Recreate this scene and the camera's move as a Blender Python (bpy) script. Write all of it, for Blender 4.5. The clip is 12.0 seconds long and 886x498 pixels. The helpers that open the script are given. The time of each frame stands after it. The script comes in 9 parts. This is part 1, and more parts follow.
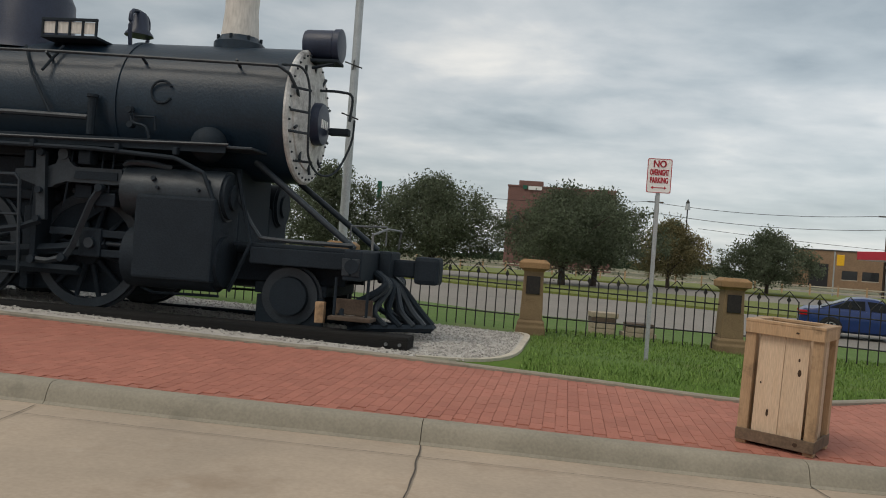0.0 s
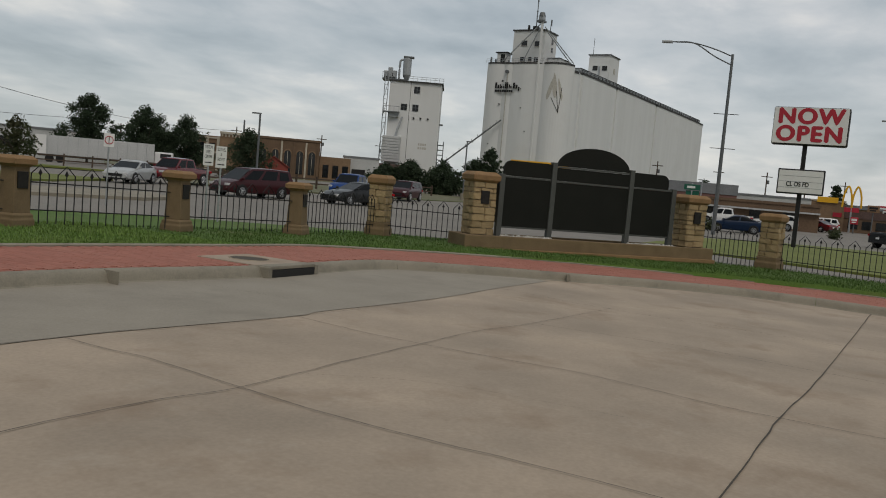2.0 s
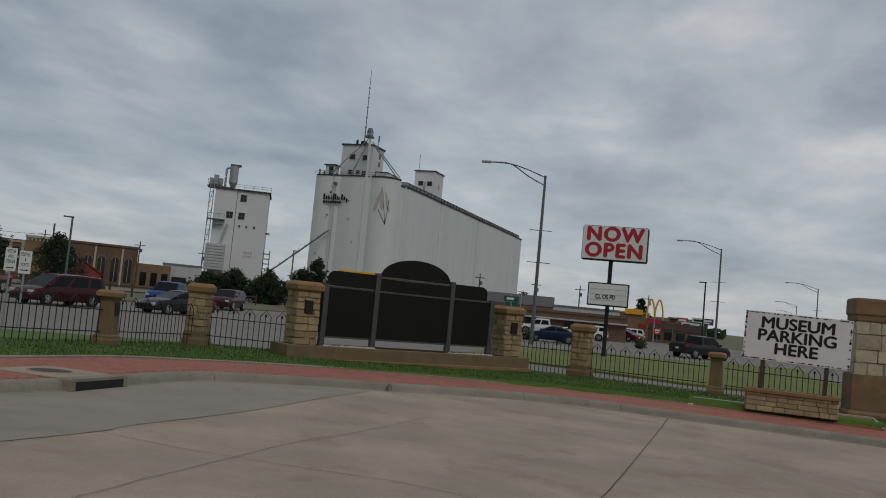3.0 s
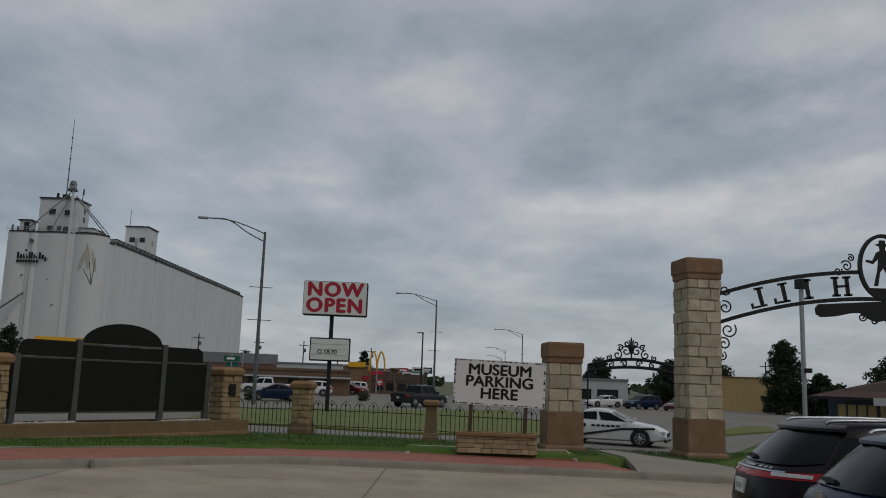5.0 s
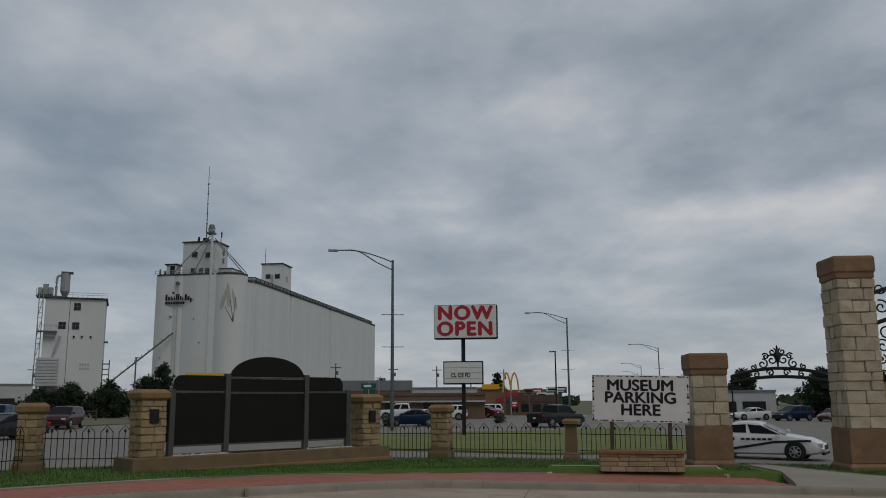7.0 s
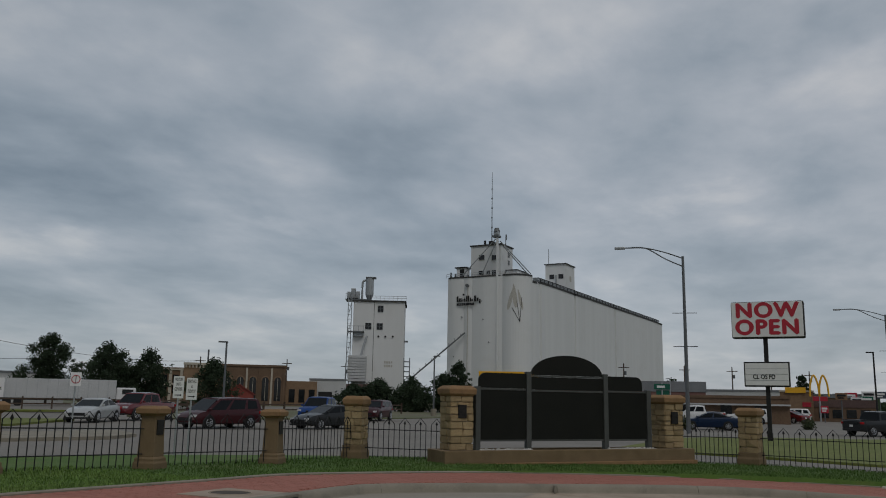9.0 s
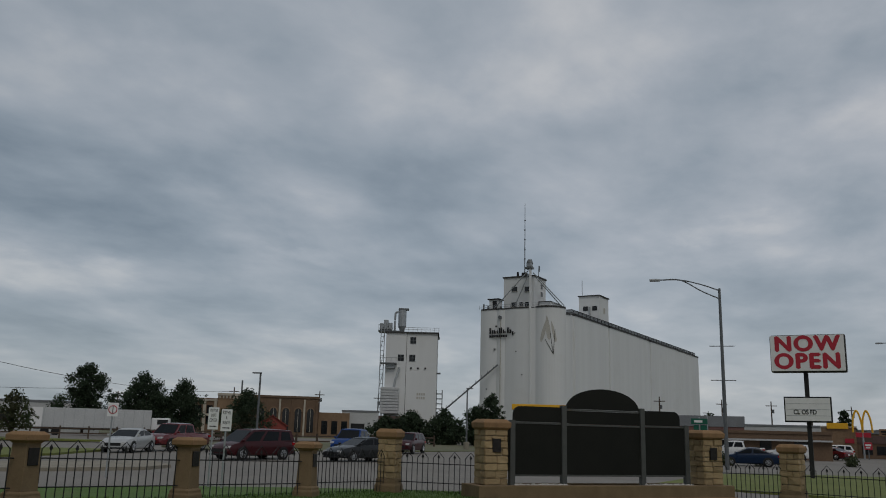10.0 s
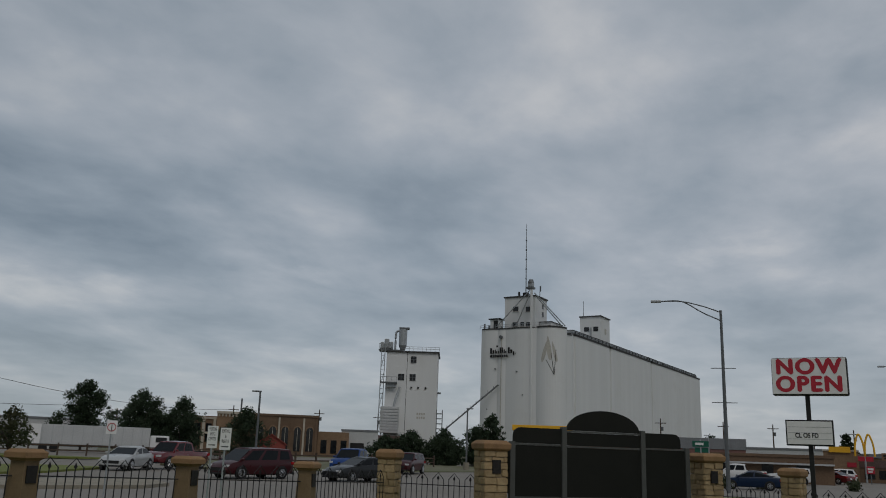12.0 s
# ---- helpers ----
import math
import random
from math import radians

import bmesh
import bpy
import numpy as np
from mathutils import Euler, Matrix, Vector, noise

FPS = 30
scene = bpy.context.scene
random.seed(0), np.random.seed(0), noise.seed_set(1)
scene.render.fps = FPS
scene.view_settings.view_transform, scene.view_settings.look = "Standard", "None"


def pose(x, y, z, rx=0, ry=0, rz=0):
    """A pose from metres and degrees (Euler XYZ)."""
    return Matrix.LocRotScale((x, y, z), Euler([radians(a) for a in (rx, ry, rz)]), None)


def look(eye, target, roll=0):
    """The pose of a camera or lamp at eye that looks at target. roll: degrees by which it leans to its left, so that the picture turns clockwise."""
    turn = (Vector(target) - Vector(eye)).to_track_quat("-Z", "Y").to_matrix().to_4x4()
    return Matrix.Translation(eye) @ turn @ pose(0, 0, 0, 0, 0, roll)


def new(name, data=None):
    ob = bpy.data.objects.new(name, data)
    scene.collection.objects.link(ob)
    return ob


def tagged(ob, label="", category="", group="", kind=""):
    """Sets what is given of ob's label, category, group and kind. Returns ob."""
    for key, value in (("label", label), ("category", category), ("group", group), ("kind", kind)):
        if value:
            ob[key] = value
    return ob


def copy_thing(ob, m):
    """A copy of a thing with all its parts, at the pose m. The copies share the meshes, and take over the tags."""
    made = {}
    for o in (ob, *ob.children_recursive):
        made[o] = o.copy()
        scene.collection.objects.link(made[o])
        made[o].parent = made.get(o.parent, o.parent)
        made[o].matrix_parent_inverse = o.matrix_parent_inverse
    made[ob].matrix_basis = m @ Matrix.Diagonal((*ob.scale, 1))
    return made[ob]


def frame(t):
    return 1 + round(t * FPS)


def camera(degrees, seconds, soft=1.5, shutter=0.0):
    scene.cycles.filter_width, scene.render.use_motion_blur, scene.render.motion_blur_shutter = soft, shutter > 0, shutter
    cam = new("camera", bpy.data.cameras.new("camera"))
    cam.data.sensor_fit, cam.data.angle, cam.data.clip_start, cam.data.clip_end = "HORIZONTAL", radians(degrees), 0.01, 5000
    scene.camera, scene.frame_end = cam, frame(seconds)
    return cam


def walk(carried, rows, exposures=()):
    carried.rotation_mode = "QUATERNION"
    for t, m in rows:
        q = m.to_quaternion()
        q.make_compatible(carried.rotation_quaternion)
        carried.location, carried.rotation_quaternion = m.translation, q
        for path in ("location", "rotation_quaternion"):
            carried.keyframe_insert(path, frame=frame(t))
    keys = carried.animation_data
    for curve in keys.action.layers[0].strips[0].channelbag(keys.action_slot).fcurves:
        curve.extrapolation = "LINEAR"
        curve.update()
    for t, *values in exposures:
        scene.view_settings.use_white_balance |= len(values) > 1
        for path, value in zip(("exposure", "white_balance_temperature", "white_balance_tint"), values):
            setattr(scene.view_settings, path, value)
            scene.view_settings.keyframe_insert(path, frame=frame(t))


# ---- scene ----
# ================= camera =================
cam = camera(56.2, 12.0, soft=1.0)
PATH = [
    (0, (0.147, -0.588, 1.47), (-0.149, 1.39, 1.477), 4.2),
    (0.1, (0.181, -0.566, 1.436), (-0.036, 1.422, 1.452), 3.4),
    (0.5, (0.241, -0.613, 1.455), (0.27, 1.387, 1.44), 4.4),
    (0.8, (0.414, -0.585, 1.405), (0.568, 1.409, 1.382), 4.6),
    (1, (0.447, -0.571, 1.403), (0.727, 1.406, 1.305), 4.1),
    (1.3, (0.527, -0.496, 1.424), (0.972, 1.445, 1.232), 1.0),
    (1.5, (0.566, -0.456, 1.381), (1.198, 1.432, 1.194), 0.2),
    (1.6, (0.534, -0.503, 1.402), (1.335, 1.32, 1.213), 0.3),
    (1.7, (0.563, -0.498, 1.403), (1.588, 1.208, 1.206), 0.9),
    (1.8, (0.582, -0.501, 1.404), (1.864, 1.021, 1.205), 2.0),
    (1.9, (0.612, -0.505, 1.39), (2.147, 0.764, 1.206), 3.7),
    (2, (0.688, -0.526, 1.419), (2.409, 0.481, 1.258), 4.9),
    (2.1, (0.658, -0.549, 1.434), (2.466, 0.295, 1.296), 5.7),
    (2.2, (0.652, -0.559, 1.399), (2.5, 0.199, 1.301), 5.7),
    (2.3, (0.653, -0.578, 1.392), (2.515, 0.148, 1.327), 5.7),
    (2.5, (0.656, -0.586, 1.418), (2.525, 0.125, 1.424), 5.9),
    (2.7, (0.615, -0.633, 1.425), (2.482, 0.078, 1.507), 5.7),
    (4.3, (0.423, -0.836, 1.455), (2.375, -0.516, 1.747), 3.0),
    (4.5, (0.421, -0.863, 1.459), (2.382, -0.605, 1.757), 2.8),
    (5, (0.374, -0.888, 1.468), (2.349, -0.873, 1.782), 2.0),
    (5.5, (0.342, -0.91, 1.462), (2.309, -1.092, 1.778), 1.5),
    (6, (0.348, -0.915, 1.468), (2.312, -1.127, 1.783), 1.3),
    (6.5, (0.315, -0.884, 1.427), (2.284, -0.826, 1.771), 0.2),
    (7, (0.429, -0.81, 1.439), (2.371, -0.497, 1.799), -0.4),
    (7.5, (0.489, -0.726, 1.429), (2.369, -0.146, 1.79), -0.1),
    (7.7, (0.514, -0.701, 1.403), (2.36, -0.02, 1.76), 0.0),
    (9.3, (0.364, -0.413, 1.429), (2.072, 0.557, 1.804), 1.2),
    (9.5, (0.356, -0.41, 1.433), (2.05, 0.575, 1.832), 1.2),
    (10, (0.37, -0.402, 1.442), (2.044, 0.605, 1.87), 1.5),
    (10.5, (0.361, -0.408, 1.444), (2.021, 0.612, 1.895), 1.3),
    (11, (0.374, -0.402, 1.434), (2.035, 0.617, 1.883), 1.5),
    (11.5, (0.348, -0.416, 1.448), (2.013, 0.593, 1.905), 1.9),
    (12, (0.343, -0.423, 1.458), (2.006, 0.583, 1.931), 2.0),
]
walk(cam, [(t, look(eye, target, roll)) for t, eye, target, roll in PATH], exposures=[(0.0, 0.40, 7150, 10), (0.5, 0.17, 7150, 10), (1.0, -0.02, 7050, 10), (1.5, -0.1, 7100, 10), (2.0, -0.1, 7000, 10), (2.5, -0.28, 6650, 10), (4.5, -0.60, 6500, 10), (7.5, -0.60, 6450, 10), (9.5, -0.60, 6480, 10), (12.0, -0.60, 6480, 10)])

# ================= sky and light =================
world = bpy.data.worlds.new("overcast_sky")
scene.world = world
world.use_nodes = True
wn, wl = world.node_tree.nodes, world.node_tree.links
wn.clear()


def wnode(kind, **inputs):
    n = wn.new(kind)
    for key, value in inputs.items():
        n.inputs[key].default_value = value
    return n


w_out = wnode("ShaderNodeOutputWorld")
w_bg = wnode("ShaderNodeBackground", Strength=1.0)
w_tc = wnode("ShaderNodeTexCoord")
w_sep = wnode("ShaderNodeSeparateXYZ")
w_up = wnode("ShaderNodeMath")
w_up.operation = "MAXIMUM"
w_up.inputs[1].default_value = 0.0
w_add = wnode("ShaderNodeMath")
w_add.operation = "ADD"
w_add.inputs[1].default_value = 0.16
w_dx, w_dy = wnode("ShaderNodeMath"), wnode("ShaderNodeMath")
w_dx.operation = w_dy.operation = "DIVIDE"
w_comb = wnode("ShaderNodeCombineXYZ")
wl.new(w_tc.outputs["Generated"], w_sep.inputs[0])
wl.new(w_sep.outputs["Z"], w_up.inputs[0])
wl.new(w_up.outputs[0], w_add.inputs[0])
wl.new(w_sep.outputs["X"], w_dx.inputs[0])
wl.new(w_sep.outputs["Y"], w_dy.inputs[0])
wl.new(w_add.outputs[0], w_dx.inputs[1])
wl.new(w_add.outputs[0], w_dy.inputs[1])
wl.new(w_dx.outputs[0], w_comb.inputs["X"])
wl.new(w_dy.outputs[0], w_comb.inputs["Y"])
w_map = wnode("ShaderNodeMapping")
w_map.inputs["Rotation"].default_value = (0, 0, radians(-38))
w_map.inputs["Scale"].default_value = (0.95, 1.3, 1.0)
w_map.inputs["Location"].default_value = (3.1, 1.7, 0.0)
wl.new(w_comb.outputs[0], w_map.inputs[0])
w_big = wnode("ShaderNodeTexNoise", Scale=0.75, Detail=4.0, Roughness=0.5, Distortion=0.3)
w_small = wnode("ShaderNodeTexNoise", Scale=2.3, Detail=8.0, Roughness=0.55, Distortion=0.25)
wl.new(w_map.outputs[0], w_big.inputs["Vector"])
wl.new(w_map.outputs[0], w_small.inputs["Vector"])
w_mixn = wnode("ShaderNodeMix")
w_mixn.inputs["Factor"].default_value = 0.30
wl.new(w_big.outputs["Fac"], w_mixn.inputs["A"])
wl.new(w_small.outputs["Fac"], w_mixn.inputs["B"])
# small cotton-like lumps
w_lump = wnode("ShaderNodeTexNoise", Scale=4.5, Detail=6.0, Roughness=0.55, Distortion=0.1)
wl.new(w_comb.outputs[0], w_lump.inputs["Vector"])
w_lumps = wnode("ShaderNodeMix")
w_lumps.inputs["Factor"].default_value = 0.13
wl.new(w_mixn.outputs["Result"], w_lumps.inputs["A"])
wl.new(w_lump.outputs["Fac"], w_lumps.inputs["B"])
# the cloud layer's larger banks, with frayed edges
w_fray = wnode("ShaderNodeTexNoise", Scale=1.6, Detail=6.0, Roughness=0.6)
wl.new(w_comb.outputs[0], w_fray.inputs["Vector"])
w_half = wnode("ShaderNodeVectorMath")
w_half.operation = "SUBTRACT"
w_half.inputs[1].default_value = (0.5, 0.5, 0.5)
wl.new(w_fray.outputs["Color"], w_half.inputs[0])
w_push = wnode("ShaderNodeVectorMath")
w_push.operation = "MULTIPLY_ADD"
w_push.inputs[1].default_value = (0.9, 0.9, 0.0)
wl.new(w_half.outputs[0], w_push.inputs[0])
wl.new(w_comb.outputs[0], w_push.inputs[2])


def cloud_bank(value, az, el, wide, deep, amount, turn=0.0):
    """A broad thicker (amount < 0) or thinner part of the cloud layer, by its bearing, height and half sizes in degrees."""
    def place(e):
        return math.cos(radians(e)) / (math.sin(radians(e)) + 0.16)
    r = place(el)
    m = wnode("ShaderNodeMapping")
    m.vector_type = "TEXTURE"
    m.inputs["Location"].default_value = (r * math.cos(radians(az)), r * math.sin(radians(az)), 0)
    m.inputs["Rotation"].default_value = (0, 0, radians(az + turn))
    m.inputs["Scale"].default_value = (abs(place(el + deep) - place(el - deep)) / 2, r * radians(wide), 1)
    wl.new(w_push.outputs[0], m.inputs[0])
    g = wnode("ShaderNodeTexGradient")
    g.gradient_type = "SPHERICAL"
    wl.new(m.outputs[0], g.inputs[0])
    k = wnode("ShaderNodeMapRange")
    k.interpolation_type = "SMOOTHSTEP"
    k.inputs["From Max"].default_value = 0.9
    k.inputs["To Max"].default_value = amount
    wl.new(g.outputs["Fac"], k.inputs["Value"])
    add = wnode("ShaderNodeMath")
    add.operation = "ADD"
    wl.new(value, add.inputs[0])
    wl.new(k.outputs[0], add.inputs[1])
    return add.outputs[0]


w_cloud = w_lumps.outputs["Result"]
for bank in (
    (-21, 16.6, 20, 4.0, -0.12, -8), (-9, 14.0, 9, 3.0, -0.06, -10), (1, 24.0, 24, 5.0, -0.09, 0),
    (-13, 10.4, 15, 3.4, 0.045, 0), (-24, 21.0, 10, 3.0, 0.035, 0), (9, 9.5, 9, 3.0, -0.05, 0), (7, 13.0, 10, 3.5, 0.03, 0),
    (50, 14.2, 22, 3.0, -0.06, 0), (56, 8.6, 12, 1.6, 0.07, 0), (40, 5.8, 6, 0.9, 0.09, 0), (27, 25.0, 22, 7.0, 0.03, 0), (63, 24, 16, 6, -0.03, 0),
    (88, 10, 8, 1.8, 0.06, 0), (62, 9.3, 12, 1.8, 0.06, 0), (80, 7.2, 14, 1.3, -0.06, 0), (97, 9.2, 8, 1.3, -0.05, 0), (97, 6.6, 7, 1.0, 0.05, 0), (75, 16, 14, 3, -0.04, 0), (95, 14, 12, 3, 0.04, 0),
    (41, 11.3, 6, 0.9, 0.05, 0), (11, 13.2, 5, 1.3, 0.04, 0),
):
    w_cloud = cloud_bank(w_cloud, *bank)
w_ramp = wnode("ShaderNodeValToRGB")
cr = w_ramp.color_ramp
cr.elements[0].position, cr.elements[0].color = 0.345, (0.215, 0.26, 0.305, 1)
cr.elements[1].position, cr.elements[1].color = 0.665, (0.65, 0.645, 0.645, 1)
e = cr.elements.new(0.455)
e.color = (0.325, 0.370, 0.416, 1)
e = cr.elements.new(0.545)
e.color = (0.437, 0.468, 0.508, 1)
wl.new(w_cloud, w_ramp.inputs[0])
# thin bright haze low over the horizon
w_hz = wnode("ShaderNodeMapRange")
w_hz.inputs["From Min"].default_value, w_hz.inputs["From Max"].default_value = 0.0, 0.22
w_hz.inputs["To Min"].default_value, w_hz.inputs["To Max"].default_value = 0.4, 0.0
wl.new(w_up.outputs[0], w_hz.inputs["Value"])
w_hmix = wnode("ShaderNodeMix")
w_hmix.data_type = "RGBA"
w_hmix.inputs["B"].default_value = (0.45, 0.475, 0.50, 1)
wl.new(w_hz.outputs[0], w_hmix.inputs["Factor"])
wl.new(w_ramp.outputs[0], w_hmix.inputs["A"])
w_sky = wnode("ShaderNodeTexSky")
w_sky.sky_type = "NISHITA"
w_sky.sun_disc = False
w_sky.sun_elevation, w_sky.sun_rotation = radians(52), radians(225)
w_skys = wnode("ShaderNodeMix")
w_skys.data_type, w_skys.blend_type = "RGBA", "ADD"
w_skys.inputs["Factor"].default_value = 0.012
wl.new(w_hmix.outputs["Result"], w_skys.inputs["A"])
wl.new(w_sky.outputs[0], w_skys.inputs["B"])
# bluer away from the sun
w_blue = wnode("ShaderNodeMix")
w_blue.data_type, w_blue.blend_type, w_blue.clamp_factor = "RGBA", "MULTIPLY", True
w_blue.inputs["B"].default_value = (0.965, 1.0, 1.02, 1)
wl.new(w_sep.outputs["Y"], w_blue.inputs["Factor"])
wl.new(w_skys.outputs["Result"], w_blue.inputs["A"])
wl.new(w_blue.outputs["Result"], w_bg.inputs["Color"])
# brightness added to the sky towards +x and taken away towards -x
w_side = wnode("ShaderNodeMath")
w_side.operation = "MULTIPLY_ADD"
w_side.inputs[1].default_value, w_side.inputs[2].default_value = 0.27, 0.96
wl.new(w_sep.outputs["X"], w_side.inputs[0])
wl.new(w_side.outputs[0], w_bg.inputs["Strength"])
wl.new(w_bg.outputs[0], w_out.inputs[0])

sun = new("sun", bpy.data.lights.new("sun", "SUN"))
sun.data.energy, sun.data.angle, sun.data.color = 1.1, radians(30), (1.0, 0.95, 0.88)
sun.matrix_world = look((0, 0, 50), (27, 27, 0))

# ================= materials =================


def mat(name, c1, c2=None, rough=0.8, metal=0.0, scale=6.0, fine=60.0, bump=0.15, vary=0.0, spread=0.5, world_space=False, spec=0.4, streak=(1, 1, 1), stain=None, grain=0.17):
    """A surface with two scales of colour change, fine relief and, if asked, a change from piece to piece."""
    m = bpy.data.materials.new(name)
    m.use_nodes = True
    n, l = m.node_tree.nodes, m.node_tree.links
    b = n["Principled BSDF"]
    c2 = c2 or tuple(v * 0.75 for v in c1)
    if world_space:
        co = n.new("ShaderNodeNewGeometry").outputs["Position"]
    else:
        co = n.new("ShaderNodeTexCoord").outputs["Object"]
    mp = n.new("ShaderNodeMapping")
    mp.inputs["Scale"].default_value = streak
    l.new(co, mp.inputs[0])
    a = n.new("ShaderNodeTexNoise")
    a.inputs["Scale"].default_value, a.inputs["Detail"].default_value, a.inputs["Roughness"].default_value = scale, 6, 0.6
    f = n.new("ShaderNodeTexNoise")
    f.inputs["Scale"].default_value, f.inputs["Detail"].default_value = fine, 4
    l.new(mp.outputs[0], a.inputs["Vector"])
    l.new(mp.outputs[0], f.inputs["Vector"])
    r = n.new("ShaderNodeMapRange")
    r.inputs["From Min"].default_value, r.inputs["From Max"].default_value = 0.5 - spread / 2, 0.5 + spread / 2
    l.new(a.outputs["Fac"], r.inputs["Value"])
    mx = n.new("ShaderNodeMix")
    mx.data_type = "RGBA"
    mx.inputs["A"].default_value, mx.inputs["B"].default_value = (*c1, 1), (*c2, 1)
    l.new(r.outputs[0], mx.inputs["Factor"])
    fr = n.new("ShaderNodeMapRange")
    fr.inputs["From Min"].default_value, fr.inputs["From Max"].default_value = 0.3, 0.7
    fr.inputs["To Min"].default_value, fr.inputs["To Max"].default_value = 1 - grain, 1 + grain * 0.9
    l.new(f.outputs["Fac"], fr.inputs["Value"])
    vm = n.new("ShaderNodeVectorMath")
    vm.operation = "SCALE"
    l.new(mx.outputs["Result"], vm.inputs[0])
    l.new(fr.outputs[0], vm.inputs["Scale"])
    col = vm.outputs[0]
    if vary:
        oi = n.new("ShaderNodeObjectInfo")
        gi = n.new("ShaderNodeNewGeometry")
        ad = n.new("ShaderNodeMath")
        ad.operation = "ADD"
        l.new(oi.outputs["Random"], ad.inputs[0])
        l.new(gi.outputs["Random Per Island"], ad.inputs[1])
        fc = n.new("ShaderNodeMath")
        fc.operation = "FRACT"
        l.new(ad.outputs[0], fc.inputs[0])
        rr = n.new("ShaderNodeMapRange")
        rr.inputs["To Min"].default_value, rr.inputs["To Max"].default_value = 1 - vary, 1 + vary
        l.new(fc.outputs[0], rr.inputs["Value"])
        v2 = n.new("ShaderNodeVectorMath")
        v2.operation = "SCALE"
        l.new(col, v2.inputs[0])
        l.new(rr.outputs[0], v2.inputs["Scale"])
        col = v2.outputs[0]
    for sc, sscale, amount, *edge in ([stain] if stain and not isinstance(stain, list) else stain or []):
        low, high = edge or (0.54, 0.72)
        st = n.new("ShaderNodeTexNoise")
        st.inputs["Scale"].default_value, st.inputs["Detail"].default_value, st.inputs["Roughness"].default_value = sscale, 8, 0.65
        l.new(co, st.inputs["Vector"])
        sr = n.new("ShaderNodeMapRange")
        sr.inputs["From Min"].default_value, sr.inputs["From Max"].default_value = low, high
        sr.inputs["To Max"].default_value = amount
        l.new(st.outputs["Fac"], sr.inputs["Value"])
        sm = n.new("ShaderNodeMix")
        sm.data_type = "RGBA"
        sm.inputs["B"].default_value = (*sc, 1)
        l.new(sr.outputs[0], sm.inputs["Factor"])
        l.new(col, sm.inputs["A"])
        col = sm.outputs["Result"]
    l.new(col, b.inputs["Base Color"])
    rg = n.new("ShaderNodeMapRange")
    rg.inputs["To Min"].default_value, rg.inputs["To Max"].default_value = max(0.03, rough - 0.1), min(1, rough + 0.1)
    l.new(a.outputs["Fac"], rg.inputs["Value"])
    l.new(rg.outputs[0], b.inputs["Roughness"])
    b.inputs["Metallic"].default_value = metal
    b.inputs["Specular IOR Level"].default_value = spec
    if bump:
        bp = n.new("ShaderNodeBump")
        bp.inputs["Strength"].default_value, bp.inputs["Distance"].default_value = bump, 0.02
        l.new(f.outputs["Fac"], bp.inputs["Height"])
        l.new(bp.outputs[0], b.inputs["Normal"])
    return m


def paint(name, c, rough=0.25, coat=0.6, spec=0.4):
    m = mat(name, c, tuple(v * 0.85 for v in c), rough=rough, scale=1.5, fine=300, bump=0.0, spec=spec)
    m.node_tree.nodes["Principled BSDF"].inputs["Coat Weight"].default_value = coat
    m.node_tree.nodes["Principled BSDF"].inputs["Coat Roughness"].default_value = 0.08
    return m


concrete_lot = mat("lot_concrete", (0.42, 0.335, 0.255), (0.30, 0.245, 0.19), spread=0.32, rough=0.85, scale=0.5, fine=30, bump=0.06, grain=0.07, world_space=True, stain=[((0.24, 0.175, 0.122), 0.9, 0.75), ((0.12, 0.095, 0.075), 5.0, 0.6, 0.70, 0.76), ((0.46, 0.40, 0.33), 2.2, 0.35, 0.60, 0.75)])
concrete_new = mat("grey_concrete", (0.315, 0.28, 0.228), (0.255, 0.228, 0.188), rough=0.85, scale=0.8, fine=40, bump=0.06, grain=0.08, world_space=True, stain=((0.20, 0.18, 0.15), 1.3, 0.5))
concrete_kerb = mat("kerb_concrete", (0.29, 0.26, 0.205), (0.21, 0.19, 0.15), rough=0.88, scale=1.4, fine=45, bump=0.1, grain=0.1, world_space=True, stain=((0.13, 0.12, 0.095), 1.6, 0.7))
joint_dark = mat("dark_joint", (0.085, 0.072, 0.058), rough=0.95, fine=50)
brick_red = mat("paving_brick", (0.37, 0.142, 0.10), (0.315, 0.118, 0.084), rough=0.85, scale=1.1, fine=70, bump=0.12, grain=0.09, vary=0.09, world_space=True, stain=((0.42, 0.21, 0.15), 0.7, 0.3))
brick_bed = mat("brick_joint_sand", (0.345, 0.138, 0.10), rough=0.95, fine=90, world_space=True)
grass_isle = mat("island_grass", (0.158, 0.178, 0.045), (0.12, 0.145, 0.034), rough=0.95, scale=0.35, fine=12, bump=0.5, world_space=True, stain=[((0.17, 0.155, 0.065), 0.4, 0.5), ((0.065, 0.10, 0.022), 0.9, 0.5)])
grass_sheet = mat("lawn", (0.085, 0.150, 0.024), (0.062, 0.118, 0.018), rough=0.95, scale=0.6, fine=28, bump=0.5, world_space=True, stain=[((0.15, 0.14, 0.05), 0.5, 0.6), ((0.05, 0.085, 0.016), 1.7, 0.6)])
# blade green darkened to put the shade along the fence into the colour
grass_dark = mat("darkened_grass_blades", (0.045, 0.10, 0.014), (0.07, 0.125, 0.022), rough=0.8, scale=0.9, fine=9, bump=0, vary=0.3, world_space=True)
grass_blade = mat("grass_blades", (0.105, 0.20, 0.032), (0.15, 0.22, 0.055), rough=0.8, scale=0.9, fine=9, bump=0, vary=0.3, world_space=True)
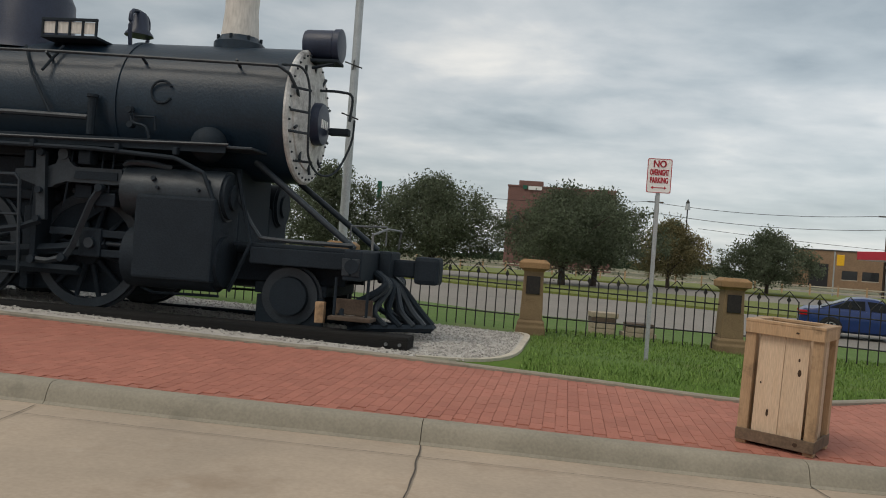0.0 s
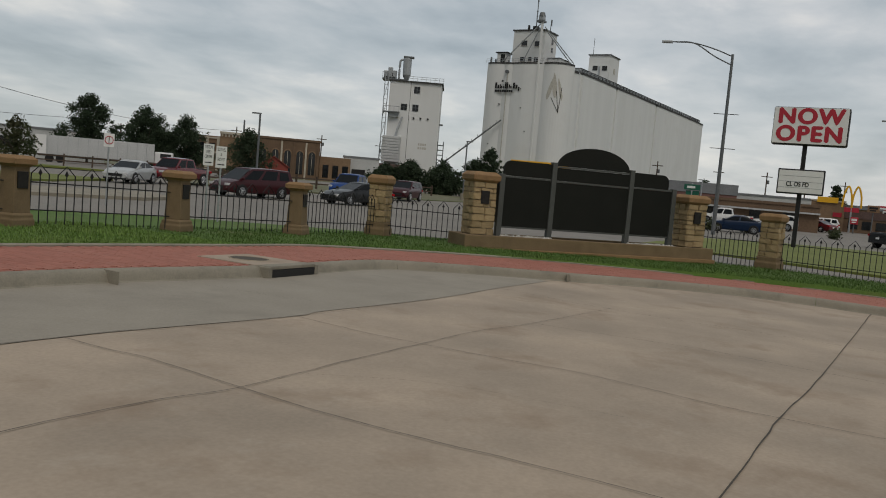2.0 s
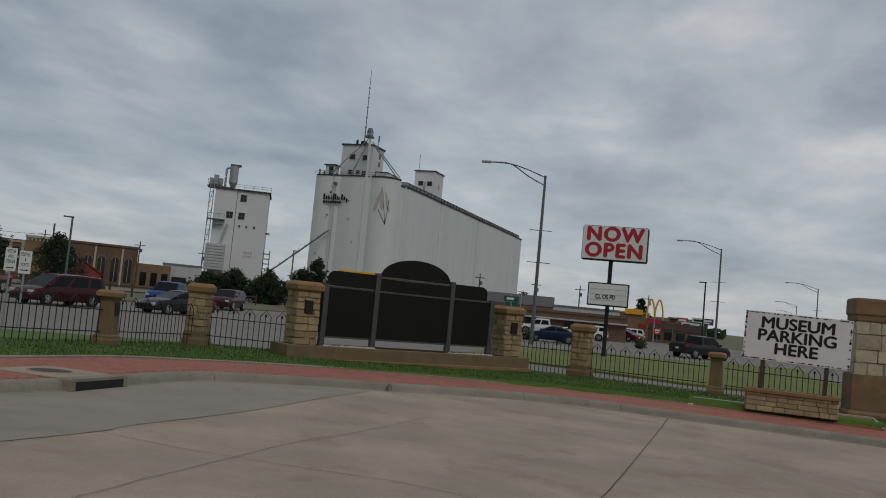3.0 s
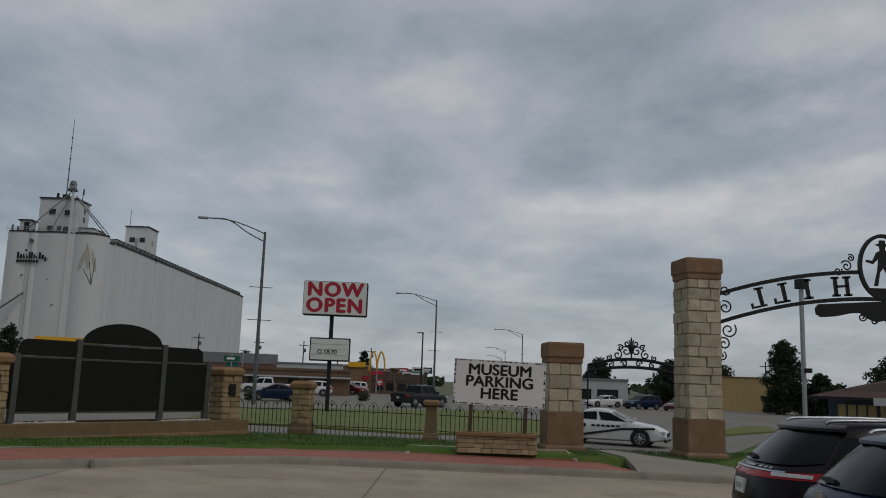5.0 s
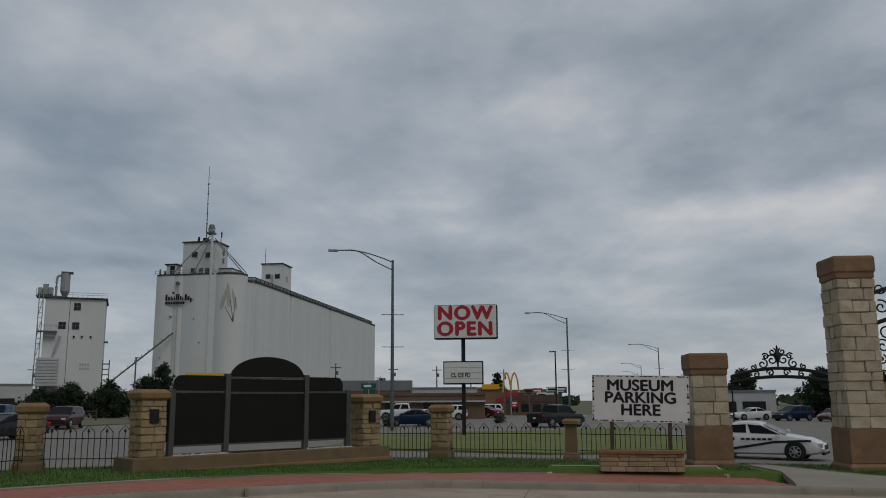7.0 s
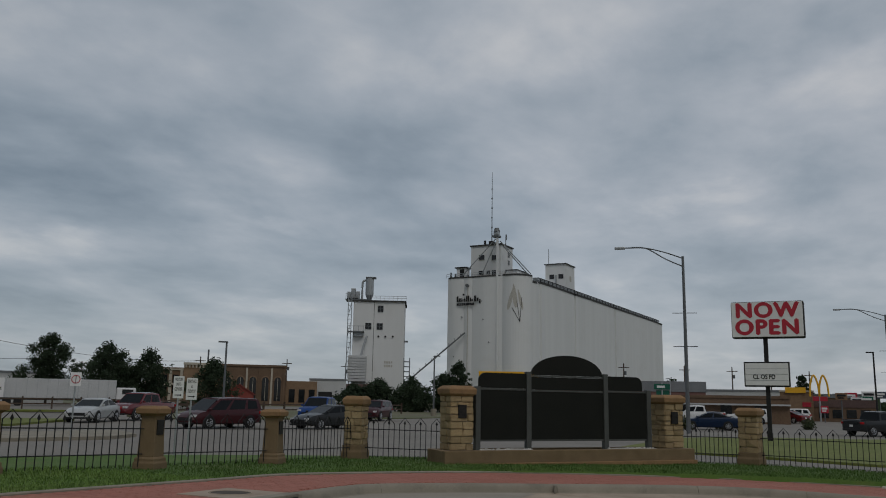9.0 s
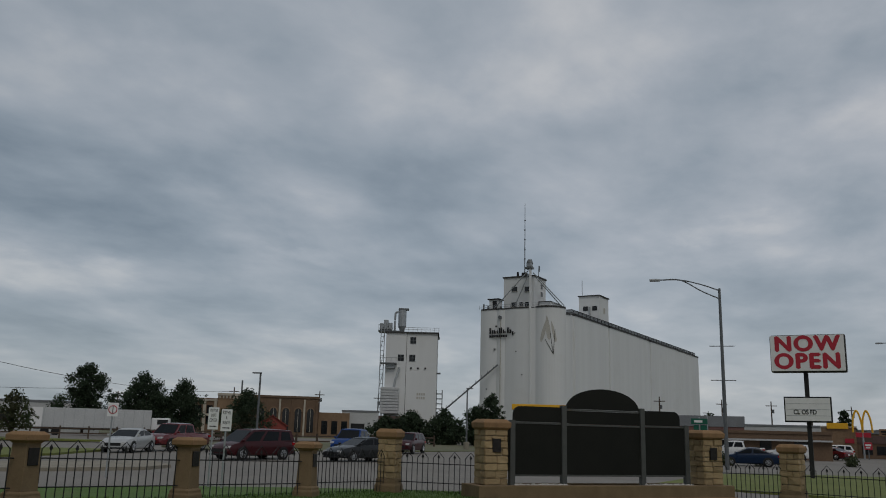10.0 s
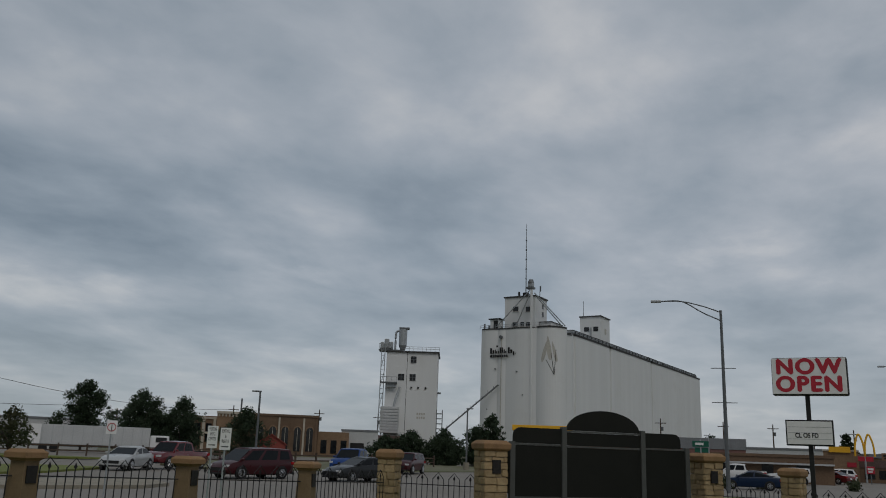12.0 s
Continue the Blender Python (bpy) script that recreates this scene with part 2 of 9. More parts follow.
asphalt = mat("street_asphalt", (0.225, 0.207, 0.184), (0.18, 0.166, 0.148), rough=0.9, scale=0.12, fine=14, bump=0.2, world_space=True, stain=((0.135, 0.13, 0.12), 0.35, 0.5))
dirt = mat("dry_ground", (0.165, 0.145, 0.10), (0.095, 0.115, 0.05), rough=0.95, scale=0.07, fine=2.5, bump=0.3, world_space=True)
gravel_m = mat("pale_gravel", (0.42, 0.40, 0.37), (0.27, 0.255, 0.235), rough=0.9, scale=8, fine=60, bump=0.5, vary=0.35, world_space=True)
sandstone = mat("sandstone", (0.215, 0.150, 0.083), (0.155, 0.108, 0.06), rough=0.9, scale=2.5, fine=55, bump=0.25, stain=((0.14, 0.10, 0.06), 3.0, 0.55), world_space=True)
sandstone_cap = mat("sandstone_cap", (0.30, 0.18, 0.088), (0.22, 0.135, 0.067), rough=0.9, scale=3.0, fine=50, bump=0.25, stain=((0.17, 0.10, 0.055), 2.5, 0.5), world_space=True)
sand_red = mat("red_sandstone", (0.255, 0.155, 0.09), (0.19, 0.112, 0.064), rough=0.85, scale=1.8, fine=50, bump=0.2, stain=((0.34, 0.22, 0.13), 1.6, 0.6), world_space=True)
limestone = mat("pale_limestone", (0.53, 0.455, 0.335), (0.41, 0.345, 0.245), rough=0.9, scale=4, fine=40, bump=0.6, vary=0.16, stain=((0.30, 0.24, 0.16), 2.0, 0.4), world_space=True)
limestone_tan = mat("tan_limestone", (0.38, 0.285, 0.16), (0.28, 0.20, 0.105), rough=0.9, scale=4, fine=40, bump=0.6, vary=0.2, world_space=True)
stone_planter_m = mat("planter_limestone", (0.46, 0.365, 0.225), (0.34, 0.26, 0.15), rough=0.9, scale=4, fine=40, bump=0.6, vary=0.2, world_space=True)
mortar = mat("mortar", (0.37, 0.31, 0.23), rough=0.95, fine=80)
iron_black = mat("black_iron", (0.012, 0.013, 0.014), (0.022, 0.021, 0.02), rough=0.55, metal=0.2, fine=120, bump=0.1)
bronze = mat("dark_bronze_plaque", (0.02, 0.02, 0.022), (0.045, 0.04, 0.035), rough=0.4, metal=0.6, scale=20, fine=140)
loco_black = mat("locomotive_black", (0.0062, 0.0165, 0.029), (0.0125, 0.0275, 0.045), spec=0.33, rough=0.40, metal=0.0, scale=2.2, fine=30, bump=0.18, stain=((0.013, 0.023, 0.034), 1.6, 0.5), world_space=True)
loco_matt = mat("locomotive_soot", (0.0085, 0.0145, 0.0215), (0.0145, 0.023, 0.032), spec=0.22, rough=0.75, scale=3, fine=40, bump=0.2, world_space=True)
soot_timber = mat("sooty_timber", (0.009, 0.010, 0.011), (0.020, 0.019, 0.018), spec=0.15, rough=0.9, scale=2, fine=30, bump=0.3, streak=(0.4, 4, 4), world_space=True)
loco_rust = mat("weathered_smokebox", (0.62, 0.62, 0.61), (0.36, 0.36, 0.36), rough=0.7, scale=5, fine=26, bump=0.3, spread=0.35, stain=((0.09, 0.085, 0.08), 4.0, 0.8), world_space=True)
loco_grey = mat("worn_grey_metal", (0.031, 0.042, 0.053), (0.015, 0.022, 0.029), spec=0.35, rough=0.48, metal=0.1, scale=4, fine=40, world_space=True)
loco_blue = mat("blue_black_paint", (0.012, 0.019, 0.042), (0.02, 0.03, 0.058), rough=0.45, scale=4, fine=40, world_space=True)
stack_white = mat("whitewashed_stack", (0.62, 0.60, 0.56), (0.48, 0.46, 0.43), rough=0.8, scale=3, fine=30, streak=(1, 1, 0.2))
galv = mat("galvanised_steel", (0.42, 0.44, 0.45), (0.33, 0.35, 0.36), rough=0.45, metal=0.5, scale=6, fine=80, bump=0.05)
galv_dark = mat("weathered_pole_steel", (0.17, 0.18, 0.185), (0.12, 0.13, 0.135), rough=0.5, metal=0.4, scale=4, fine=60)
wood_fresh = mat("pale_pine", (0.60, 0.45, 0.325), (0.53, 0.375, 0.255), rough=0.7, scale=3.0, fine=24, bump=0.1, streak=(6, 6, 0.5), vary=0.08, stain=((0.30, 0.17, 0.08), 2.5, 0.5))
wood_rail = mat("weathered_pine", (0.43, 0.285, 0.17), (0.33, 0.205, 0.115), rough=0.75, scale=3.0, fine=24, bump=0.15, streak=(5, 5, 0.6), vary=0.12, stain=((0.075, 0.05, 0.03), 3.2, 0.85))
wood_dark = mat("stained_pine", (0.19, 0.13, 0.085), (0.075, 0.05, 0.034), rough=0.8, scale=4, fine=30, bump=0.15, streak=(2, 2, 2))
wood_old = mat("old_timber", (0.10, 0.07, 0.05), (0.055, 0.04, 0.03), rough=0.85, scale=3, fine=40, bump=0.3)
knot = mat("wood_knot", (0.05, 0.025, 0.012), rough=0.7, fine=60)
white_paint = mat("white_sign_paint", (0.78, 0.78, 0.77), (0.70, 0.70, 0.69), grain=0.03, rough=0.45, scale=3, fine=60, bump=0.0)
red_paint = mat("red_sign_paint", (0.47, 0.025, 0.045), (0.39, 0.022, 0.04), rough=0.45, scale=4, fine=60, bump=0.02)
black_paint = mat("black_sign_paint", (0.012, 0.012, 0.013), rough=0.5, fine=60, bump=0.02)
green_sign = mat("green_sign", (0.01, 0.12, 0.075), rough=0.4, fine=60, bump=0)
yellow_paint = mat("yellow_paint", (0.80, 0.44, 0.02), (0.7, 0.37, 0.02), rough=0.5, fine=60, bump=0)
board_dark = mat("dark_memorial_board", (0.010, 0.011, 0.009), (0.016, 0.017, 0.014), spec=0.15, rough=0.6, scale=1.2, fine=40, bump=0.05)
board_post = mat("grey_board_post", (0.085, 0.09, 0.085), (0.06, 0.065, 0.06), rough=0.6, scale=3, fine=40)
silo_white = mat("elevator_concrete", (0.68, 0.69, 0.69), (0.65, 0.66, 0.655), grain=0.035, rough=0.85, scale=0.10, fine=0.35, bump=0.1, streak=(1, 1, 0.05), stain=((0.52, 0.51, 0.48), 0.12, 0.25), world_space=True)
silo_edge = mat("elevator_dark_edge", (0.06, 0.06, 0.06), rough=0.8, fine=3)
silo_grey = mat("faded_paint", (0.53, 0.51, 0.46), rough=0.85, fine=3)
brick_far = mat("old_brown_brick", (0.175, 0.112, 0.07), (0.12, 0.08, 0.054), rough=0.9, scale=0.4, fine=7, bump=0.2, world_space=True)
brick_tan = mat("tan_brick", (0.25, 0.165, 0.10), (0.20, 0.13, 0.08), rough=0.9, scale=0.4, fine=6, world_space=True)
brick_hotel = mat("hotel_brick", (0.20, 0.105, 0.09), (0.155, 0.085, 0.075), rough=0.9, scale=0.4, fine=6, world_space=True)
stone_trim = mat("pale_trim", (0.50, 0.45, 0.37), rough=0.85, scale=0.8, fine=9, world_space=True)
red_siding = mat("red_siding", (0.24, 0.05, 0.035), (0.18, 0.04, 0.03), rough=0.8, scale=1, fine=12)
metal_white = mat("white_metal_siding", (0.52, 0.53, 0.53), (0.43, 0.44, 0.44), rough=0.5, scale=0.5, fine=8)
roof_brown = mat("brown_shingle_roof", (0.13, 0.085, 0.075), (0.09, 0.06, 0.055), rough=0.9, scale=0.6, fine=9, bump=0.4)
roof_grey = mat("grey_roof", (0.21, 0.22, 0.23), (0.16, 0.17, 0.18), rough=0.8, scale=0.5, fine=8)
stucco = mat("yellow_stucco", (0.50, 0.37, 0.17), (0.43, 0.31, 0.14), rough=0.9, scale=0.5, fine=10)
blue_siding = mat("slate_blue_siding", (0.06, 0.075, 0.105), (0.045, 0.055, 0.08), rough=0.8, scale=1, fine=9)
glass_dark = mat("dark_window_glass", (0.012, 0.014, 0.016), rough=0.08, scale=2, fine=20, bump=0, spec=0.6)
glass_tint = mat("tinted_car_glass", (0.006, 0.008, 0.010), (0.010, 0.012, 0.014), rough=0.16, scale=2, fine=20, bump=0, spec=0.16)
leaf_green = mat("dark_green_leaves", (0.092, 0.115, 0.068), (0.12, 0.14, 0.092), rough=0.8, scale=0.5, fine=3, bump=0, vary=0.35, world_space=True)
leaf_olive = mat("yellowing_leaves", (0.20, 0.155, 0.07), (0.11, 0.12, 0.062), rough=0.7, scale=0.5, fine=3, bump=0, vary=0.4, world_space=True)
leaf_far = mat("deep_green_leaves", (0.026, 0.046, 0.022), (0.042, 0.064, 0.032), rough=0.75, scale=0.3, fine=2, bump=0, vary=0.35, world_space=True)
leaf_shrub = mat("shrub_leaves", (0.045, 0.075, 0.028), (0.075, 0.06, 0.035), rough=0.75, scale=0.4, fine=3, bump=0, vary=0.35, world_space=True)
for leaf_m, share in ((leaf_green, 0.5), (leaf_olive, 0.5), (leaf_far, 0.35), (leaf_shrub, 0.4)):
    n, l = leaf_m.node_tree.nodes, leaf_m.node_tree.links
    tr, mx = n.new("ShaderNodeBsdfTranslucent"), n.new("ShaderNodeMixShader")
    mx.inputs["Fac"].default_value = share
    l.new(n["Principled BSDF"].inputs["Base Color"].links[0].from_socket, tr.inputs["Color"])
    l.new(n["Principled BSDF"].outputs[0], mx.inputs[1])
    l.new(tr.outputs[0], mx.inputs[2])
    l.new(mx.outputs[0], n["Material Output"].inputs["Surface"])
bark = mat("bark", (0.075, 0.058, 0.045), (0.045, 0.036, 0.03), rough=0.95, scale=4, fine=25, bump=0.5)
rubber = mat("tyre_rubber", (0.014, 0.014, 0.014), rough=0.85, fine=80)
chrome = mat("wheel_alloy", (0.55, 0.56, 0.58), (0.45, 0.46, 0.48), rough=0.3, metal=0.9, fine=60, bump=0)
trim_black = mat("black_trim", (0.015, 0.015, 0.016), rough=0.5, fine=80, bump=0)
tail_red = mat("tail_lamp_red", (0.42, 0.012, 0.014), (0.30, 0.01, 0.012), rough=0.12, fine=90, bump=0)
lamp_clear = mat("clear_lamp", (0.62, 0.62, 0.62), (0.45, 0.45, 0.46), rough=0.12, fine=60, bump=0)
stone_white = mat("white_landscape_stones", (0.58, 0.56, 0.52), (0.40, 0.38, 0.34), rough=0.85, fine=60, vary=0.3, world_space=True)

# ================= mesh helpers =================


def link(name, bm, material, parent=None, label="", category="", group="", kind="", smooth=False, recalc=True):
    me = bpy.data.meshes.new(name)
    if recalc:
        bmesh.ops.recalc_face_normals(bm, faces=bm.faces)
    bm.to_mesh(me)
    bm.free()
    if smooth:
        me.polygons.foreach_set("use_smooth", [True] * len(me.polygons))
        me.set_sharp_from_angle(angle=radians(38))
    if material:
        me.materials.append(material)
    ob = new(name, me)
    if parent is not None:
        ob.parent = parent
    return tagged(ob, label, category, group, kind)


def part(name, bm, material, parent, label="", smooth=False):
    return link(name, bm, material, parent, label, smooth=smooth)


def thing(name, label, category, m=None, group="", kind=""):
    ob = new(name)
    ob.empty_display_size = 0.2
    if m is not None:
        ob.matrix_basis = m
    return tagged(ob, label, category, group, kind)


def raw(name, verts, faces, material, parent=None, label="", category="", group="", kind="", smooth=False):
    me = bpy.data.meshes.new(name)
    me.from_pydata(verts, [], faces)
    me.update()
    if smooth:
        me.polygons.foreach_set("use_smooth", [True] * len(me.polygons))
    if material:
        me.materials.append(material)
    ob = new(name, me)
    if parent is not None:
        ob.parent = parent
    return tagged(ob, label, category, group, kind)


def box(bm, x0, x1, y0, y1, z0, z1, bevel=0.0, m=None):
    g = bmesh.ops.create_cube(bm, size=1)["verts"]
    bmesh.ops.scale(bm, vec=(x1 - x0, y1 - y0, z1 - z0), verts=g)
    bmesh.ops.translate(bm, vec=((x0 + x1) / 2, (y0 + y1) / 2, (z0 + z1) / 2), verts=g)
    if bevel:
        es = list({ed for v in g for ed in v.link_edges})
        r = bmesh.ops.bevel(bm, geom=es, offset=bevel, segments=2, affect="EDGES", profile=0.6)
        g = list({v for f in r["faces"] for v in f.verts} | {v for v in g if v.is_valid})
    if m is not None:
        bmesh.ops.transform(bm, matrix=m, verts=g)
    return g


def boxed(*a, **k):
    bm = bmesh.new()
    box(bm, *a, **k)
    return bm


def cyl(bm, p0, p1, r0, r1=None, seg=16, cap=True):
    p0, p1 = Vector(p0), Vector(p1)
    r1 = r0 if r1 is None else r1
    d = p1 - p0
    g = bmesh.ops.create_cone(bm, cap_ends=cap, segments=seg, radius1=max(r0, 1e-4), radius2=max(r1, 1e-4), depth=d.length)["verts"]
    bmesh.ops.transform(bm, matrix=Matrix.Translation((p0 + p1) / 2) @ d.to_track_quat("Z", "Y").to_matrix().to_4x4(), verts=g)
    return g


def rod(p0, p1, r0, r1=None, seg=12):
    bm = bmesh.new()
    cyl(bm, p0, p1, r0, r1, seg)
    return bm


def sweep(bm, pts, section, closed=False, caps=True, up=(0, 0, 1)):
    """Runs a section of (side, height) pairs along a line of points."""
    pts = [Vector(p) for p in pts]
    up, rings, k = Vector(up), [], len(pts)
    for i, p in enumerate(pts):
        a, b = pts[(i - 1) % k] if closed or i else p, pts[(i + 1) % k] if closed or i < k - 1 else p
        d = (b - a).normalized()
        side = d.cross(up)
        side = side.normalized() if side.length > 1e-5 else Vector((1, 0, 0))
        h = side.cross(d).normalized()
        rings.append([bm.verts.new(p + side * s + h * t) for s, t in section])
    n = len(section)
    for i in range(k if closed else k - 1):
        r0, r1 = rings[i], rings[(i + 1) % k]
        for j in range(n):
            bm.faces.new((r0[j], r0[(j + 1) % n], r1[(j + 1) % n], r1[j]))
    if caps and not closed:
        bm.faces.new(rings[0])
        bm.faces.new(rings[-1][::-1])
    return rings


def tube(pts, r, seg=8, closed=False, up=(0, 0, 1)):
    bm = bmesh.new()
    sweep(bm, pts, [(r * math.cos(2 * math.pi * i / seg), r * math.sin(2 * math.pi * i / seg)) for i in range(seg)], closed, up=up)
    return bm


def smooth_line(pts, steps=6, closed=False):
    """Points on a smooth curve through the given ones."""
    pts = [Vector(p) for p in pts]
    k, out = len(pts), []
    for i in range(k if closed else k - 1):
        p0 = pts[(i - 1) % k] if closed or i else pts[0] * 2 - pts[1]
        p1, p2 = pts[i], pts[(i + 1) % k]
        p3 = pts[(i + 2) % k] if closed or i < k - 2 else p2 * 2 - p1
        for s in range(steps):
            t = s / steps
            out.append(0.5 * (2 * p1 + (p2 - p0) * t + (2 * p0 - 5 * p1 + 4 * p2 - p3) * t * t + (3 * p1 - p0 - 3 * p2 + p3) * t ** 3))
    if not closed:
        out.append(pts[-1])
    return out


def revolve(bm, profile, seg=24, m=None):
    """Turns (radius, height) pairs about z."""
    rings = []
    for r, z in profile:
        rings.append([bm.verts.new((r * math.cos(2 * math.pi * i / seg), r * math.sin(2 * math.pi * i / seg), z)) for i in range(seg)])
    for a, b in zip(rings, rings[1:]):
        for i in range(seg):
            bm.faces.new((a[i], a[(i + 1) % seg], b[(i + 1) % seg], b[i]))
    bm.faces.new(rings[0][::-1])
    bm.faces.new(rings[-1])
    if m is not None:
        bmesh.ops.transform(bm, matrix=m, verts=[v for ring in rings for v in ring])


def prism(bm, pts, thick, m=None):
    """A flat outline in x, z given thickness along y (or turned by m)."""
    a = [bm.verts.new((x, -thick / 2, z)) for x, z in pts]
    b = [bm.verts.new((x, thick / 2, z)) for x, z in pts]
    n = len(pts)
    bm.faces.new(a)
    bm.faces.new(b[::-1])
    for i in range(n):
        bm.faces.new((a[i], b[i], b[(i + 1) % n], a[(i + 1) % n]))
    if m is not None:
        bmesh.ops.transform(bm, matrix=m, verts=a + b)


def slab(bm, pts, z0, z1):
    """A flat outline in x, y between two heights."""
    a = [bm.verts.new((p[0], p[1], z0)) for p in pts]
    b = [bm.verts.new((p[0], p[1], z1)) for p in pts]
    n = len(pts)
    fs = [bm.faces.new(a[::-1]), bm.faces.new(b)]
    for i in range(n):
        bm.faces.new((a[i], a[(i + 1) % n], b[(i + 1) % n], b[i]))
    bmesh.ops.triangulate(bm, faces=fs)


def text_part(name, body, size, material, parent, m, label="", depth=0.01, squeeze=1.0, mirror=False, bold=0.0, spacing=1.0):
    cu = bpy.data.curves.new(name, "FONT")
    cu.body, cu.size, cu.extrude, cu.align_x, cu.align_y = body, size, depth, "CENTER", "CENTER"
    cu.space_character = spacing
    tmp = bpy.data.objects.new(name, cu)
    scene.collection.objects.link(tmp)
    me = bpy.data.meshes.new_from_object(tmp.evaluated_get(bpy.context.evaluated_depsgraph_get()))
    bpy.data.objects.remove(tmp)
    if bold:
        # heavier strokes: the same outlines laid again a little to each side
        base, heavy = me.copy(), bmesh.new()
        b, lift = bold * size, 0.0
        for dx, dy in ((0, 0), (b, 0), (-b, 0), (0, b * 0.8), (0, -b * 0.8)):
            tmp_me = base.copy()
            tmp_me.transform(Matrix.Translation((dx, dy, lift)))
            heavy.from_mesh(tmp_me)
            bpy.data.meshes.remove(tmp_me)
            lift += 0.0006
        heavy.to_mesh(me)
        heavy.free()
        bpy.data.meshes.remove(base)
    me.transform(m @ Matrix.Diagonal((-squeeze if mirror else squeeze, 1, 1, 1)))
    me.materials.clear()
    me.materials.append(material)
    ob = new(name, me)
    ob.parent = parent
    return tagged(ob, label)


# ================= levels of the ground =================


def lot_z(x, y):
    """The car park falls gently to the gate."""
    return -0.022 * x + 0.012 * (y - 5.6)


def lawn_z(x, y):
    return 0.19 - 0.021 * x + min(0.0, 0.008 * (y - 2))


def street_z(y):
    return -0.8 + 0.01 * max(-40.0, min(60.0, y))


BACK = [(-40, 8.5), (-6.54, 8.58), (-2.6, 8.71), (-1.0, 8.70), (0.6, 8.58), (1.6, 8.44), (2.1, 8.46), (2.6, 8.68), (3.17, 9.06), (4.15, 9.80), (5.08, 10.12), (7.94, 10.28), (11.5, 10.22), (13.6, 10.2), (15.6, 9.4), (17.6, 8.3), (19.4, 6.7), (20.9, 4.75), (21.75, 3.3), (22.3, 1.7), (22.6, 0.0)]
KERB = [(-40, 4.9), (-12, 5.02), (-4.2, 5.28), (-0.87, 5.56), (2.0, 5.79), (3.0, 5.98), (3.5, 6.24), (3.88, 6.6), (4.17, 7.0), (4.36, 7.42), (4.7, 7.66), (5.2, 7.76), (7.18, 7.86), (9.6, 7.72), (11.2, 7.86), (12.6, 7.98), (13.5, 7.8), (14.9, 6.85), (16.3, 5.6), (17.9, 4.2), (18.95, 2.85), (19.25, 1.6), (19.3, 0.35), (19.45, -2.63), (19.5, -5.6), (19.45, -7.2), (19.7, -8.5), (20.7, -9.6), (22.5, -10.1)]
PILLARS = [(-0.38, 13.5), (2.95, 14.05), (6.2, 13.85), (9.5, 13.5), (12.85, 13.1), (16.25, 12.75), (19.85, 12.85)]
FENCE_RING = [(-40, 13.6)] + PILLARS + [(21.2, 10.8), (26.7, 5.9), (27.9, 3.7), (27.3, -0.5), (25.4, -4.4), (24.9, -8.3), (26.2, -9.6)]
ROAD_RING = [(-40, 36), (-2.7, 29.1), (6.1, 26.9), (13.4, 24.7), (20.3, 22.0), (25.0, 17.6), (28.4, 12.6), (30.3, 8.0), (30.4, 4.0), (29.8, -1.5), (28.4, -5.5), (27.3, -8.6), (26.6, -9.8)]
HUB = (3.0, 1.0)


def ring(points, wide):
    """Radius by angle about the hub; far off where no points are given."""
    pol = sorted((math.atan2(y - HUB[1], x - HUB[0]), math.hypot(x - HUB[0], y - HUB[1])) for x, y in points)
    a, r = [p[0] for p in pol], [p[1] for p in pol]
    return lambda t: float(np.interp(t, [-math.pi, a[0] - 0.002] + a + [a[-1] + 0.002, math.pi + 0.01], [wide, wide] + r + [wide, wide]))


r_back = ring(BACK + [(22.5, -1.2), (22.45, -3.2), (22.45, -4.4), (22.4, -5.1), (22.2, -5.8), (21.5, -7.6), (21.9, -8.9), (23.5, -9.5), (25.4, -9.8)], 75)
r_fence = ring(FENCE_RING, 77)
r_road = ring(ROAD_RING, 80)

ANG = [-math.pi + i * math.pi / 360 for i in range(720)]
gv, gf, gm = [], [], []
ROWS_OUT, SIDE = [], []
for t in ANG:
    rb, rf, rr = r_back(t), r_fence(t), r_road(t)
    rf, rr = max(rf, rb + 0.3), max(rr, rb + 1.0, rf + 0.3)
    column = []
    open_side = rb > 60
    rows_r = (0.05, 18, 33, 36, 44, 55, 78, 95, 130, 260, 700, 2600) if open_side else (0.05, rb - 0.06, rb - 0.05, (rb + rf) / 2, rf, rf * 0.6 + rr * 0.4, rr, rr + 25, 130, 260, 700, 2600)
    for k, r in enumerate(rows_r):
        x, y = HUB[0] + r * math.cos(t), HUB[1] + r * math.sin(t)
        if open_side:
            z = lot_z(x, y) - 0.25 if r < 34 else street_z(y) - 0.02
        elif k < 2:
            z = lot_z(x, y) - 0.25
        elif k < 5:
            z = lawn_z(x, y)
        elif k == 5:
            z = lawn_z(x, y) * 0.62 + street_z(y) * 0.38
        else:
            z = street_z(y)
        column.append((x, y, z))
    ROWS_OUT.append(column)
    SIDE.append(open_side)
n_a, n_r = len(ROWS_OUT), len(ROWS_OUT[0])
gv = [p for c in ROWS_OUT for p in c]
for i in range(n_a):
    for k in range(n_r - 1):
        a, b = i * n_r + k, ((i + 1) % n_a) * n_r + k
        gf.append((a, a + 1, b + 1, b))
        gm.append(1 if SIDE[i] and k < 8 else 0 if k < 6 else 1 if k < 8 else 2)
ground = raw("ground", gv, gf, grass_sheet, label="mown lawn, street asphalt and dry land to the horizon", category="ground", kind="structure", smooth=True)
ground.data.materials.append(asphalt)
ground.data.materials.append(dirt)
ground.data.polygons.foreach_set("material_index", gm)

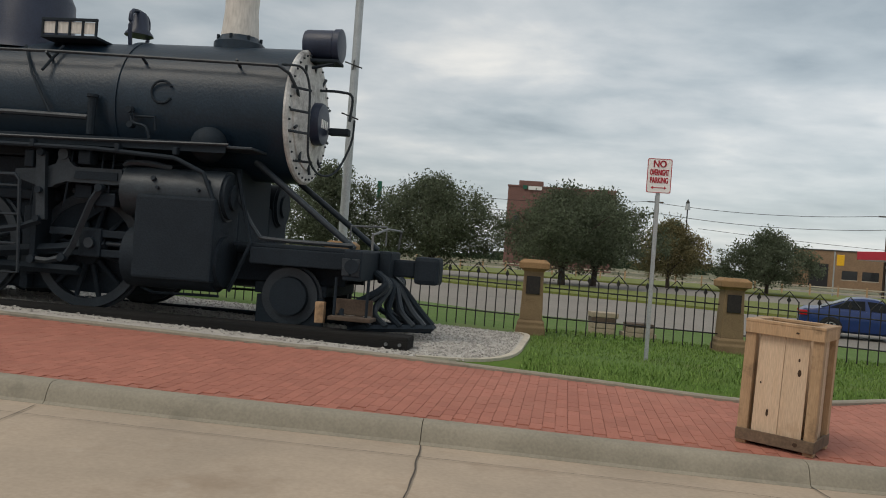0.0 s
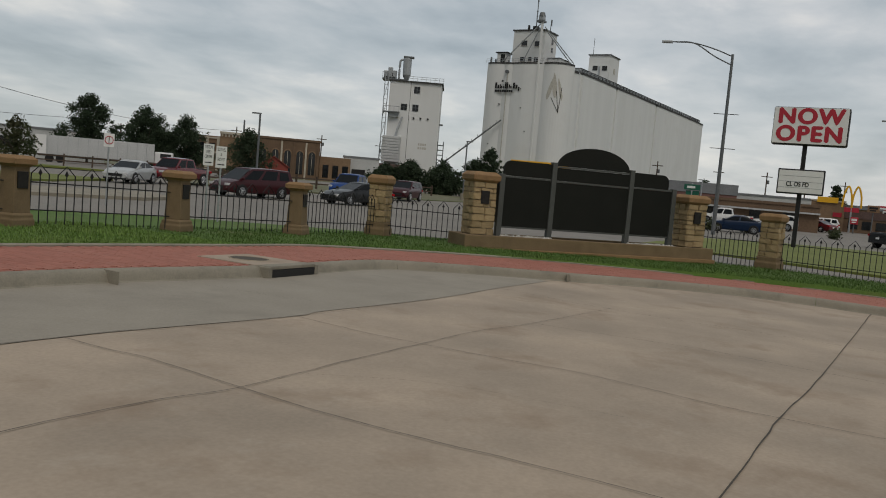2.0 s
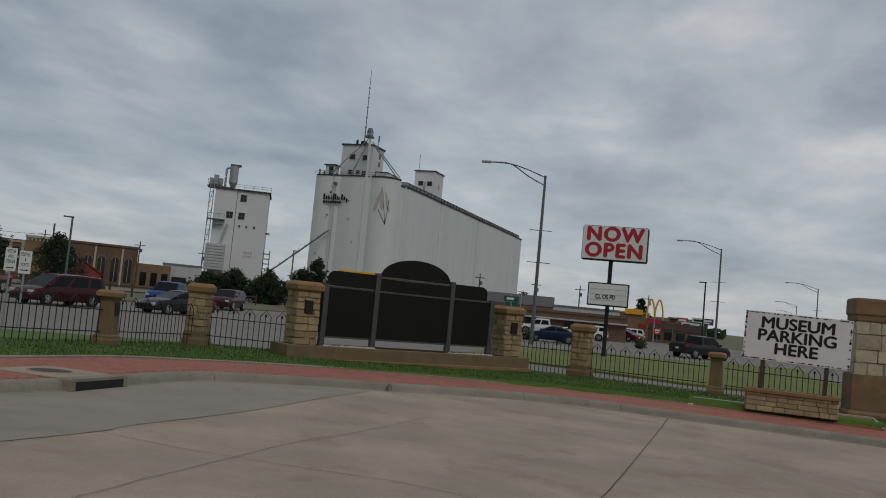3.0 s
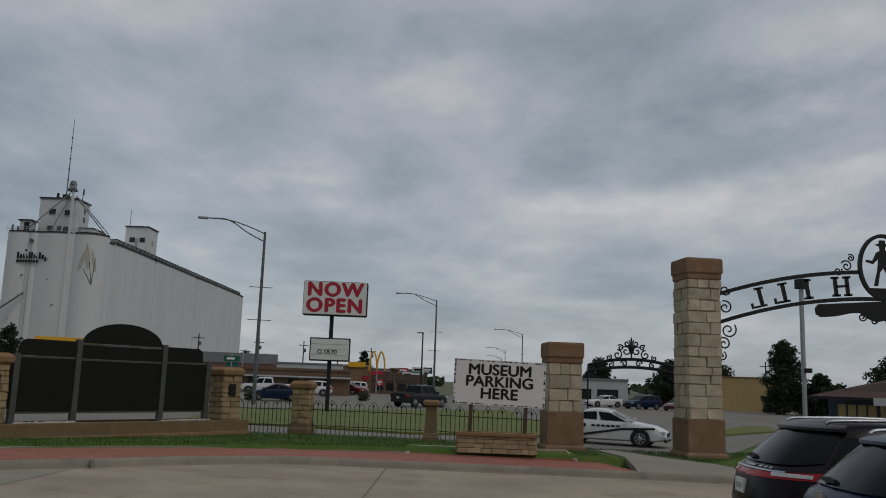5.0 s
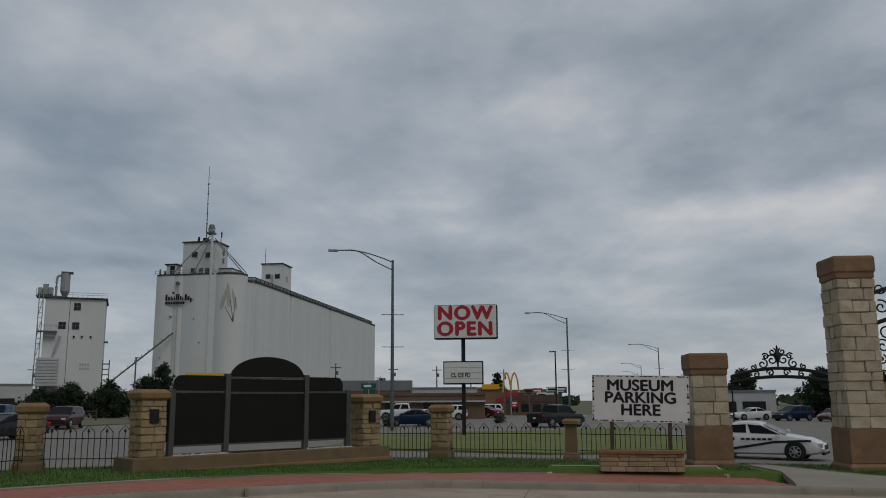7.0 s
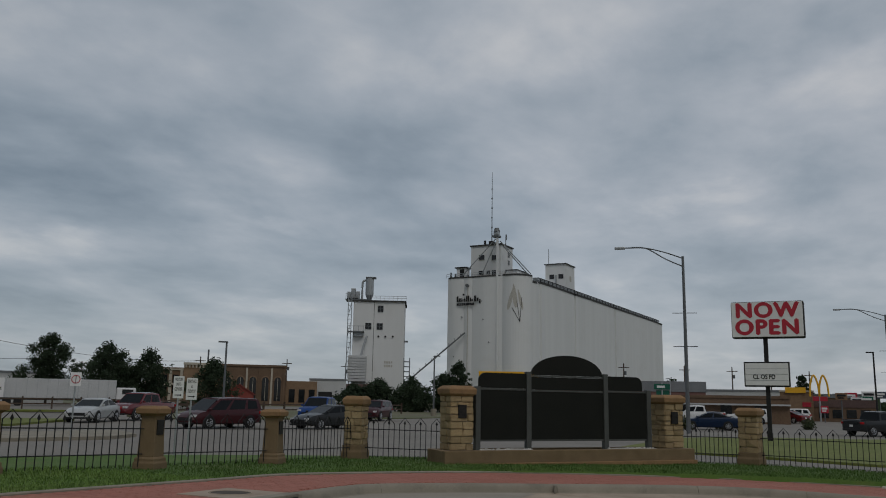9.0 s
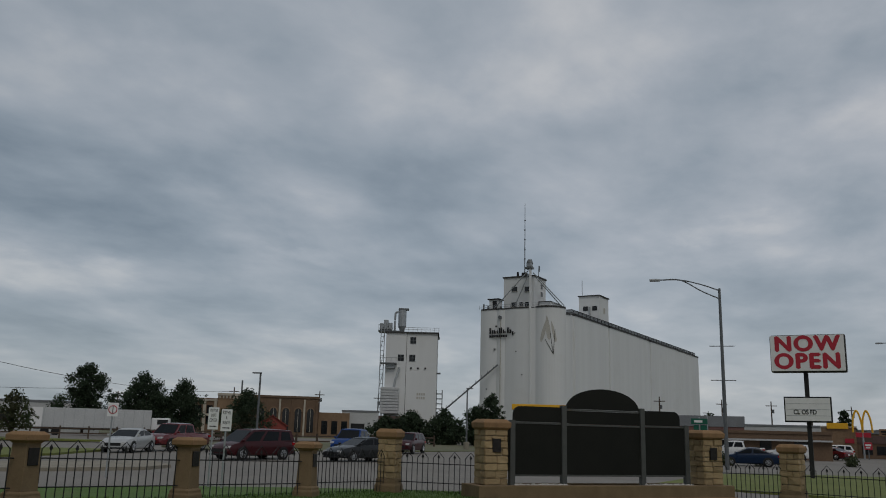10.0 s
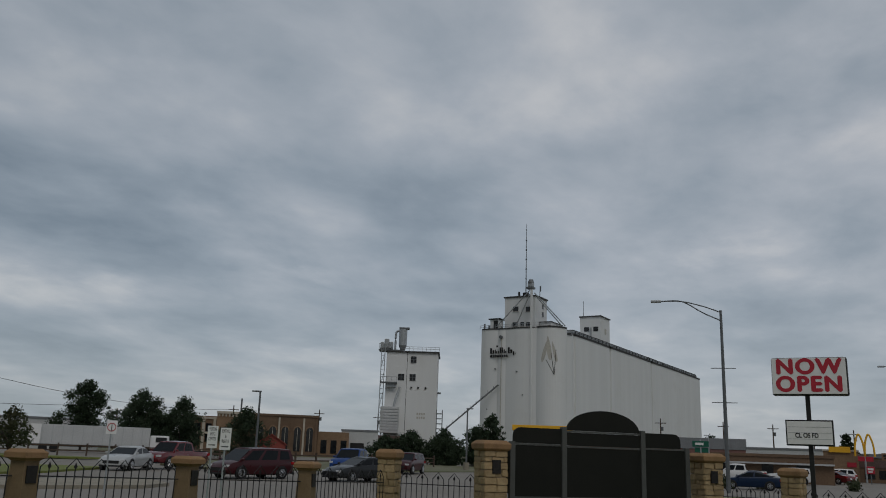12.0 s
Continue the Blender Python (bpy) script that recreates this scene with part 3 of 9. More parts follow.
# car park slab
kerb_line = smooth_line([(x, y, 0) for x, y in KERB], 5)
bm = bmesh.new()
outline = [(p.x, p.y) for p in kerb_line] + [(31.5, -10.0), (33.6, -9.9), (33.6, -19.0), (24, -20), (20, -30), (0, -50), (-40, -40)]
f = bm.faces.new([bm.verts.new((x, y, lot_z(x, y))) for x, y in outline])
bmesh.ops.triangulate(bm, faces=[f])
link("car_park", bm, concrete_lot, label="tan concrete car park with fine cracks and joints", category="pavement", kind="structure")


def shifted(line, d):
    """The line moved sideways by d (to its left when positive)."""
    out = []
    for i, p in enumerate(line):
        a, b = line[max(0, i - 1)], line[min(len(line) - 1, i + 1)]
        t = (b - a).normalized()
        out.append(Vector((p.x - t.y * d, p.y + t.x * d, 0)))
    return out


# grey gutter apron along the kerb
gut = [Vector((x, y, 0)) for x, y in [(3.12, 6.0), (3.35, 5.62), (3.9, 5.44), (5.3, 5.46), (7.6, 5.30), (8.2, 5.38), (10.7, 5.40), (13.2, 5.66), (14.6, 5.74), (15.7, 5.82)]]
gut = smooth_line(gut, 5)
inner = [p for p in kerb_line if 3.05 < p.x < 15.9]
bm = bmesh.new()
f = bm.faces.new([bm.verts.new((p.x, p.y, lot_z(p.x, p.y) + 0.006)) for p in inner + gut[::-1]])
bmesh.ops.triangulate(bm, faces=[f])
link("gutter", bm, concrete_new, label="grey newer concrete gutter apron with a crack", category="pavement", kind="structure")


def kerb_part(name, pts, height, parent):
    sec = [(0.03, -0.1), (0.03, 0.002), (0.0, 0.02), (-0.02, height * 0.5), (-0.035, height - 0.05), (-0.055, height - 0.02), (-0.09, height - 0.003), (-0.13, height), (-0.19, height), (-0.19, -0.1)]
    bm = bmesh.new()
    sweep(bm, [(p.x, p.y, lot_z(p.x, p.y)) for p in pts], sec)
    return part(name, bm, concrete_kerb, parent, smooth=True)


kerb = thing("kerb", "worn concrete kerb along the brick pavement", "kerb", kind="structure")
stretches, cur = [], [kerb_line[0]]
JOINTS = [-18, -12.3, -9.5, -6.6, -3.75, -0.84, 2.01, 4.72, 7.18, 9.65, 11.0, 13.4, 16.3]
left = list(JOINTS)
for p, q in zip(kerb_line, kerb_line[1:]):
    while left and p.x < left[0] <= q.x:
        c = p.lerp(q, (left.pop(0) - p.x) / (q.x - p.x))
        stretches.append(cur + [c])
        cur = [c]
    if (q - cur[-1]).length > 0.02:
        cur.append(q)
    if not left and len(cur) > 8:
        stretches.append(cur)
        cur = [q]
if len(cur) > 1:
    stretches.append(cur)
for s in stretches:
    d0, d1 = (s[1] - s[0]).normalized(), (s[-1] - s[-2]).normalized()
    s = [s[0] + d0 * 0.003] + s[1:-1] + [s[-1] - d1 * 0.003]
    kerb_part("kerb_stone", [Vector((p.x, p.y, 0)) for p in s], 0.16, kerb)

# brick pavement bed and its concrete edging
back_line = smooth_line([(x, y, 0) for x, y in BACK], 5)
walk_edge = shifted(kerb_line, 0.19)
bm = bmesh.new()
tail = [(22.4, -1.0), (22.35, -4.32), (22.3, -5.0), (20.1, -5.38)]
wpoly = [(p.x, p.y) for p in back_line] + tail + [(p.x, p.y) for p in walk_edge[::-1] if p.y > -5.2 or p.x < 15]


def walk_z(x, y):
    return lot_z(x, y) + 0.15


f = bm.faces.new([bm.verts.new((x, y, walk_z(x, y) - 0.004)) for x, y in wpoly])
bmesh.ops.triangulate(bm, faces=[f])
pavement = link("pavement", bm, brick_bed, label="red brick pavement behind the kerb", category="pavement", kind="structure")

bm = bmesh.new()
sweep(bm, [(p.x, p.y, walk_z(p.x, p.y)) for p in back_line], [(-0.06, -0.12), (0.06, -0.12), (0.06, 0.02), (0.04, 0.035), (-0.04, 0.035), (-0.06, 0.02)])
link("pavement_edging", bm, concrete_kerb, label="narrow concrete edging between brick and lawn", category="edging", kind="structure")

# concrete pavement towards the gate, sloping up from the kerb to the lawn
bm = bmesh.new()
path_pts = [(19.66, -5.3), (20.4, -5.42), (22.5, -5.62), (25.4, -5.36), (25.6, -5.92), (23.5, -6.6), (21.6, -7.6), (20.7, -8.2), (20.0, -8.35), (19.66, -7.2)]


def path_z(x, y):
    k = min(1.0, max(0.0, (x - 19.8) / 2.0))
    return (1 - k) * (walk_z(x, y) + 0.015) + k * (lawn_z(x, y) + 0.03)


top_v = [bm.verts.new((x, y, path_z(x, y))) for x, y in path_pts]
low_v = [bm.verts.new((x, y, path_z(x, y) - 0.15)) for x, y in path_pts]
top_f = bm.faces.new(top_v)
for i in range(len(path_pts)):
    bm.faces.new((low_v[i], low_v[(i + 1) % len(path_pts)], top_v[(i + 1) % len(path_pts)], top_v[i]))
bmesh.ops.triangulate(bm, faces=[top_f])
link("concrete_path", bm, concrete_new, label="pale concrete path beside the gate lawn", category="path", kind="structure")

# brick pad under the banner, with a stone edging
PAD = [(22.25, 0.02), (24.2, -0.03), (24.45, -4.36), (22.35, -4.32)]
PAD_Z = (-0.405, -0.36, -0.36, -0.415)
bm = bmesh.new()
top_v = [bm.verts.new((x, y, z)) for (x, y), z in zip(PAD, PAD_Z)]
low_v = [bm.verts.new((x, y, -0.8)) for x, y in PAD]
bm.faces.new(top_v[::-1])
for i in range(4):
    bm.faces.new((low_v[i], low_v[(i + 1) % 4], top_v[(i + 1) % 4], top_v[i]))
link("brick_pad", bm, brick_bed, label="red brick pad under the banner sign", category="pavement", kind="structure")
bm = bmesh.new()
sweep(bm, [(x, y, z - 0.02) for (x, y), z in zip(PAD, PAD_Z)], [(-0.06, -0.12), (0.06, -0.12), (0.06, 0.05), (-0.06, 0.05)])
link("pad_edging", bm, stone_trim, label="pale stone edging round the brick pad", category="edging", kind="structure")

# joints and cracks in the car park
crack_n = 0
for pts, w in [
    ([(2.01, 5.8), (2.1, 5.28), (2.15, 4.5), (2.21, 3.74), (2.3, 2.9), (2.5, 0), (2.6, -3)], 0.030),
    ([(-0.83, 5.52), (-0.73, 4.6), (-0.66, 3.7), (-0.5, 1.5), (-0.3, -3)], 0.030),
    ([(-3.75, 5.2), (-3.6, 4.0), (-3.3, 0)], 0.022),
    ([(2.25, 3.5), (3.19, 3.56), (4.2, 3.58), (4.91, 3.50), (6.21, 3.59), (7.58, 3.66), (8.83, 3.72), (10.14, 3.62), (13, 3.6)], 0.022),
    ([(4.91, 5.42), (4.92, 4.97), (4.98, 4.53), (4.93, 3.5), (4.9, 2.79), (4.94, 1.98), (5.03, 1.2), (5.15, -0.5), (5.3, -3)], 0.022),
    ([(7.6, 5.29), (7.53, 4.42), (7.58, 3.66), (7.7, 2.71), (7.8, 1.98), (7.69, 0.88), (7.71, 0.36), (7.85, -1.05), (8.0, -3)], 0.022),
    ([(3.0, 0.3), (5.67, 0.31), (7.7, 0.35), (9.8, 0.31), (14.5, 0.32), (19.2, 0.34)], 0.034),
    ([(10.14, 3.62), (10.37, 2.5), (10.57, 1.55), (10.5, 0.36), (10.6, -3)], 0.018),
    ([(13.2, 5.6), (12.9, 3.5), (13.2, 0.4), (13.5, -4)], 0.013),
    ([(-9, 4.62), (-4, 4.9), (-0.31, 5.22), (1.12, 5.34), (2.13, 5.36), (3.8, 5.43), (5.36, 5.46), (5.85, 5.38), (7.6, 5.29), (10.7, 5.38), (13.2, 5.64)], 0.016),
    ([(4.85, 7.5), (4.68, 6.97), (4.46, 6.27), (4.12, 5.93), (3.72, 5.62), (3.6, 5.42)], 0.014),
    ([(8.2, 7.75), (8.5, 6.4), (8.8, 5.38)], 0.008),
    ([(5.6, 3.55), (6.3, 2.6), (6.6, 1.2)], 0.006),
    ([(16.2, 0.3), (16.4, -1.3), (16.1, -3.2)], 0.010),
]:
    crack_n += 1
    line = smooth_line([(x, y, 0) for x, y in pts], 7)
    jit = [Vector((p.x + 0.018 * noise.noise((p.x * 3, p.y * 3, crack_n)), p.y + 0.018 * noise.noise((p.x * 3, p.y * 3, crack_n + 9)), 0)) for p in line]
    bm = bmesh.new()
    l, r = [], []
    for i, p in enumerate(jit):
        a, b = jit[max(0, i - 1)], jit[min(len(jit) - 1, i + 1)]
        t = (b - a).normalized()
        h = w * 0.2 * (0.7 + 0.6 * noise.noise((p.x * 7, p.y * 7, 3.3)) ** 2 + 0.3 * random.random())
        z = lot_z(p.x, p.y) + 0.0105
        l.append(bm.verts.new((p.x - t.y * h, p.y + t.x * h, z)))
        r.append(bm.verts.new((p.x + t.y * h, p.y - t.x * h, z)))
    for i in range(len(l) - 1):
        bm.faces.new((l[i], r[i], r[i + 1], l[i + 1]))
    link("pavement_crack", bm, joint_dark, label="dark crack in the concrete", category="crack", kind="structure")

# gravel bed under the locomotive
GRAVEL = [(-34, 8.64), (-6.5, 8.72), (-2.6, 8.85), (-1.5, 8.9), (-0.95, 9.1), (-0.6, 9.55), (-0.44, 10.3), (-0.4, 11.5), (-0.4, 12.9), (-0.6, 13.3), (-34, 13.3)]
bm = bmesh.new()
f = bm.faces.new([bm.verts.new((x, y, lawn_z(x, y) + 0.012)) for x, y in GRAVEL])
bmesh.ops.triangulate(bm, faces=[f])
link("gravel_bed", bm, gravel_m, label="pale gravel bed under the rails", category="gravel", kind="structure")
bm = bmesh.new()
sweep(bm, [(p.x, p.y, lawn_z(p.x, p.y)) for p in smooth_line([(x, y, 0) for x, y in GRAVEL[3:10]], 5)], [(-0.045, -0.1), (0.045, -0.1), (0.045, 0.035), (-0.045, 0.035)])
link("gravel_edging", bm, stone_trim, label="curved concrete edging round the gravel", category="edging", kind="structure")
gx = []
for i in range(7500):
    x, y = -0.5 - 8.5 * random.random() ** 1.4, 8.95 + 4.3 * random.random()
    if x > -0.95 and y < 9.7 and (x + 1.5) ** 2 + (y - 10.2) ** 2 > 1.3:
        continue
    gx.append((x, y, random.uniform(0.010, 0.026)))
sv, sf = [], []
OCT = [(1, 0, 0), (0, 1, 0), (-1, 0, 0), (0, -1, 0), (0, 0, 1), (0, 0, -0.4)]
for x, y, r in gx:
    o, a = len(sv), random.random() * 6.28
    e = [random.uniform(0.7, 1.3) for _ in range(6)]
    for (dx, dy, dz), k in zip(OCT, e):
        sv.append((x + r * k * (dx * math.cos(a) - dy * math.sin(a)), y + r * k * (dx * math.sin(a) + dy * math.cos(a)), lawn_z(x, y) + 0.018 + r * 0.7 * k * dz))
    for i in range(4):
        sf += [(o + i, o + (i + 1) % 4, o + 4), (o + (i + 1) % 4, o + i, o + 5)]
raw("gravel_stones", sv, sf, gravel_m, label="loose pale gravel stones", category="gravel", kind="stuff")

# grass of the near lawn
bv, bf = [], []


def lawn_has(x, y):
    t = math.atan2(y - HUB[1], x - HUB[0])
    r = math.hypot(x - HUB[0], y - HUB[1])
    if not r_back(t) + 0.05 < r < r_fence(t) + 1.2:
        return False
    if 22.1 < x < 24.5 and -4.4 < y < 0.1 or (y < -5.2 and x < 25.7 and abs(y + 5.64 + max(0.0, 22.5 - x) * 0.45) < 0.35 + max(0.0, 25.6 - x) * 0.22):
        return False
    return not (x < -0.3 and y < 13.5)


def blade_field(count, x0, x1, y0, y1, h0, h1):
    made = 0
    while made < count:
        x, y = random.uniform(x0, x1), random.uniform(y0, y1)
        made += 1
        if not lawn_has(x, y):
            continue
        thin = noise.noise((x * 0.8, y * 0.8, 0.4))
        if random.random() < 0.35 - thin * 0.5 and 0 < x < 4 and y < 11:
            continue
        a, h = random.random() * 6.28, random.uniform(h0, h1) * (1 + 0.5 * thin)
        w, bend = random.uniform(0.004, 0.009), random.uniform(0.2, 0.9) * h
        z, o = lawn_z(x, y) - 0.005, len(bv)
        cx, sx = math.cos(a), math.sin(a)
        bv.extend([(x - sx * w, y + cx * w, z), (x + sx * w, y - cx * w, z), (x + cx * bend, y + sx * bend, z + h)])
        bf.append((o, o + 1, o + 2))


blade_field(75000, -0.5, 12, 8.4, 15, 0.025, 0.065)
raw("grass", bv, bf, grass_blade, label="short green mown grass with a dry patch", category="grass", kind="stuff")
# slightly longer blades by the fence, with shade painted into their green
bv, bf = [], []
blade_field(150000, 12, 28, -10.5, 14, 0.03, 0.075)
raw("rank_grass", bv, bf, grass_dark, label="longer grass along the fence, its green darkened for shade", category="grass", kind="stuff")

# traffic islands
for pts, z_up, m, lab in [
    ([(-40, 62), (-4.6, 46.7), (8.7, 40.2), (20, 38.6), (29, 41.1), (36.5, 45.8), (34, 48.2), (15.1, 52.3), (-5.5, 55.6), (-40, 66)], 0.12, grass_isle, "grassy tree-lined median in the street"),
    ([(-60, 84), (17, 75), (42, 68), (50, 62), (48, 72), (40, 90), (20, 104), (-60, 112)], 0.1, grass_isle, "grass verge before the railway yard"),
    ([(38.4, 11), (37.6, 8), (36.9, 4.6), (35.9, 0.5), (36.6, -1.4), (38.0, -5.2), (40, -7.2), (43.6, -8.8), (45.6, -8.4), (58, -6.0), (72, -6.4), (66, -1.4), (61.5, 2), (57, 8), (51, 11.4)], 0.1, grass_isle, "mown grass island beside the street"),
    ([(15, 33.6), (20.8, 30.2), (25.2, 29.0), (27.5, 30.0), (29, 33.0), (24, 34.6), (17, 36.0)], 0.14, concrete_kerb, "pale concrete traffic island"),
    ([(46.5, -16.2), (47.4, -15.6), (60, -22), (62, -24.4), (54, -22)], 0.1, grass_isle, "grass strip by the side street"),
    ([(44, 46.5), (60, 40), (82, 38), (95, 48), (80, 62), (55, 60), (46, 52)], 0.06, dirt, "dry ground by the crossing"),
]:
    bm = bmesh.new()
    zz = [street_z(y) for _, y in pts]
    a = [bm.verts.new((x, y, street_z(y) - 0.05)) for x, y in pts]
    b = [bm.verts.new((x, y, street_z(y) + z_up)) for x, y in pts]
    f = bm.faces.new(b)
    for i in range(len(pts)):
        bm.faces.new((a[i], a[(i + 1) % len(pts)], b[(i + 1) % len(pts)], b[i]))
    bmesh.ops.triangulate(bm, faces=[f])
    link("traffic_island", bm, m, label=lab, category="traffic island", kind="structure")

# ================= fence, pillars and gate =================


def turn_to(x, y, px=0.6, py=-0.6):
    """Degrees about z by which a sign's front (its -y side) looks from (x, y) to (px, py)."""
    return math.degrees(math.atan2(px - x, -(py - y)))


def brown_pillar(x, y, rz, h=1.30, first=None):
    z = lawn_z(x, y) - 0.04
    if first is not None:
        return copy_thing(first, pose(x, y, z, 0, 0, rz))
    p = thing("fence_pillar", "brown sandstone fence pillar with a stepped cap and a dark plaque", "pillar", pose(x, y, z, 0, 0, rz), "pillars along the fence")

    def square(levels):
        bm = bmesh.new()
        rings = [[bm.verts.new((sx * w, sy * w, zz)) for sx, sy in ((-1, -1), (1, -1), (1, 1), (-1, 1))] for w, zz in levels]
        for a, b in zip(rings, rings[1:]):
            for i in range(4):
                bm.faces.new((a[i], a[(i + 1) % 4], b[(i + 1) % 4], b[i]))
        bm.faces.new(rings[0][::-1])
        bm.faces.new(rings[-1])
        bmesh.ops.bevel(bm, geom=list(bm.edges), offset=0.008, segments=1, affect="EDGES")
        return bm

    part("base", square([(0.245, 0), (0.245, 0.16), (0.225, 0.20), (0.225, 0.25), (0.19, 0.29)]), sandstone, p)
    part("shaft", square([(0.19, 0.285), (0.165, 1.03), (0.165, h - 0.2)]), sandstone, p)
    part("cap", square([(0.165, h - 0.21), (0.20, h - 0.17), (0.25, h - 0.155), (0.255, h - 0.055), (0.20, h - 0.012), (0.19, h)]), sandstone_cap, p)
    part("plaque", boxed(-0.115, 0.115, -0.192, -0.165, 0.72, 1.02, 0.004), bronze, p, "dark bronze plaque")
    return p


def ashlar(parent, w, d, z0, z1, course, material, rng, proud=0.02):
    """Rough courses of stone round a pillar's core, each stone a piece of its own."""
    part("core", boxed(-w / 2 + 0.03, w / 2 - 0.03, -d / 2 + 0.03, d / 2 - 0.03, z0, z1), mortar, parent)
    n = max(1, round((z1 - z0) / course))
    z = z0
    hs = [course * rng.uniform(0.75, 1.25) for _ in range(n)]
    k = (z1 - z0) / sum(hs)
    for i, h in enumerate(hs):
        h *= k
        for face in range(4):
            fw, fd = (w, d) if face % 2 == 0 else (d, w)
            cuts = [-fw / 2]
            while cuts[-1] < fw / 2 - 0.02:
                nx = cuts[-1] + rng.uniform(0.28, 0.7) * fw
                cuts.append(fw / 2 if nx > fw / 2 - 0.16 * fw else nx)
            for a, b in zip(cuts, cuts[1:]):
                bm = bmesh.new()
                out = fd / 2 + rng.uniform(0, proud)
                box(bm, a + 0.006, b - 0.006, -out, -fd / 2 + 0.06, z + 0.006, z + h - 0.006)
                for v in bm.verts:
                    if v.co.y < -fd / 2 + 0.02:
                        v.co += Vector((rng.uniform(-1, 1) * 0.014, rng.uniform(-1, 1) * proud * 0.7, rng.uniform(-1, 1) * 0.014))
                bmesh.ops.bevel(bm, geom=list(bm.edges), offset=0.014, segments=2, affect="EDGES")
                bmesh.ops.rotate(bm, verts=bm.verts, matrix=Matrix.Rotation(face * math.pi / 2, 3, "Z"))
                part("stone", bm, material, parent)
        z += h


def square_block(levels, bevel=0.012):
    bm = bmesh.new()
    rings = [[bm.verts.new((sx * w, sy * w, zz)) for sx, sy in ((-1, -1), (1, -1), (1, 1), (-1, 1))] for w, zz in levels]
    for a, b in zip(rings, rings[1:]):
        for i in range(4):
            bm.faces.new((a[i], a[(i + 1) % 4], b[(i + 1) % 4], b[i]))
    bm.faces.new(rings[0][::-1])
    bm.faces.new(rings[-1])
    bmesh.ops.bevel(bm, geom=list(bm.edges), offset=bevel, segments=1, affect="EDGES")
    return bm


def stone_pillar(x, y, z, rz, h, w, seed, base=0.42, plaque=False):
    rng = random.Random(seed)
    p = thing("stone_pillar", "tan limestone block pillar with an orange sandstone cap" + (" and a dark plaque" if plaque else ""), "pillar", pose(x, y, z, 0, 0, rz), "stone pillars of the fence")
    if base:
        part("base", square_block([(w * 0.60, 0), (w * 0.60, base * 0.55), (w * 0.55, base * 0.7), (w * 0.55, base)]), sandstone, p)
    ashlar(p, w, w, base, h - 0.27, 0.17, limestone_tan, rng)
    part("cap", square_block([(w * 0.5, h - 0.28), (w * 0.60, h - 0.22), (w * 0.62, h - 0.09), (w * 0.5, h - 0.02), (w * 0.46, h)]), sandstone_cap, p, "orange sandstone cap")
    if plaque:
        part("plaque", boxed(-0.12, 0.12, -w / 2 - 0.04, -w / 2 + 0.01, h - 0.85, h - 0.5, 0.004), bronze, p, "dark bronze plaque")
    return p


first = None
for i, (x, y) in enumerate(PILLARS[:6]):
    made = brown_pillar(x, y, 2 + 3 * i if i else 2, first=first)
    first = first or made
west_pillars = [(-3.75, 13.55), (-7.1, 13.6)]
for x, y in west_pillars:
    brown_pillar(x, y, 0, first=first)
stone_pillar(19.85, 12.85, lawn_z(19.85, 12.85) - 0.05, 12, 1.74, 0.50, 3)


def fence_panel(a, b, za, zb):
    """A panel of black pickets with pointed arches over every three."""
    d = Vector((b[0] - a[0], b[1] - a[1], 0))
    n = d.length
    rz = math.degrees(math.atan2(d.y, d.x))
    slope = (zb - za) / n
    f = thing("iron_fence", "black wrought-iron fence panel with pointed arches and spear tips", "fence", pose(a[0], a[1], za, 0, 0, rz), "fence panels")
    units = max(1, round(n / 0.48))
    s = n / (units * 3)
    for z in (0.30, 0.80):
        part("rail", tube([(0, 0, z), (n, 0, z + slope * n)], 0.013, 6), iron_black, f)
    picket = None
    for k in range(units * 3 + 1):
        x = (k + 0.5) * s if k < units * 3 else None
        if x is None:
            break
        mid = k % 3 == 1
        top = 0.97 if not mid else 1.0
        part("picket", rod((x, 0, 0.05 + slope * x), (x, 0, top + slope * x), 0.0105, seg=6), iron_black, f)
        if mid:
            z = slope * x
            part("arch", tube([(x - s, 0, 0.955 + z - slope * s), (x, 0, 1.125 + z), (x + s, 0, 0.955 + z + slope * s)], 0.0105, 6, up=(0, 1, 0)), iron_black, f)
            bm = bmesh.new()
            prism(bm, [(x - 0.006, 0.93 + z), (x + 0.006, 0.93 + z), (x + 0.035, 0.975 + z), (x, 1.05 + z), (x - 0.035, 0.975 + z)], 0.012)
            part("spear_tip", bm, iron_black, f)
    return f


chain = [(-7.1, 13.6), (-3.75, 13.55)] + PILLARS
for a, b in zip(chain, chain[1:]):
    a, b = Vector((*a, 0)), Vector((*b, 0))
    d = (b - a).normalized() * 0.2
    fence_panel(a + d, b - d, lawn_z(a.x, a.y), lawn_z(b.x, b.y))

# low wall with the memorial board
WX, WY, WA = 19.72, 9.98, math.degrees(math.atan2(-4.9, 6.45))
wall_frame = pose(WX, WY, -0.34, 0, 0, WA)


def on_wall(x, y, z=0.0):
    return wall_frame @ Vector((x, y, z))


low_wall = thing("low_wall", "low brown sandstone planter wall under the memorial board", "wall", wall_frame)
part("face", boxed(0, 8.15, 0, 0.22, 0, 0.44, 0.02), sandstone, low_wall)
part("face", boxed(0, 8.15, 0.95, 1.15, 0, 0.44, 0.02), sandstone, low_wall)
part("end", boxed(0.0, 0.22, 0.223, 0.947, 0, 0.44, 0.02), sandstone, low_wall)
part("end", boxed(7.93, 8.15, 0.223, 0.947, 0, 0.44, 0.02), sandstone, low_wall)
part("footing", boxed(-0.05, 8.2, -0.06, -0.002, 0, 0.12, 0.02), sandstone_cap, low_wall)
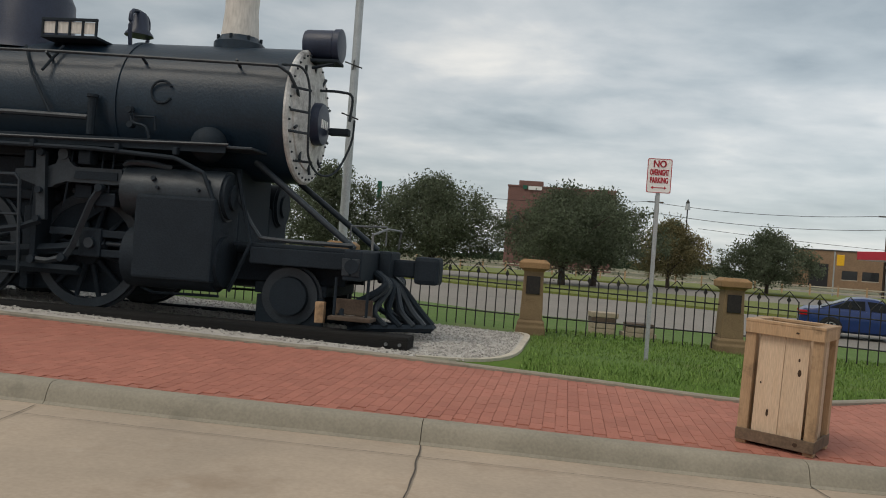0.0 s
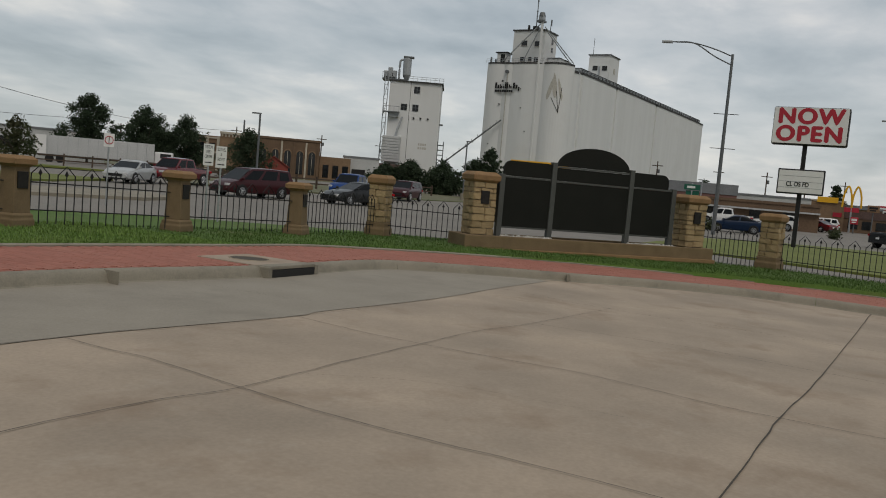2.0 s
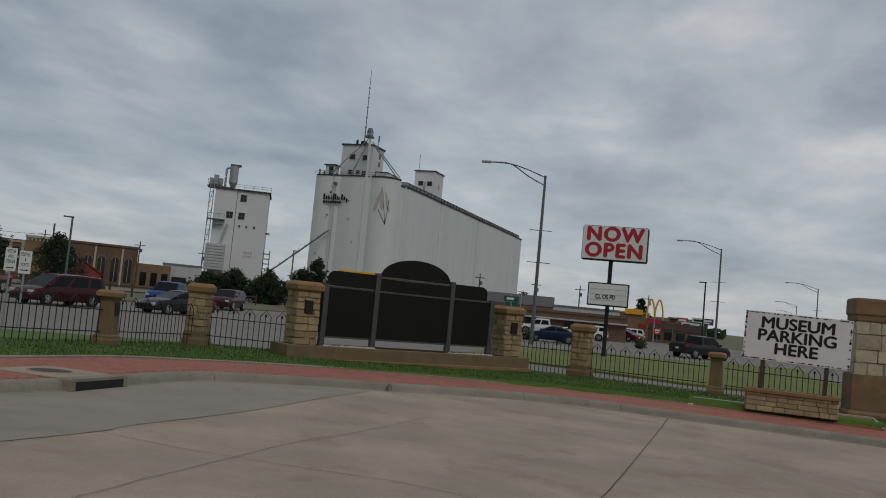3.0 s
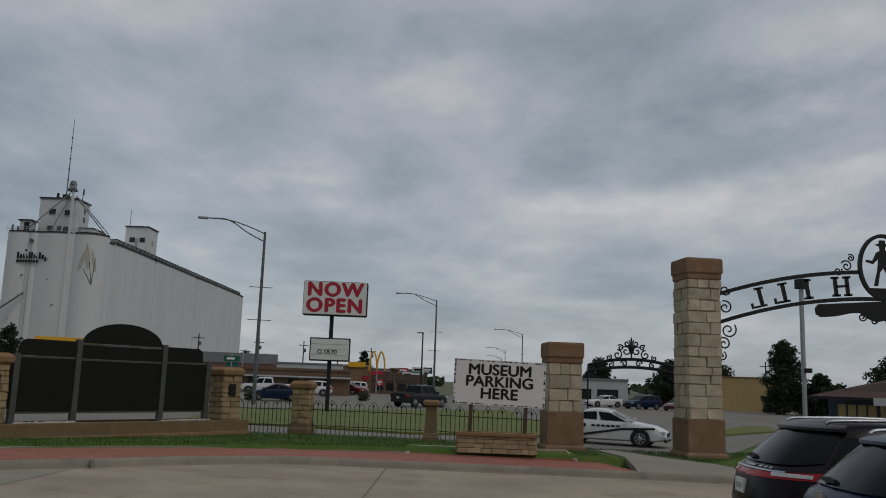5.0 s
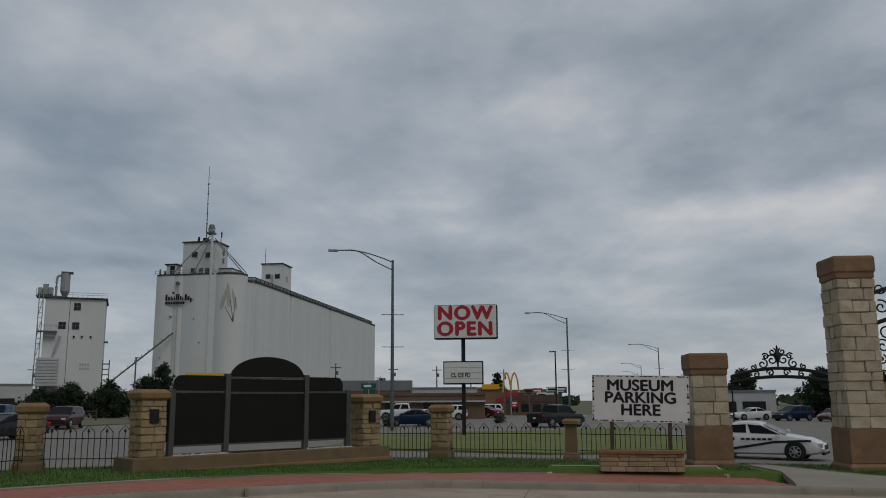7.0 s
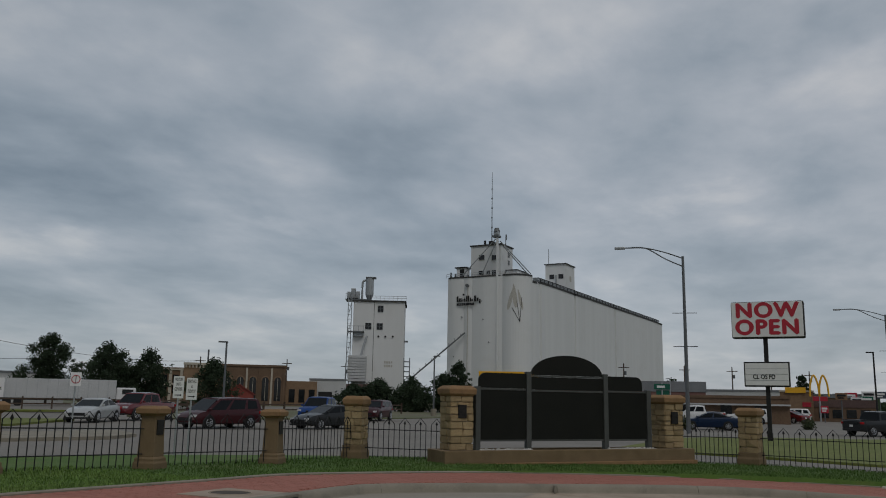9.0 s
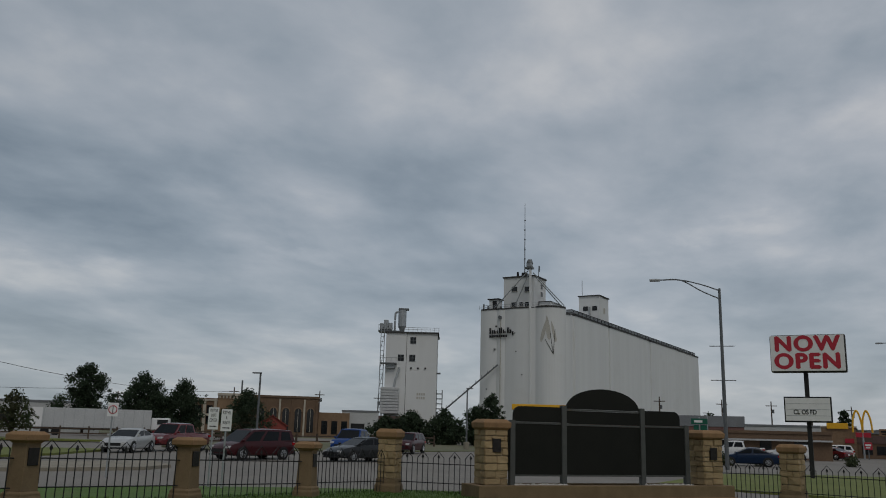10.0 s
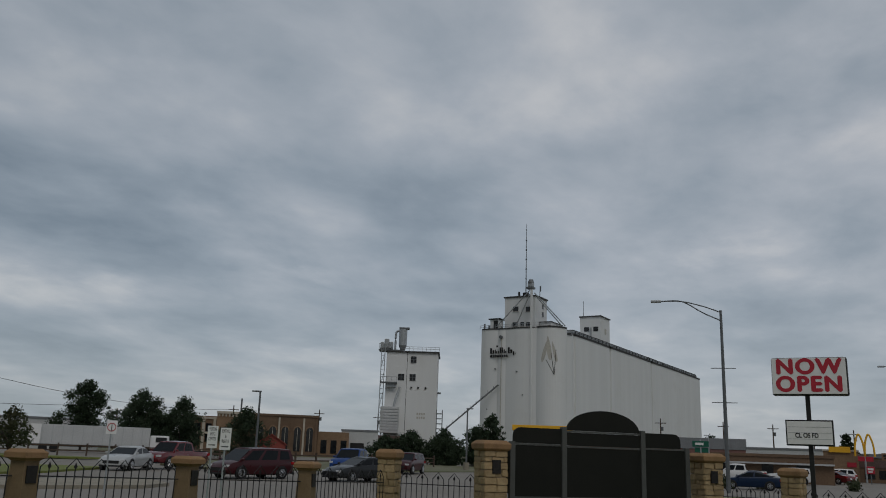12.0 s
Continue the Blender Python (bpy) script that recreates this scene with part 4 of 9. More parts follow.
part("bed", boxed(0.222, 7.928, 0.224, 0.946, 0.1, 0.38), mortar, low_wall)
p = on_wall(0.58, 0.55, 0.44)
stone_pillar(p.x, p.y, p.z, WA, 1.68, 0.66, 5, base=0.0, plaque=True)
p = on_wall(7.6, 0.55, 0.44)
stone_pillar(p.x, p.y, p.z, WA, 1.56, 0.66, 6, base=0.0, plaque=True)
sv, sf = [], []
for i in range(420):
    x = random.choice((random.uniform(1.25, 2.8), random.uniform(5.4, 7.1)))
    c = on_wall(x, random.uniform(0.26, 0.75), 0.40)
    r, o = random.uniform(0.03, 0.07), len(sv)
    a = random.random() * 6.28
    for dx, dy, dz in OCT:
        k = random.uniform(0.7, 1.2)
        sv.append((c.x + r * k * (dx * math.cos(a) - dy * math.sin(a)), c.y + r * k * (dx * math.sin(a) + dy * math.cos(a)), c.z + r * k * dz))
    for j in range(4):
        sf += [(o + j, o + (j + 1) % 4, o + 4), (o + (j + 1) % 4, o + j, o + 5)]
raw("landscape_stones", sv, sf, stone_white, label="white landscape stones in the planter wall", category="stones", kind="stuff")

board = thing("memorial_board", "large dark memorial board with an arched top in grey posts", "sign board", pose(WX, WY, -0.34, 0, 0, WA) @ pose(0, 0.62, 0.0))
for x, top in ((1.23, 2.12), (2.82, 2.56), (5.41, 2.56), (6.95, 2.12)):
    part("post", boxed(x - 0.075, x + 0.075, -0.075, 0.075, 0.36, top, 0.012), board_post, board)
for x0, x1, z1 in ((1.31, 2.74, 2.08), (5.49, 6.87, 2.08), (2.90, 5.33, 2.06)):
    part("panel", boxed(x0, x1, -0.03, 0.03, 0.69, z1 - 0.05, 0.006), board_dark, board)
    part("panel_rail", boxed(x0, x1, -0.042, 0.042, z1 - 0.048, z1, 0.006), board_post, board)
for sx, x0, x1 in ((-1, 0.98, 2.74), (1, 5.49, 7.02)):
    outer, inner_x = (x0, x1) if sx < 0 else (x1, x0)
    pts = [(inner_x, 2.085), (inner_x, 2.50)]
    pts += [(outer - sx * (0.50 - 0.22 * math.sin(a)), 2.28 + 0.22 * math.cos(a)) for a in [k * math.pi / 12 for k in range(7)]]
    pts += [(outer - sx * 0.28, 2.085)]
    bm = bmesh.new()
    prism(bm, pts, 0.06)
    part("shoulder_panel", bm, board_dark, board)
    pts = [(outer - sx * 0.20, 2.06)] + [(outer - sx * (0.16 - 0.16 * math.sin(a)), 1.90 + 0.16 * math.cos(a)) for a in [k * math.pi / 12 for k in range(7)]]
    pts += [(outer - sx * (0.24 - 0.24 * math.cos(a)), 1.02 - 0.26 * math.sin(a)) for a in [k * math.pi / 12 for k in range(7)]]
    bm = bmesh.new()
    prism(bm, pts, 0.055, Matrix.Translation((0, 0.11, 0)))
    part("wing_panel", bm, board_dark, board, "dark rounded wing of the board")
bm = bmesh.new()
prism(bm, [(2.9, 2.065), (5.33, 2.065), (5.33, 2.42), (2.9, 2.42)], 0.06)
part("upper_panel", bm, board_dark, board)
part("panel_rail", boxed(2.90, 5.33, -0.042, 0.042, 2.425, 2.47, 0.006), board_post, board)
bm = bmesh.new()
prism(bm, [(4.115 + 1.2 * math.cos(i * math.pi / 24), 2.475 + 0.58 * math.sin(i * math.pi / 24)) for i in range(25)], 0.06)
part("arched_panel", bm, board_dark, board)
for x0, x1 in ((1.31, 2.74), (2.90, 5.33), (5.49, 6.87)):
    part("panel_sill", boxed(x0, x1, -0.036, 0.036, 0.645, 0.688, 0.004), board_post, board)

stone_pillar(27.85, 3.7, lawn_z(27.85, 3.7) - 0.05, 80, 1.76, 0.56, 8)
brown_pillar(27.25, -0.5, 85, first=first)
p8, p9 = on_wall(0.58, 0.55), on_wall(7.6, 0.55)
for a, b in (((19.85, 12.85), (p8.x + 0.1, p8.y + 0.1)), ((p9.x, p9.y), (27.85, 3.7)), ((27.85, 3.7), (27.25, -0.5)), ((27.25, -0.5), (25.6, -4.0))):
    a, b = Vector((*a, 0)), Vector((*b, 0))
    d = (b - a).normalized() * 0.28
    fence_panel(a + d, b - d, lawn_z(a.x, a.y), lawn_z(b.x, b.y))


def gate_pillar(x, y, rz, h, w, base, seed):
    rng = random.Random(seed)
    z = lawn_z(x, y) - 0.1
    p = thing("gate_pillar", "tall pale limestone gate pillar on a red sandstone base", "pillar", pose(x, y, z, 0, 0, rz), "gate pillars")
    part("plinth", square_block([(w * 0.62, 0), (w * 0.62, 0.2), (w * 0.56, 0.26), (w * 0.56, 0.28)]), sand_red, p)
    part("base", square_block([(w * 0.555, 0.282), (w * 0.555, base)]), sand_red, p)
    ashlar(p, w, w, base, h - 0.62, 0.31, limestone, rng, 0.03)
    part("cap", square_block([(w * 0.50, h - 0.62), (w * 0.525, h - 0.59), (w * 0.525, h - 0.46), (w * 0.56, h - 0.42), (w * 0.56, h - 0.06), (w * 0.535, h)]), sand_red, p, "red sandstone cap")
    return p


gate_pillar(25.25, -4.35, 95, 3.2, 0.96, 1.2, 11)
gate_pillar(24.35, -8.1, 98, 5.7, 0.98, 1.16, 12)
gate_pillar(24.35, -18.75, 98, 5.7, 0.98, 1.16, 13)


# ---- arch over the gate ----
arch = thing("gate_arch", "black iron gate arch with cut-out letters and a round medallion", "gate arch", pose(24.35, -13.42, 0, 0, 0, 90))
half = 4.72


def arc_pts(z_end, z_mid, x0=-half, x1=half, n=40, y=0.0):
    return [(x0 + (x1 - x0) * i / n, y, z_mid - (z_mid - z_end) * abs((x0 + (x1 - x0) * i / n) / half) ** 2) for i in range(n + 1)]


flat = [(-0.04, -0.055), (0.04, -0.055), (0.04, 0.055), (-0.04, 0.055)]
for ze, zm in ((4.22, 5.02), (3.40, 4.24)):
    for s0, s1 in (((-half, -0.80), (0.56, half)) if zm > 5 else ((-half, half),)):
        bm = bmesh.new()
        sweep(bm, arc_pts(ze, zm, s0, s1), flat)
        part("arch_bar", bm, iron_black, arch)


def slab_letter(ch):
    """A flat iron letter 0.58 m high with slab serifs, about its middle."""
    bm = bmesh.new()

    def bar(x0, x1, z0, z1):
        box(bm, x0, x1, -0.03, 0.03, z0, z1)

    def stem(x, top=True, wide=0.13):
        bar(x - 0.05, x + 0.05, -0.29, 0.29)
        bar(x - wide, x + wide, -0.29, -0.225)
        if top:
            bar(x - wide, x + wide, 0.225, 0.29)

    if ch == "H":
        stem(-0.17, wide=0.11)
        stem(0.17, wide=0.11)
        bar(-0.17, 0.17, -0.03, 0.035)
    elif ch == "I":
        stem(0.0)
    elif ch == "L":
        stem(-0.1)
        bar(0.0, 0.22, -0.29, -0.225)
        bar(0.16, 0.22, -0.225, -0.12)
    elif ch == "T":
        stem(0.0, top=False)
        bar(-0.25, 0.25, 0.215, 0.29)
        for w in (-0.22, 0.22):
            bar(w - 0.03, w + 0.03, 0.1, 0.215)
    return bm


for ch, x in zip("BOOTHILL", (-3.75, -2.91, -2.11, -1.36, 1.12, 2.11, 2.89, 3.57)):
    place = Matrix.Translation((x, 0, 4.62 - 0.81 * (x / half) ** 2)) @ Matrix.Rotation(0.33 * x / half, 4, "Y")
    if ch in "BO":
        text_part("letter", ch, 0.80, iron_black, arch, place @ pose(0, 0, 0, 90, 0, 0), depth=0.03, bold=0.02)
    else:
        bm = slab_letter(ch)
        bm.transform(place)
        part("letter", bm, iron_black, arch)
bm = bmesh.new()
pts = [(-0.12 + 0.68 * math.cos(i * math.pi / 24), 0, 5.18 + 0.92 * math.sin(i * math.pi / 24)) for i in range(48)]
sweep(bm, pts, [(-0.05, -0.05), (0.05, -0.05), (0.05, 0.05), (-0.05, 0.05)], closed=True, up=(0, 1, 0))
part("medallion_ring", bm, iron_black, arch)
bm = bmesh.new()
prism(bm, [(-0.12 + 0.66 * math.cos(a), 5.18 + 0.88 * math.sin(a)) for a in [math.radians(d) for d in range(225, 316, 10)]], 0.04)
part("medallion_ground", bm, iron_black, arch)
bm = bmesh.new()
prism(bm, [(-px, pz) for px, pz in [(-0.34, 4.62), (-0.2, 4.62), (-0.12, 5.02), (0.0, 5.15), (0.1, 4.98), (0.26, 4.62), (0.42, 4.64), (0.27, 5.0), (0.3, 5.3), (0.22, 5.45), (0.42, 5.3), (0.5, 5.36), (0.28, 5.62), (0.08, 5.68), (0.1, 5.78), (0.24, 5.84), (0.1, 5.87), (0.08, 5.97), (-0.1, 5.97), (-0.12, 5.87), (-0.26, 5.84), (-0.1, 5.78), (-0.1, 5.66), (-0.22, 5.6), (-0.36, 5.36), (-0.58, 5.38), (-0.58, 5.32), (-0.34, 5.26), (-0.16, 5.42), (-0.2, 5.1)]], 0.03, Matrix.Translation((-0.12, 0, 0)) @ Matrix.Diagonal((0.86, 1, 1, 1)))
part("medallion_figure", bm, iron_black, arch)
bm = bmesh.new()
prism(bm, [(-2.3, 3.92), (-2.2, 4.03), (-1.9, 4.05), (0, 4.18), (1.9, 4.05), (2.2, 4.03), (2.3, 3.92), (2.28, 3.74), (2.1, 3.66), (1.6, 3.70), (1.1, 3.80), (0.8, 3.82), (0.55, 3.66), (0.25, 3.56), (0, 3.62), (-0.25, 3.56), (-0.55, 3.66), (-0.8, 3.82), (-1.1, 3.80), (-1.6, 3.70), (-2.1, 3.66), (-2.28, 3.74)], 0.05, Matrix.Translation((-0.07, 0, 0)) @ Matrix.Diagonal((0.86, 1, 1, 1)))
part("name_board", bm, iron_black, arch)


def scroll(cx, cz, r, turns, start, way=1, y=0.0, n=26):
    return [(cx + way * r * (1 - 0.85 * i / n) * math.cos(start + turns * 2 * math.pi * i / n), y, cz + r * (1 - 0.85 * i / n) * math.sin(start + turns * 2 * math.pi * i / n)) for i in range(n + 1)]


for w in (-1, 1):
    for cx, cz, r, st in ((0.95, 5.18, 0.17, 0.5), (1.2, 5.02, 0.13, 2.5), (0.82, 5.42, 0.11, 1.0), (0.55, 3.70, 0.12, 3.0), (0.22, 3.60, 0.12, 1.0), (4.5, 3.85, 0.2, 1.2), (4.42, 3.20, 0.24, 2.4), (4.55, 2.80, 0.2, 0.4), (4.5, 4.35, 0.16, 3.2), (4.62, 2.45, 0.14, 2.0)):
        part("scroll", tube(scroll(w * cx, cz, r, 1.4, st, w), 0.022, 6, up=(0, 1, 0)), iron_black, arch)

# ================= notice signs on the ground =================


def bar_text(parent, rows, w, z0, gap, material, y, rng, bar=0.5):
    """Lines of writing too small to read, as plain bars."""
    for i in range(rows):
        x = -w / 2
        while x < w / 2 - 0.02:
            l = min(rng.uniform(0.12, 0.3) * w, w / 2 - x)
            part("writing_bar", boxed(x, x + l, y - 0.004, y, z0 - i * gap - gap * bar, z0 - i * gap), material, parent)
            x += l + 0.05 * w


def no_parking_sign():
    x, y = 1.34, 11.36
    z = lawn_z(x, y)
    s = thing("parking_sign", "white no overnight parking sign with red letters on a galvanised post", "sign", pose(x, y, z - 0.02, 0, 0, turn_to(x, y) + 6))
    bm = bmesh.new()
    sweep(bm, [(0, 0, -0.1), (0, 0, 2.82)], [(-0.03, -0.012), (-0.018, 0.014), (0.018, 0.014), (0.03, -0.012), (0.02, -0.004), (-0.02, -0.004)], up=(0, 1, 0))
    part("post", bm, galv, s, "galvanised punched steel post")
    pts = []
    for cx, cz, a0 in ((0.145, 2.83, 0), (-0.145, 2.83, 90), (-0.145, 2.395, 180), (0.145, 2.395, 270)):
        pts += [(cx + 0.025 * math.cos(radians(a0 + i * 22.5)), cz + 0.025 * math.sin(radians(a0 + i * 22.5))) for i in range(5)]
    bm = bmesh.new()
    prism(bm, pts, 0.006, Matrix.Translation((0, -0.024, 0)))
    part("plate", bm, white_paint, s)
    bm = bmesh.new()
    inner = [(px * 0.93, 2.6125 + (pz - 2.6125) * 0.95) for px, pz in pts]
    ring_o = [bm.verts.new((px * 0.985, -0.0285, 2.6125 + (pz - 2.6125) * 0.985)) for px, pz in pts]
    ring_i = [bm.verts.new((px, -0.0285, pz)) for px, pz in inner]
    for i in range(len(pts)):
        j = (i + 1) % len(pts)
        bm.faces.new((ring_o[i], ring_o[j], ring_i[j], ring_i[i]))
    part("border", bm, red_paint, s, "thin red border")
    for body, size, zz, sq in (("NO", 0.135, 2.775, 0.85), ("OVERNIGHT", 0.115, 2.655, 0.40), ("PARKING", 0.115, 2.545, 0.52)):
        for k in (-0.0022, 0.0022):
            text_part("lettering", body, size, red_paint, s, Matrix.Translation((k, -0.029, zz)) @ pose(0, 0, 0, 90, 0, 0), "red block lettering", 0.0015, sq, bold=0.018)
    bm = bmesh.new()
    prism(bm, [(-0.11, 2.445), (-0.075, 2.468), (-0.075, 2.451), (0.075, 2.451), (0.075, 2.468), (0.11, 2.445), (0.075, 2.422), (0.075, 2.439), (-0.075, 2.439), (-0.075, 2.422)], 0.003, Matrix.Translation((0, -0.029, 0)))
    part("arrow", bm, red_paint, s, "red double arrow")


no_parking_sign()


def crate():
    """A slatted pine bin enclosure with an open top."""
    c = Vector((1.96, 6.45, 0))
    z = walk_z(c.x, c.y)
    b = thing("wooden_bin", "pale pine bin enclosure with stained rails standing on the bricks", "bin", pose(c.x, c.y, z + 0.004, 0.6, 2.0, -28))
    w, d, h = 0.55, 0.50, 0.985
    for sx in (-1, 1):
        for sy in (-1, 1):
            part("corner_post", boxed(sx * w / 2 - 0.02 - 0.022 * sx - 0.02, sx * w / 2 + 0.02 - 0.022 * sx + 0.02, sy * d / 2 - 0.042 - 0.042 * sy, sy * d / 2 + 0.042 - 0.042 * sy, 0.0, h - 0.03, 0.004), wood_rail, b, "stained corner board")
    for z0, z1, m in ((0.03, 0.12, wood_dark), (h - 0.098, h - 0.012, wood_rail)):
        for sy in (-1, 1):
            part("rail", boxed(-w / 2 - 0.02, w / 2 + 0.02, sy * (d / 2 + 0.011) - 0.011, sy * (d / 2 + 0.011) + 0.011, z0, z1, 0.003), m, b)
        for sx in (-1, 1):
            part("rail", boxed(sx * (w / 2 + 0.011) - 0.011, sx * (w / 2 + 0.011) + 0.011, -d / 2, d / 2, z0, z1, 0.003), m, b)
    rng = random.Random(4)
    for sy in (-1, 1):
        x = -w / 2 + 0.085
        while x < w / 2 - 0.09:
            l = min(rng.uniform(0.19, 0.22), w / 2 - 0.085 - x)
            part("board", boxed(x + 0.0015, x + l - 0.0015, sy * (d / 2 - 0.035) - 0.008, sy * (d / 2 - 0.035) + 0.008, 0.04, h - 0.03, 0.002), wood_fresh, b)
            x += l
    for sx in (-1, 1):
        y = -d / 2 + 0.085
        while y < d / 2 - 0.09:
            l = min(rng.uniform(0.085, 0.14), d / 2 - 0.085 - y)
            part("board", boxed(sx * (w / 2 - 0.035) - 0.008, sx * (w / 2 - 0.035) + 0.008, y + 0.0015, y + l - 0.0015, 0.04, h - 0.03, 0.002), wood_fresh, b)
            y += l
    for sy in (-1, 1):
        part("top_rail", boxed(-w / 2 - 0.024, w / 2 + 0.024, sy * (d / 2 - 0.02) - 0.045, sy * (d / 2 - 0.02) + 0.045, h - 0.011, h + 0.012, 0.004), wood_rail, b)
    for sx in (-1, 1):
        part("top_rail", boxed(sx * (w / 2 - 0.02) - 0.044, sx * (w / 2 - 0.02) + 0.044, -d / 2 + 0.067, d / 2 - 0.067, h - 0.011, h + 0.012, 0.004), wood_rail, b)
    for x, zz, rx, rzz in ((-0.08, 0.27, 0.010, 0.03), (0.13, 0.62, 0.014, 0.028), (0.12, 0.72, 0.008, 0.014), (0.1, 0.93, 0.012, 0.008), (0.16, 0.075, 0.02, 0.016), (-0.15, 0.5, 0.006, 0.01)):
        bm = bmesh.new()
        yy = -d / 2 + 0.026 if 0.12 < zz < 0.88 and abs(x) < w / 2 - 0.09 else -d / 2 - 0.023
        prism(bm, [(x + rx * math.cos(i * math.pi / 6), zz + rzz * math.sin(i * math.pi / 6)) for i in range(12)], 0.002, Matrix.Translation((0, yy, 0)))
        part("knot", bm, knot, b, "dark wood knot")
    part("floor_board", boxed(-w / 2 + 0.05, w / 2 - 0.05, -d / 2 + 0.05, d / 2 - 0.05, 0.03, 0.05), wood_dark, b)


crate()


def museum_sign():
    x, y = 22.3, -2.27
    z = lawn_z(x, y) - 0.03
    rz = turn_to(x, y) + 1
    pl = thing("stone_planter", "low limestone planter with a sandstone rim under the banner", "planter", pose(x, y, z, 0, 0, rz))
    rng = random.Random(21)
    w, d, h = 2.02, 0.62, 0.54
    part("core", boxed(-w / 2 + 0.04, w / 2 - 0.04, 0.04, d - 0.04, 0, h - 0.1), mortar, pl)
    zc = 0.0
    for hh in (0.13, 0.12, 0.11, 0.08):
        xx = -w / 2
        while xx < w / 2 - 0.01:
            l = rng.uniform(0.2, 0.48)
            l = w / 2 - xx if xx + l > w / 2 - 0.12 else l
            bm = bmesh.new()
            box(bm, xx + 0.006, xx + l - 0.006, -rng.uniform(0, 0.02), 0.08, zc + 0.005, zc + hh - 0.005)
            bmesh.ops.bevel(bm, geom=list(bm.edges), offset=0.01, segments=1, affect="EDGES")
            part("stone", bm, stone_planter_m, pl)
            xx += l
        for sx in (-1, 1):
            bm = bmesh.new()
            box(bm, sx * w / 2 - 0.04, sx * w / 2 + 0.04, 0.085, d, zc + 0.005, zc + hh - 0.005)
            bmesh.ops.bevel(bm, geom=list(bm.edges), offset=0.01, segments=1, affect="EDGES")
            part("stone", bm, stone_planter_m, pl)
        zc += hh
    part("rim", boxed(-w / 2 - 0.05, w / 2 + 0.05, -0.06, 0.16, h - 0.1, h - 0.01, 0.015), sandstone_cap, pl)
    part("rim", boxed(-w / 2 - 0.05, w / 2 + 0.05, d - 0.12, d + 0.05, h - 0.1, h - 0.01, 0.015), sandstone_cap, pl)
    s = thing("museum_sign", "white banner sign with bold black museum parking words on two posts", "sign", pose(x, y, z, 0, 0, rz) @ pose(0, 0.34, 0.0, 0, 1.5, 0))
    for px in (-0.72, 0.72):
        part("post", boxed(px - 0.05, px + 0.05, -0.045, 0.045, 0.3, 2.0, 0.006), wood_old, s)
    W, z0, z1 = 1.21, 1.21, 2.395
    part("panel", boxed(-W, W, -0.075, -0.048, z0, z1, 0.004), white_paint, s)
    for body, zz in (("MUSEUM", 2.125), ("PARKING", 1.815), ("HERE", 1.505)):
        text_part("lettering", body, 0.39, black_paint, s, Matrix.Translation((0, -0.0765, zz)) @ pose(0, 0, 0, 90, 0, 0), "bold black lettering", 0.0015, 1.10, bold=0.034)
    for i in range(150):
        t = rng.random() * (4 * W + 2 * (z1 - z0))
        r = rng.uniform(0.008, 0.02)
        if t < 2 * W:
            cx, cz = -W + t, z1 - 0.03
        elif t < 4 * W:
            cx, cz = -W + t - 2 * W, z0 + 0.03
        elif t < 4 * W + (z1 - z0):
            cx, cz = -W + 0.03, z0 + t - 4 * W
        else:
            cx, cz = W - 0.03, z0 + t - 4 * W - (z1 - z0)
        if not (z0 + 0.01 < cz < z1 - 0.01 and -W + 0.01 < cx < W - 0.01):
            continue
        a = rng.random() * 3
        bm = bmesh.new()
        prism(bm, [(cx + r * 2.0 * math.cos(a + k) * (1 if k < 3 else 0.6), cz + r * math.sin(a + k)) for k in (0, 1.2, 2.4, 3.6, 4.8)], 0.002, Matrix.Translation((0, -0.077, 0)))
        part("border_leaf", bm, black_paint, s)


museum_sign()

# ================= locomotive =================


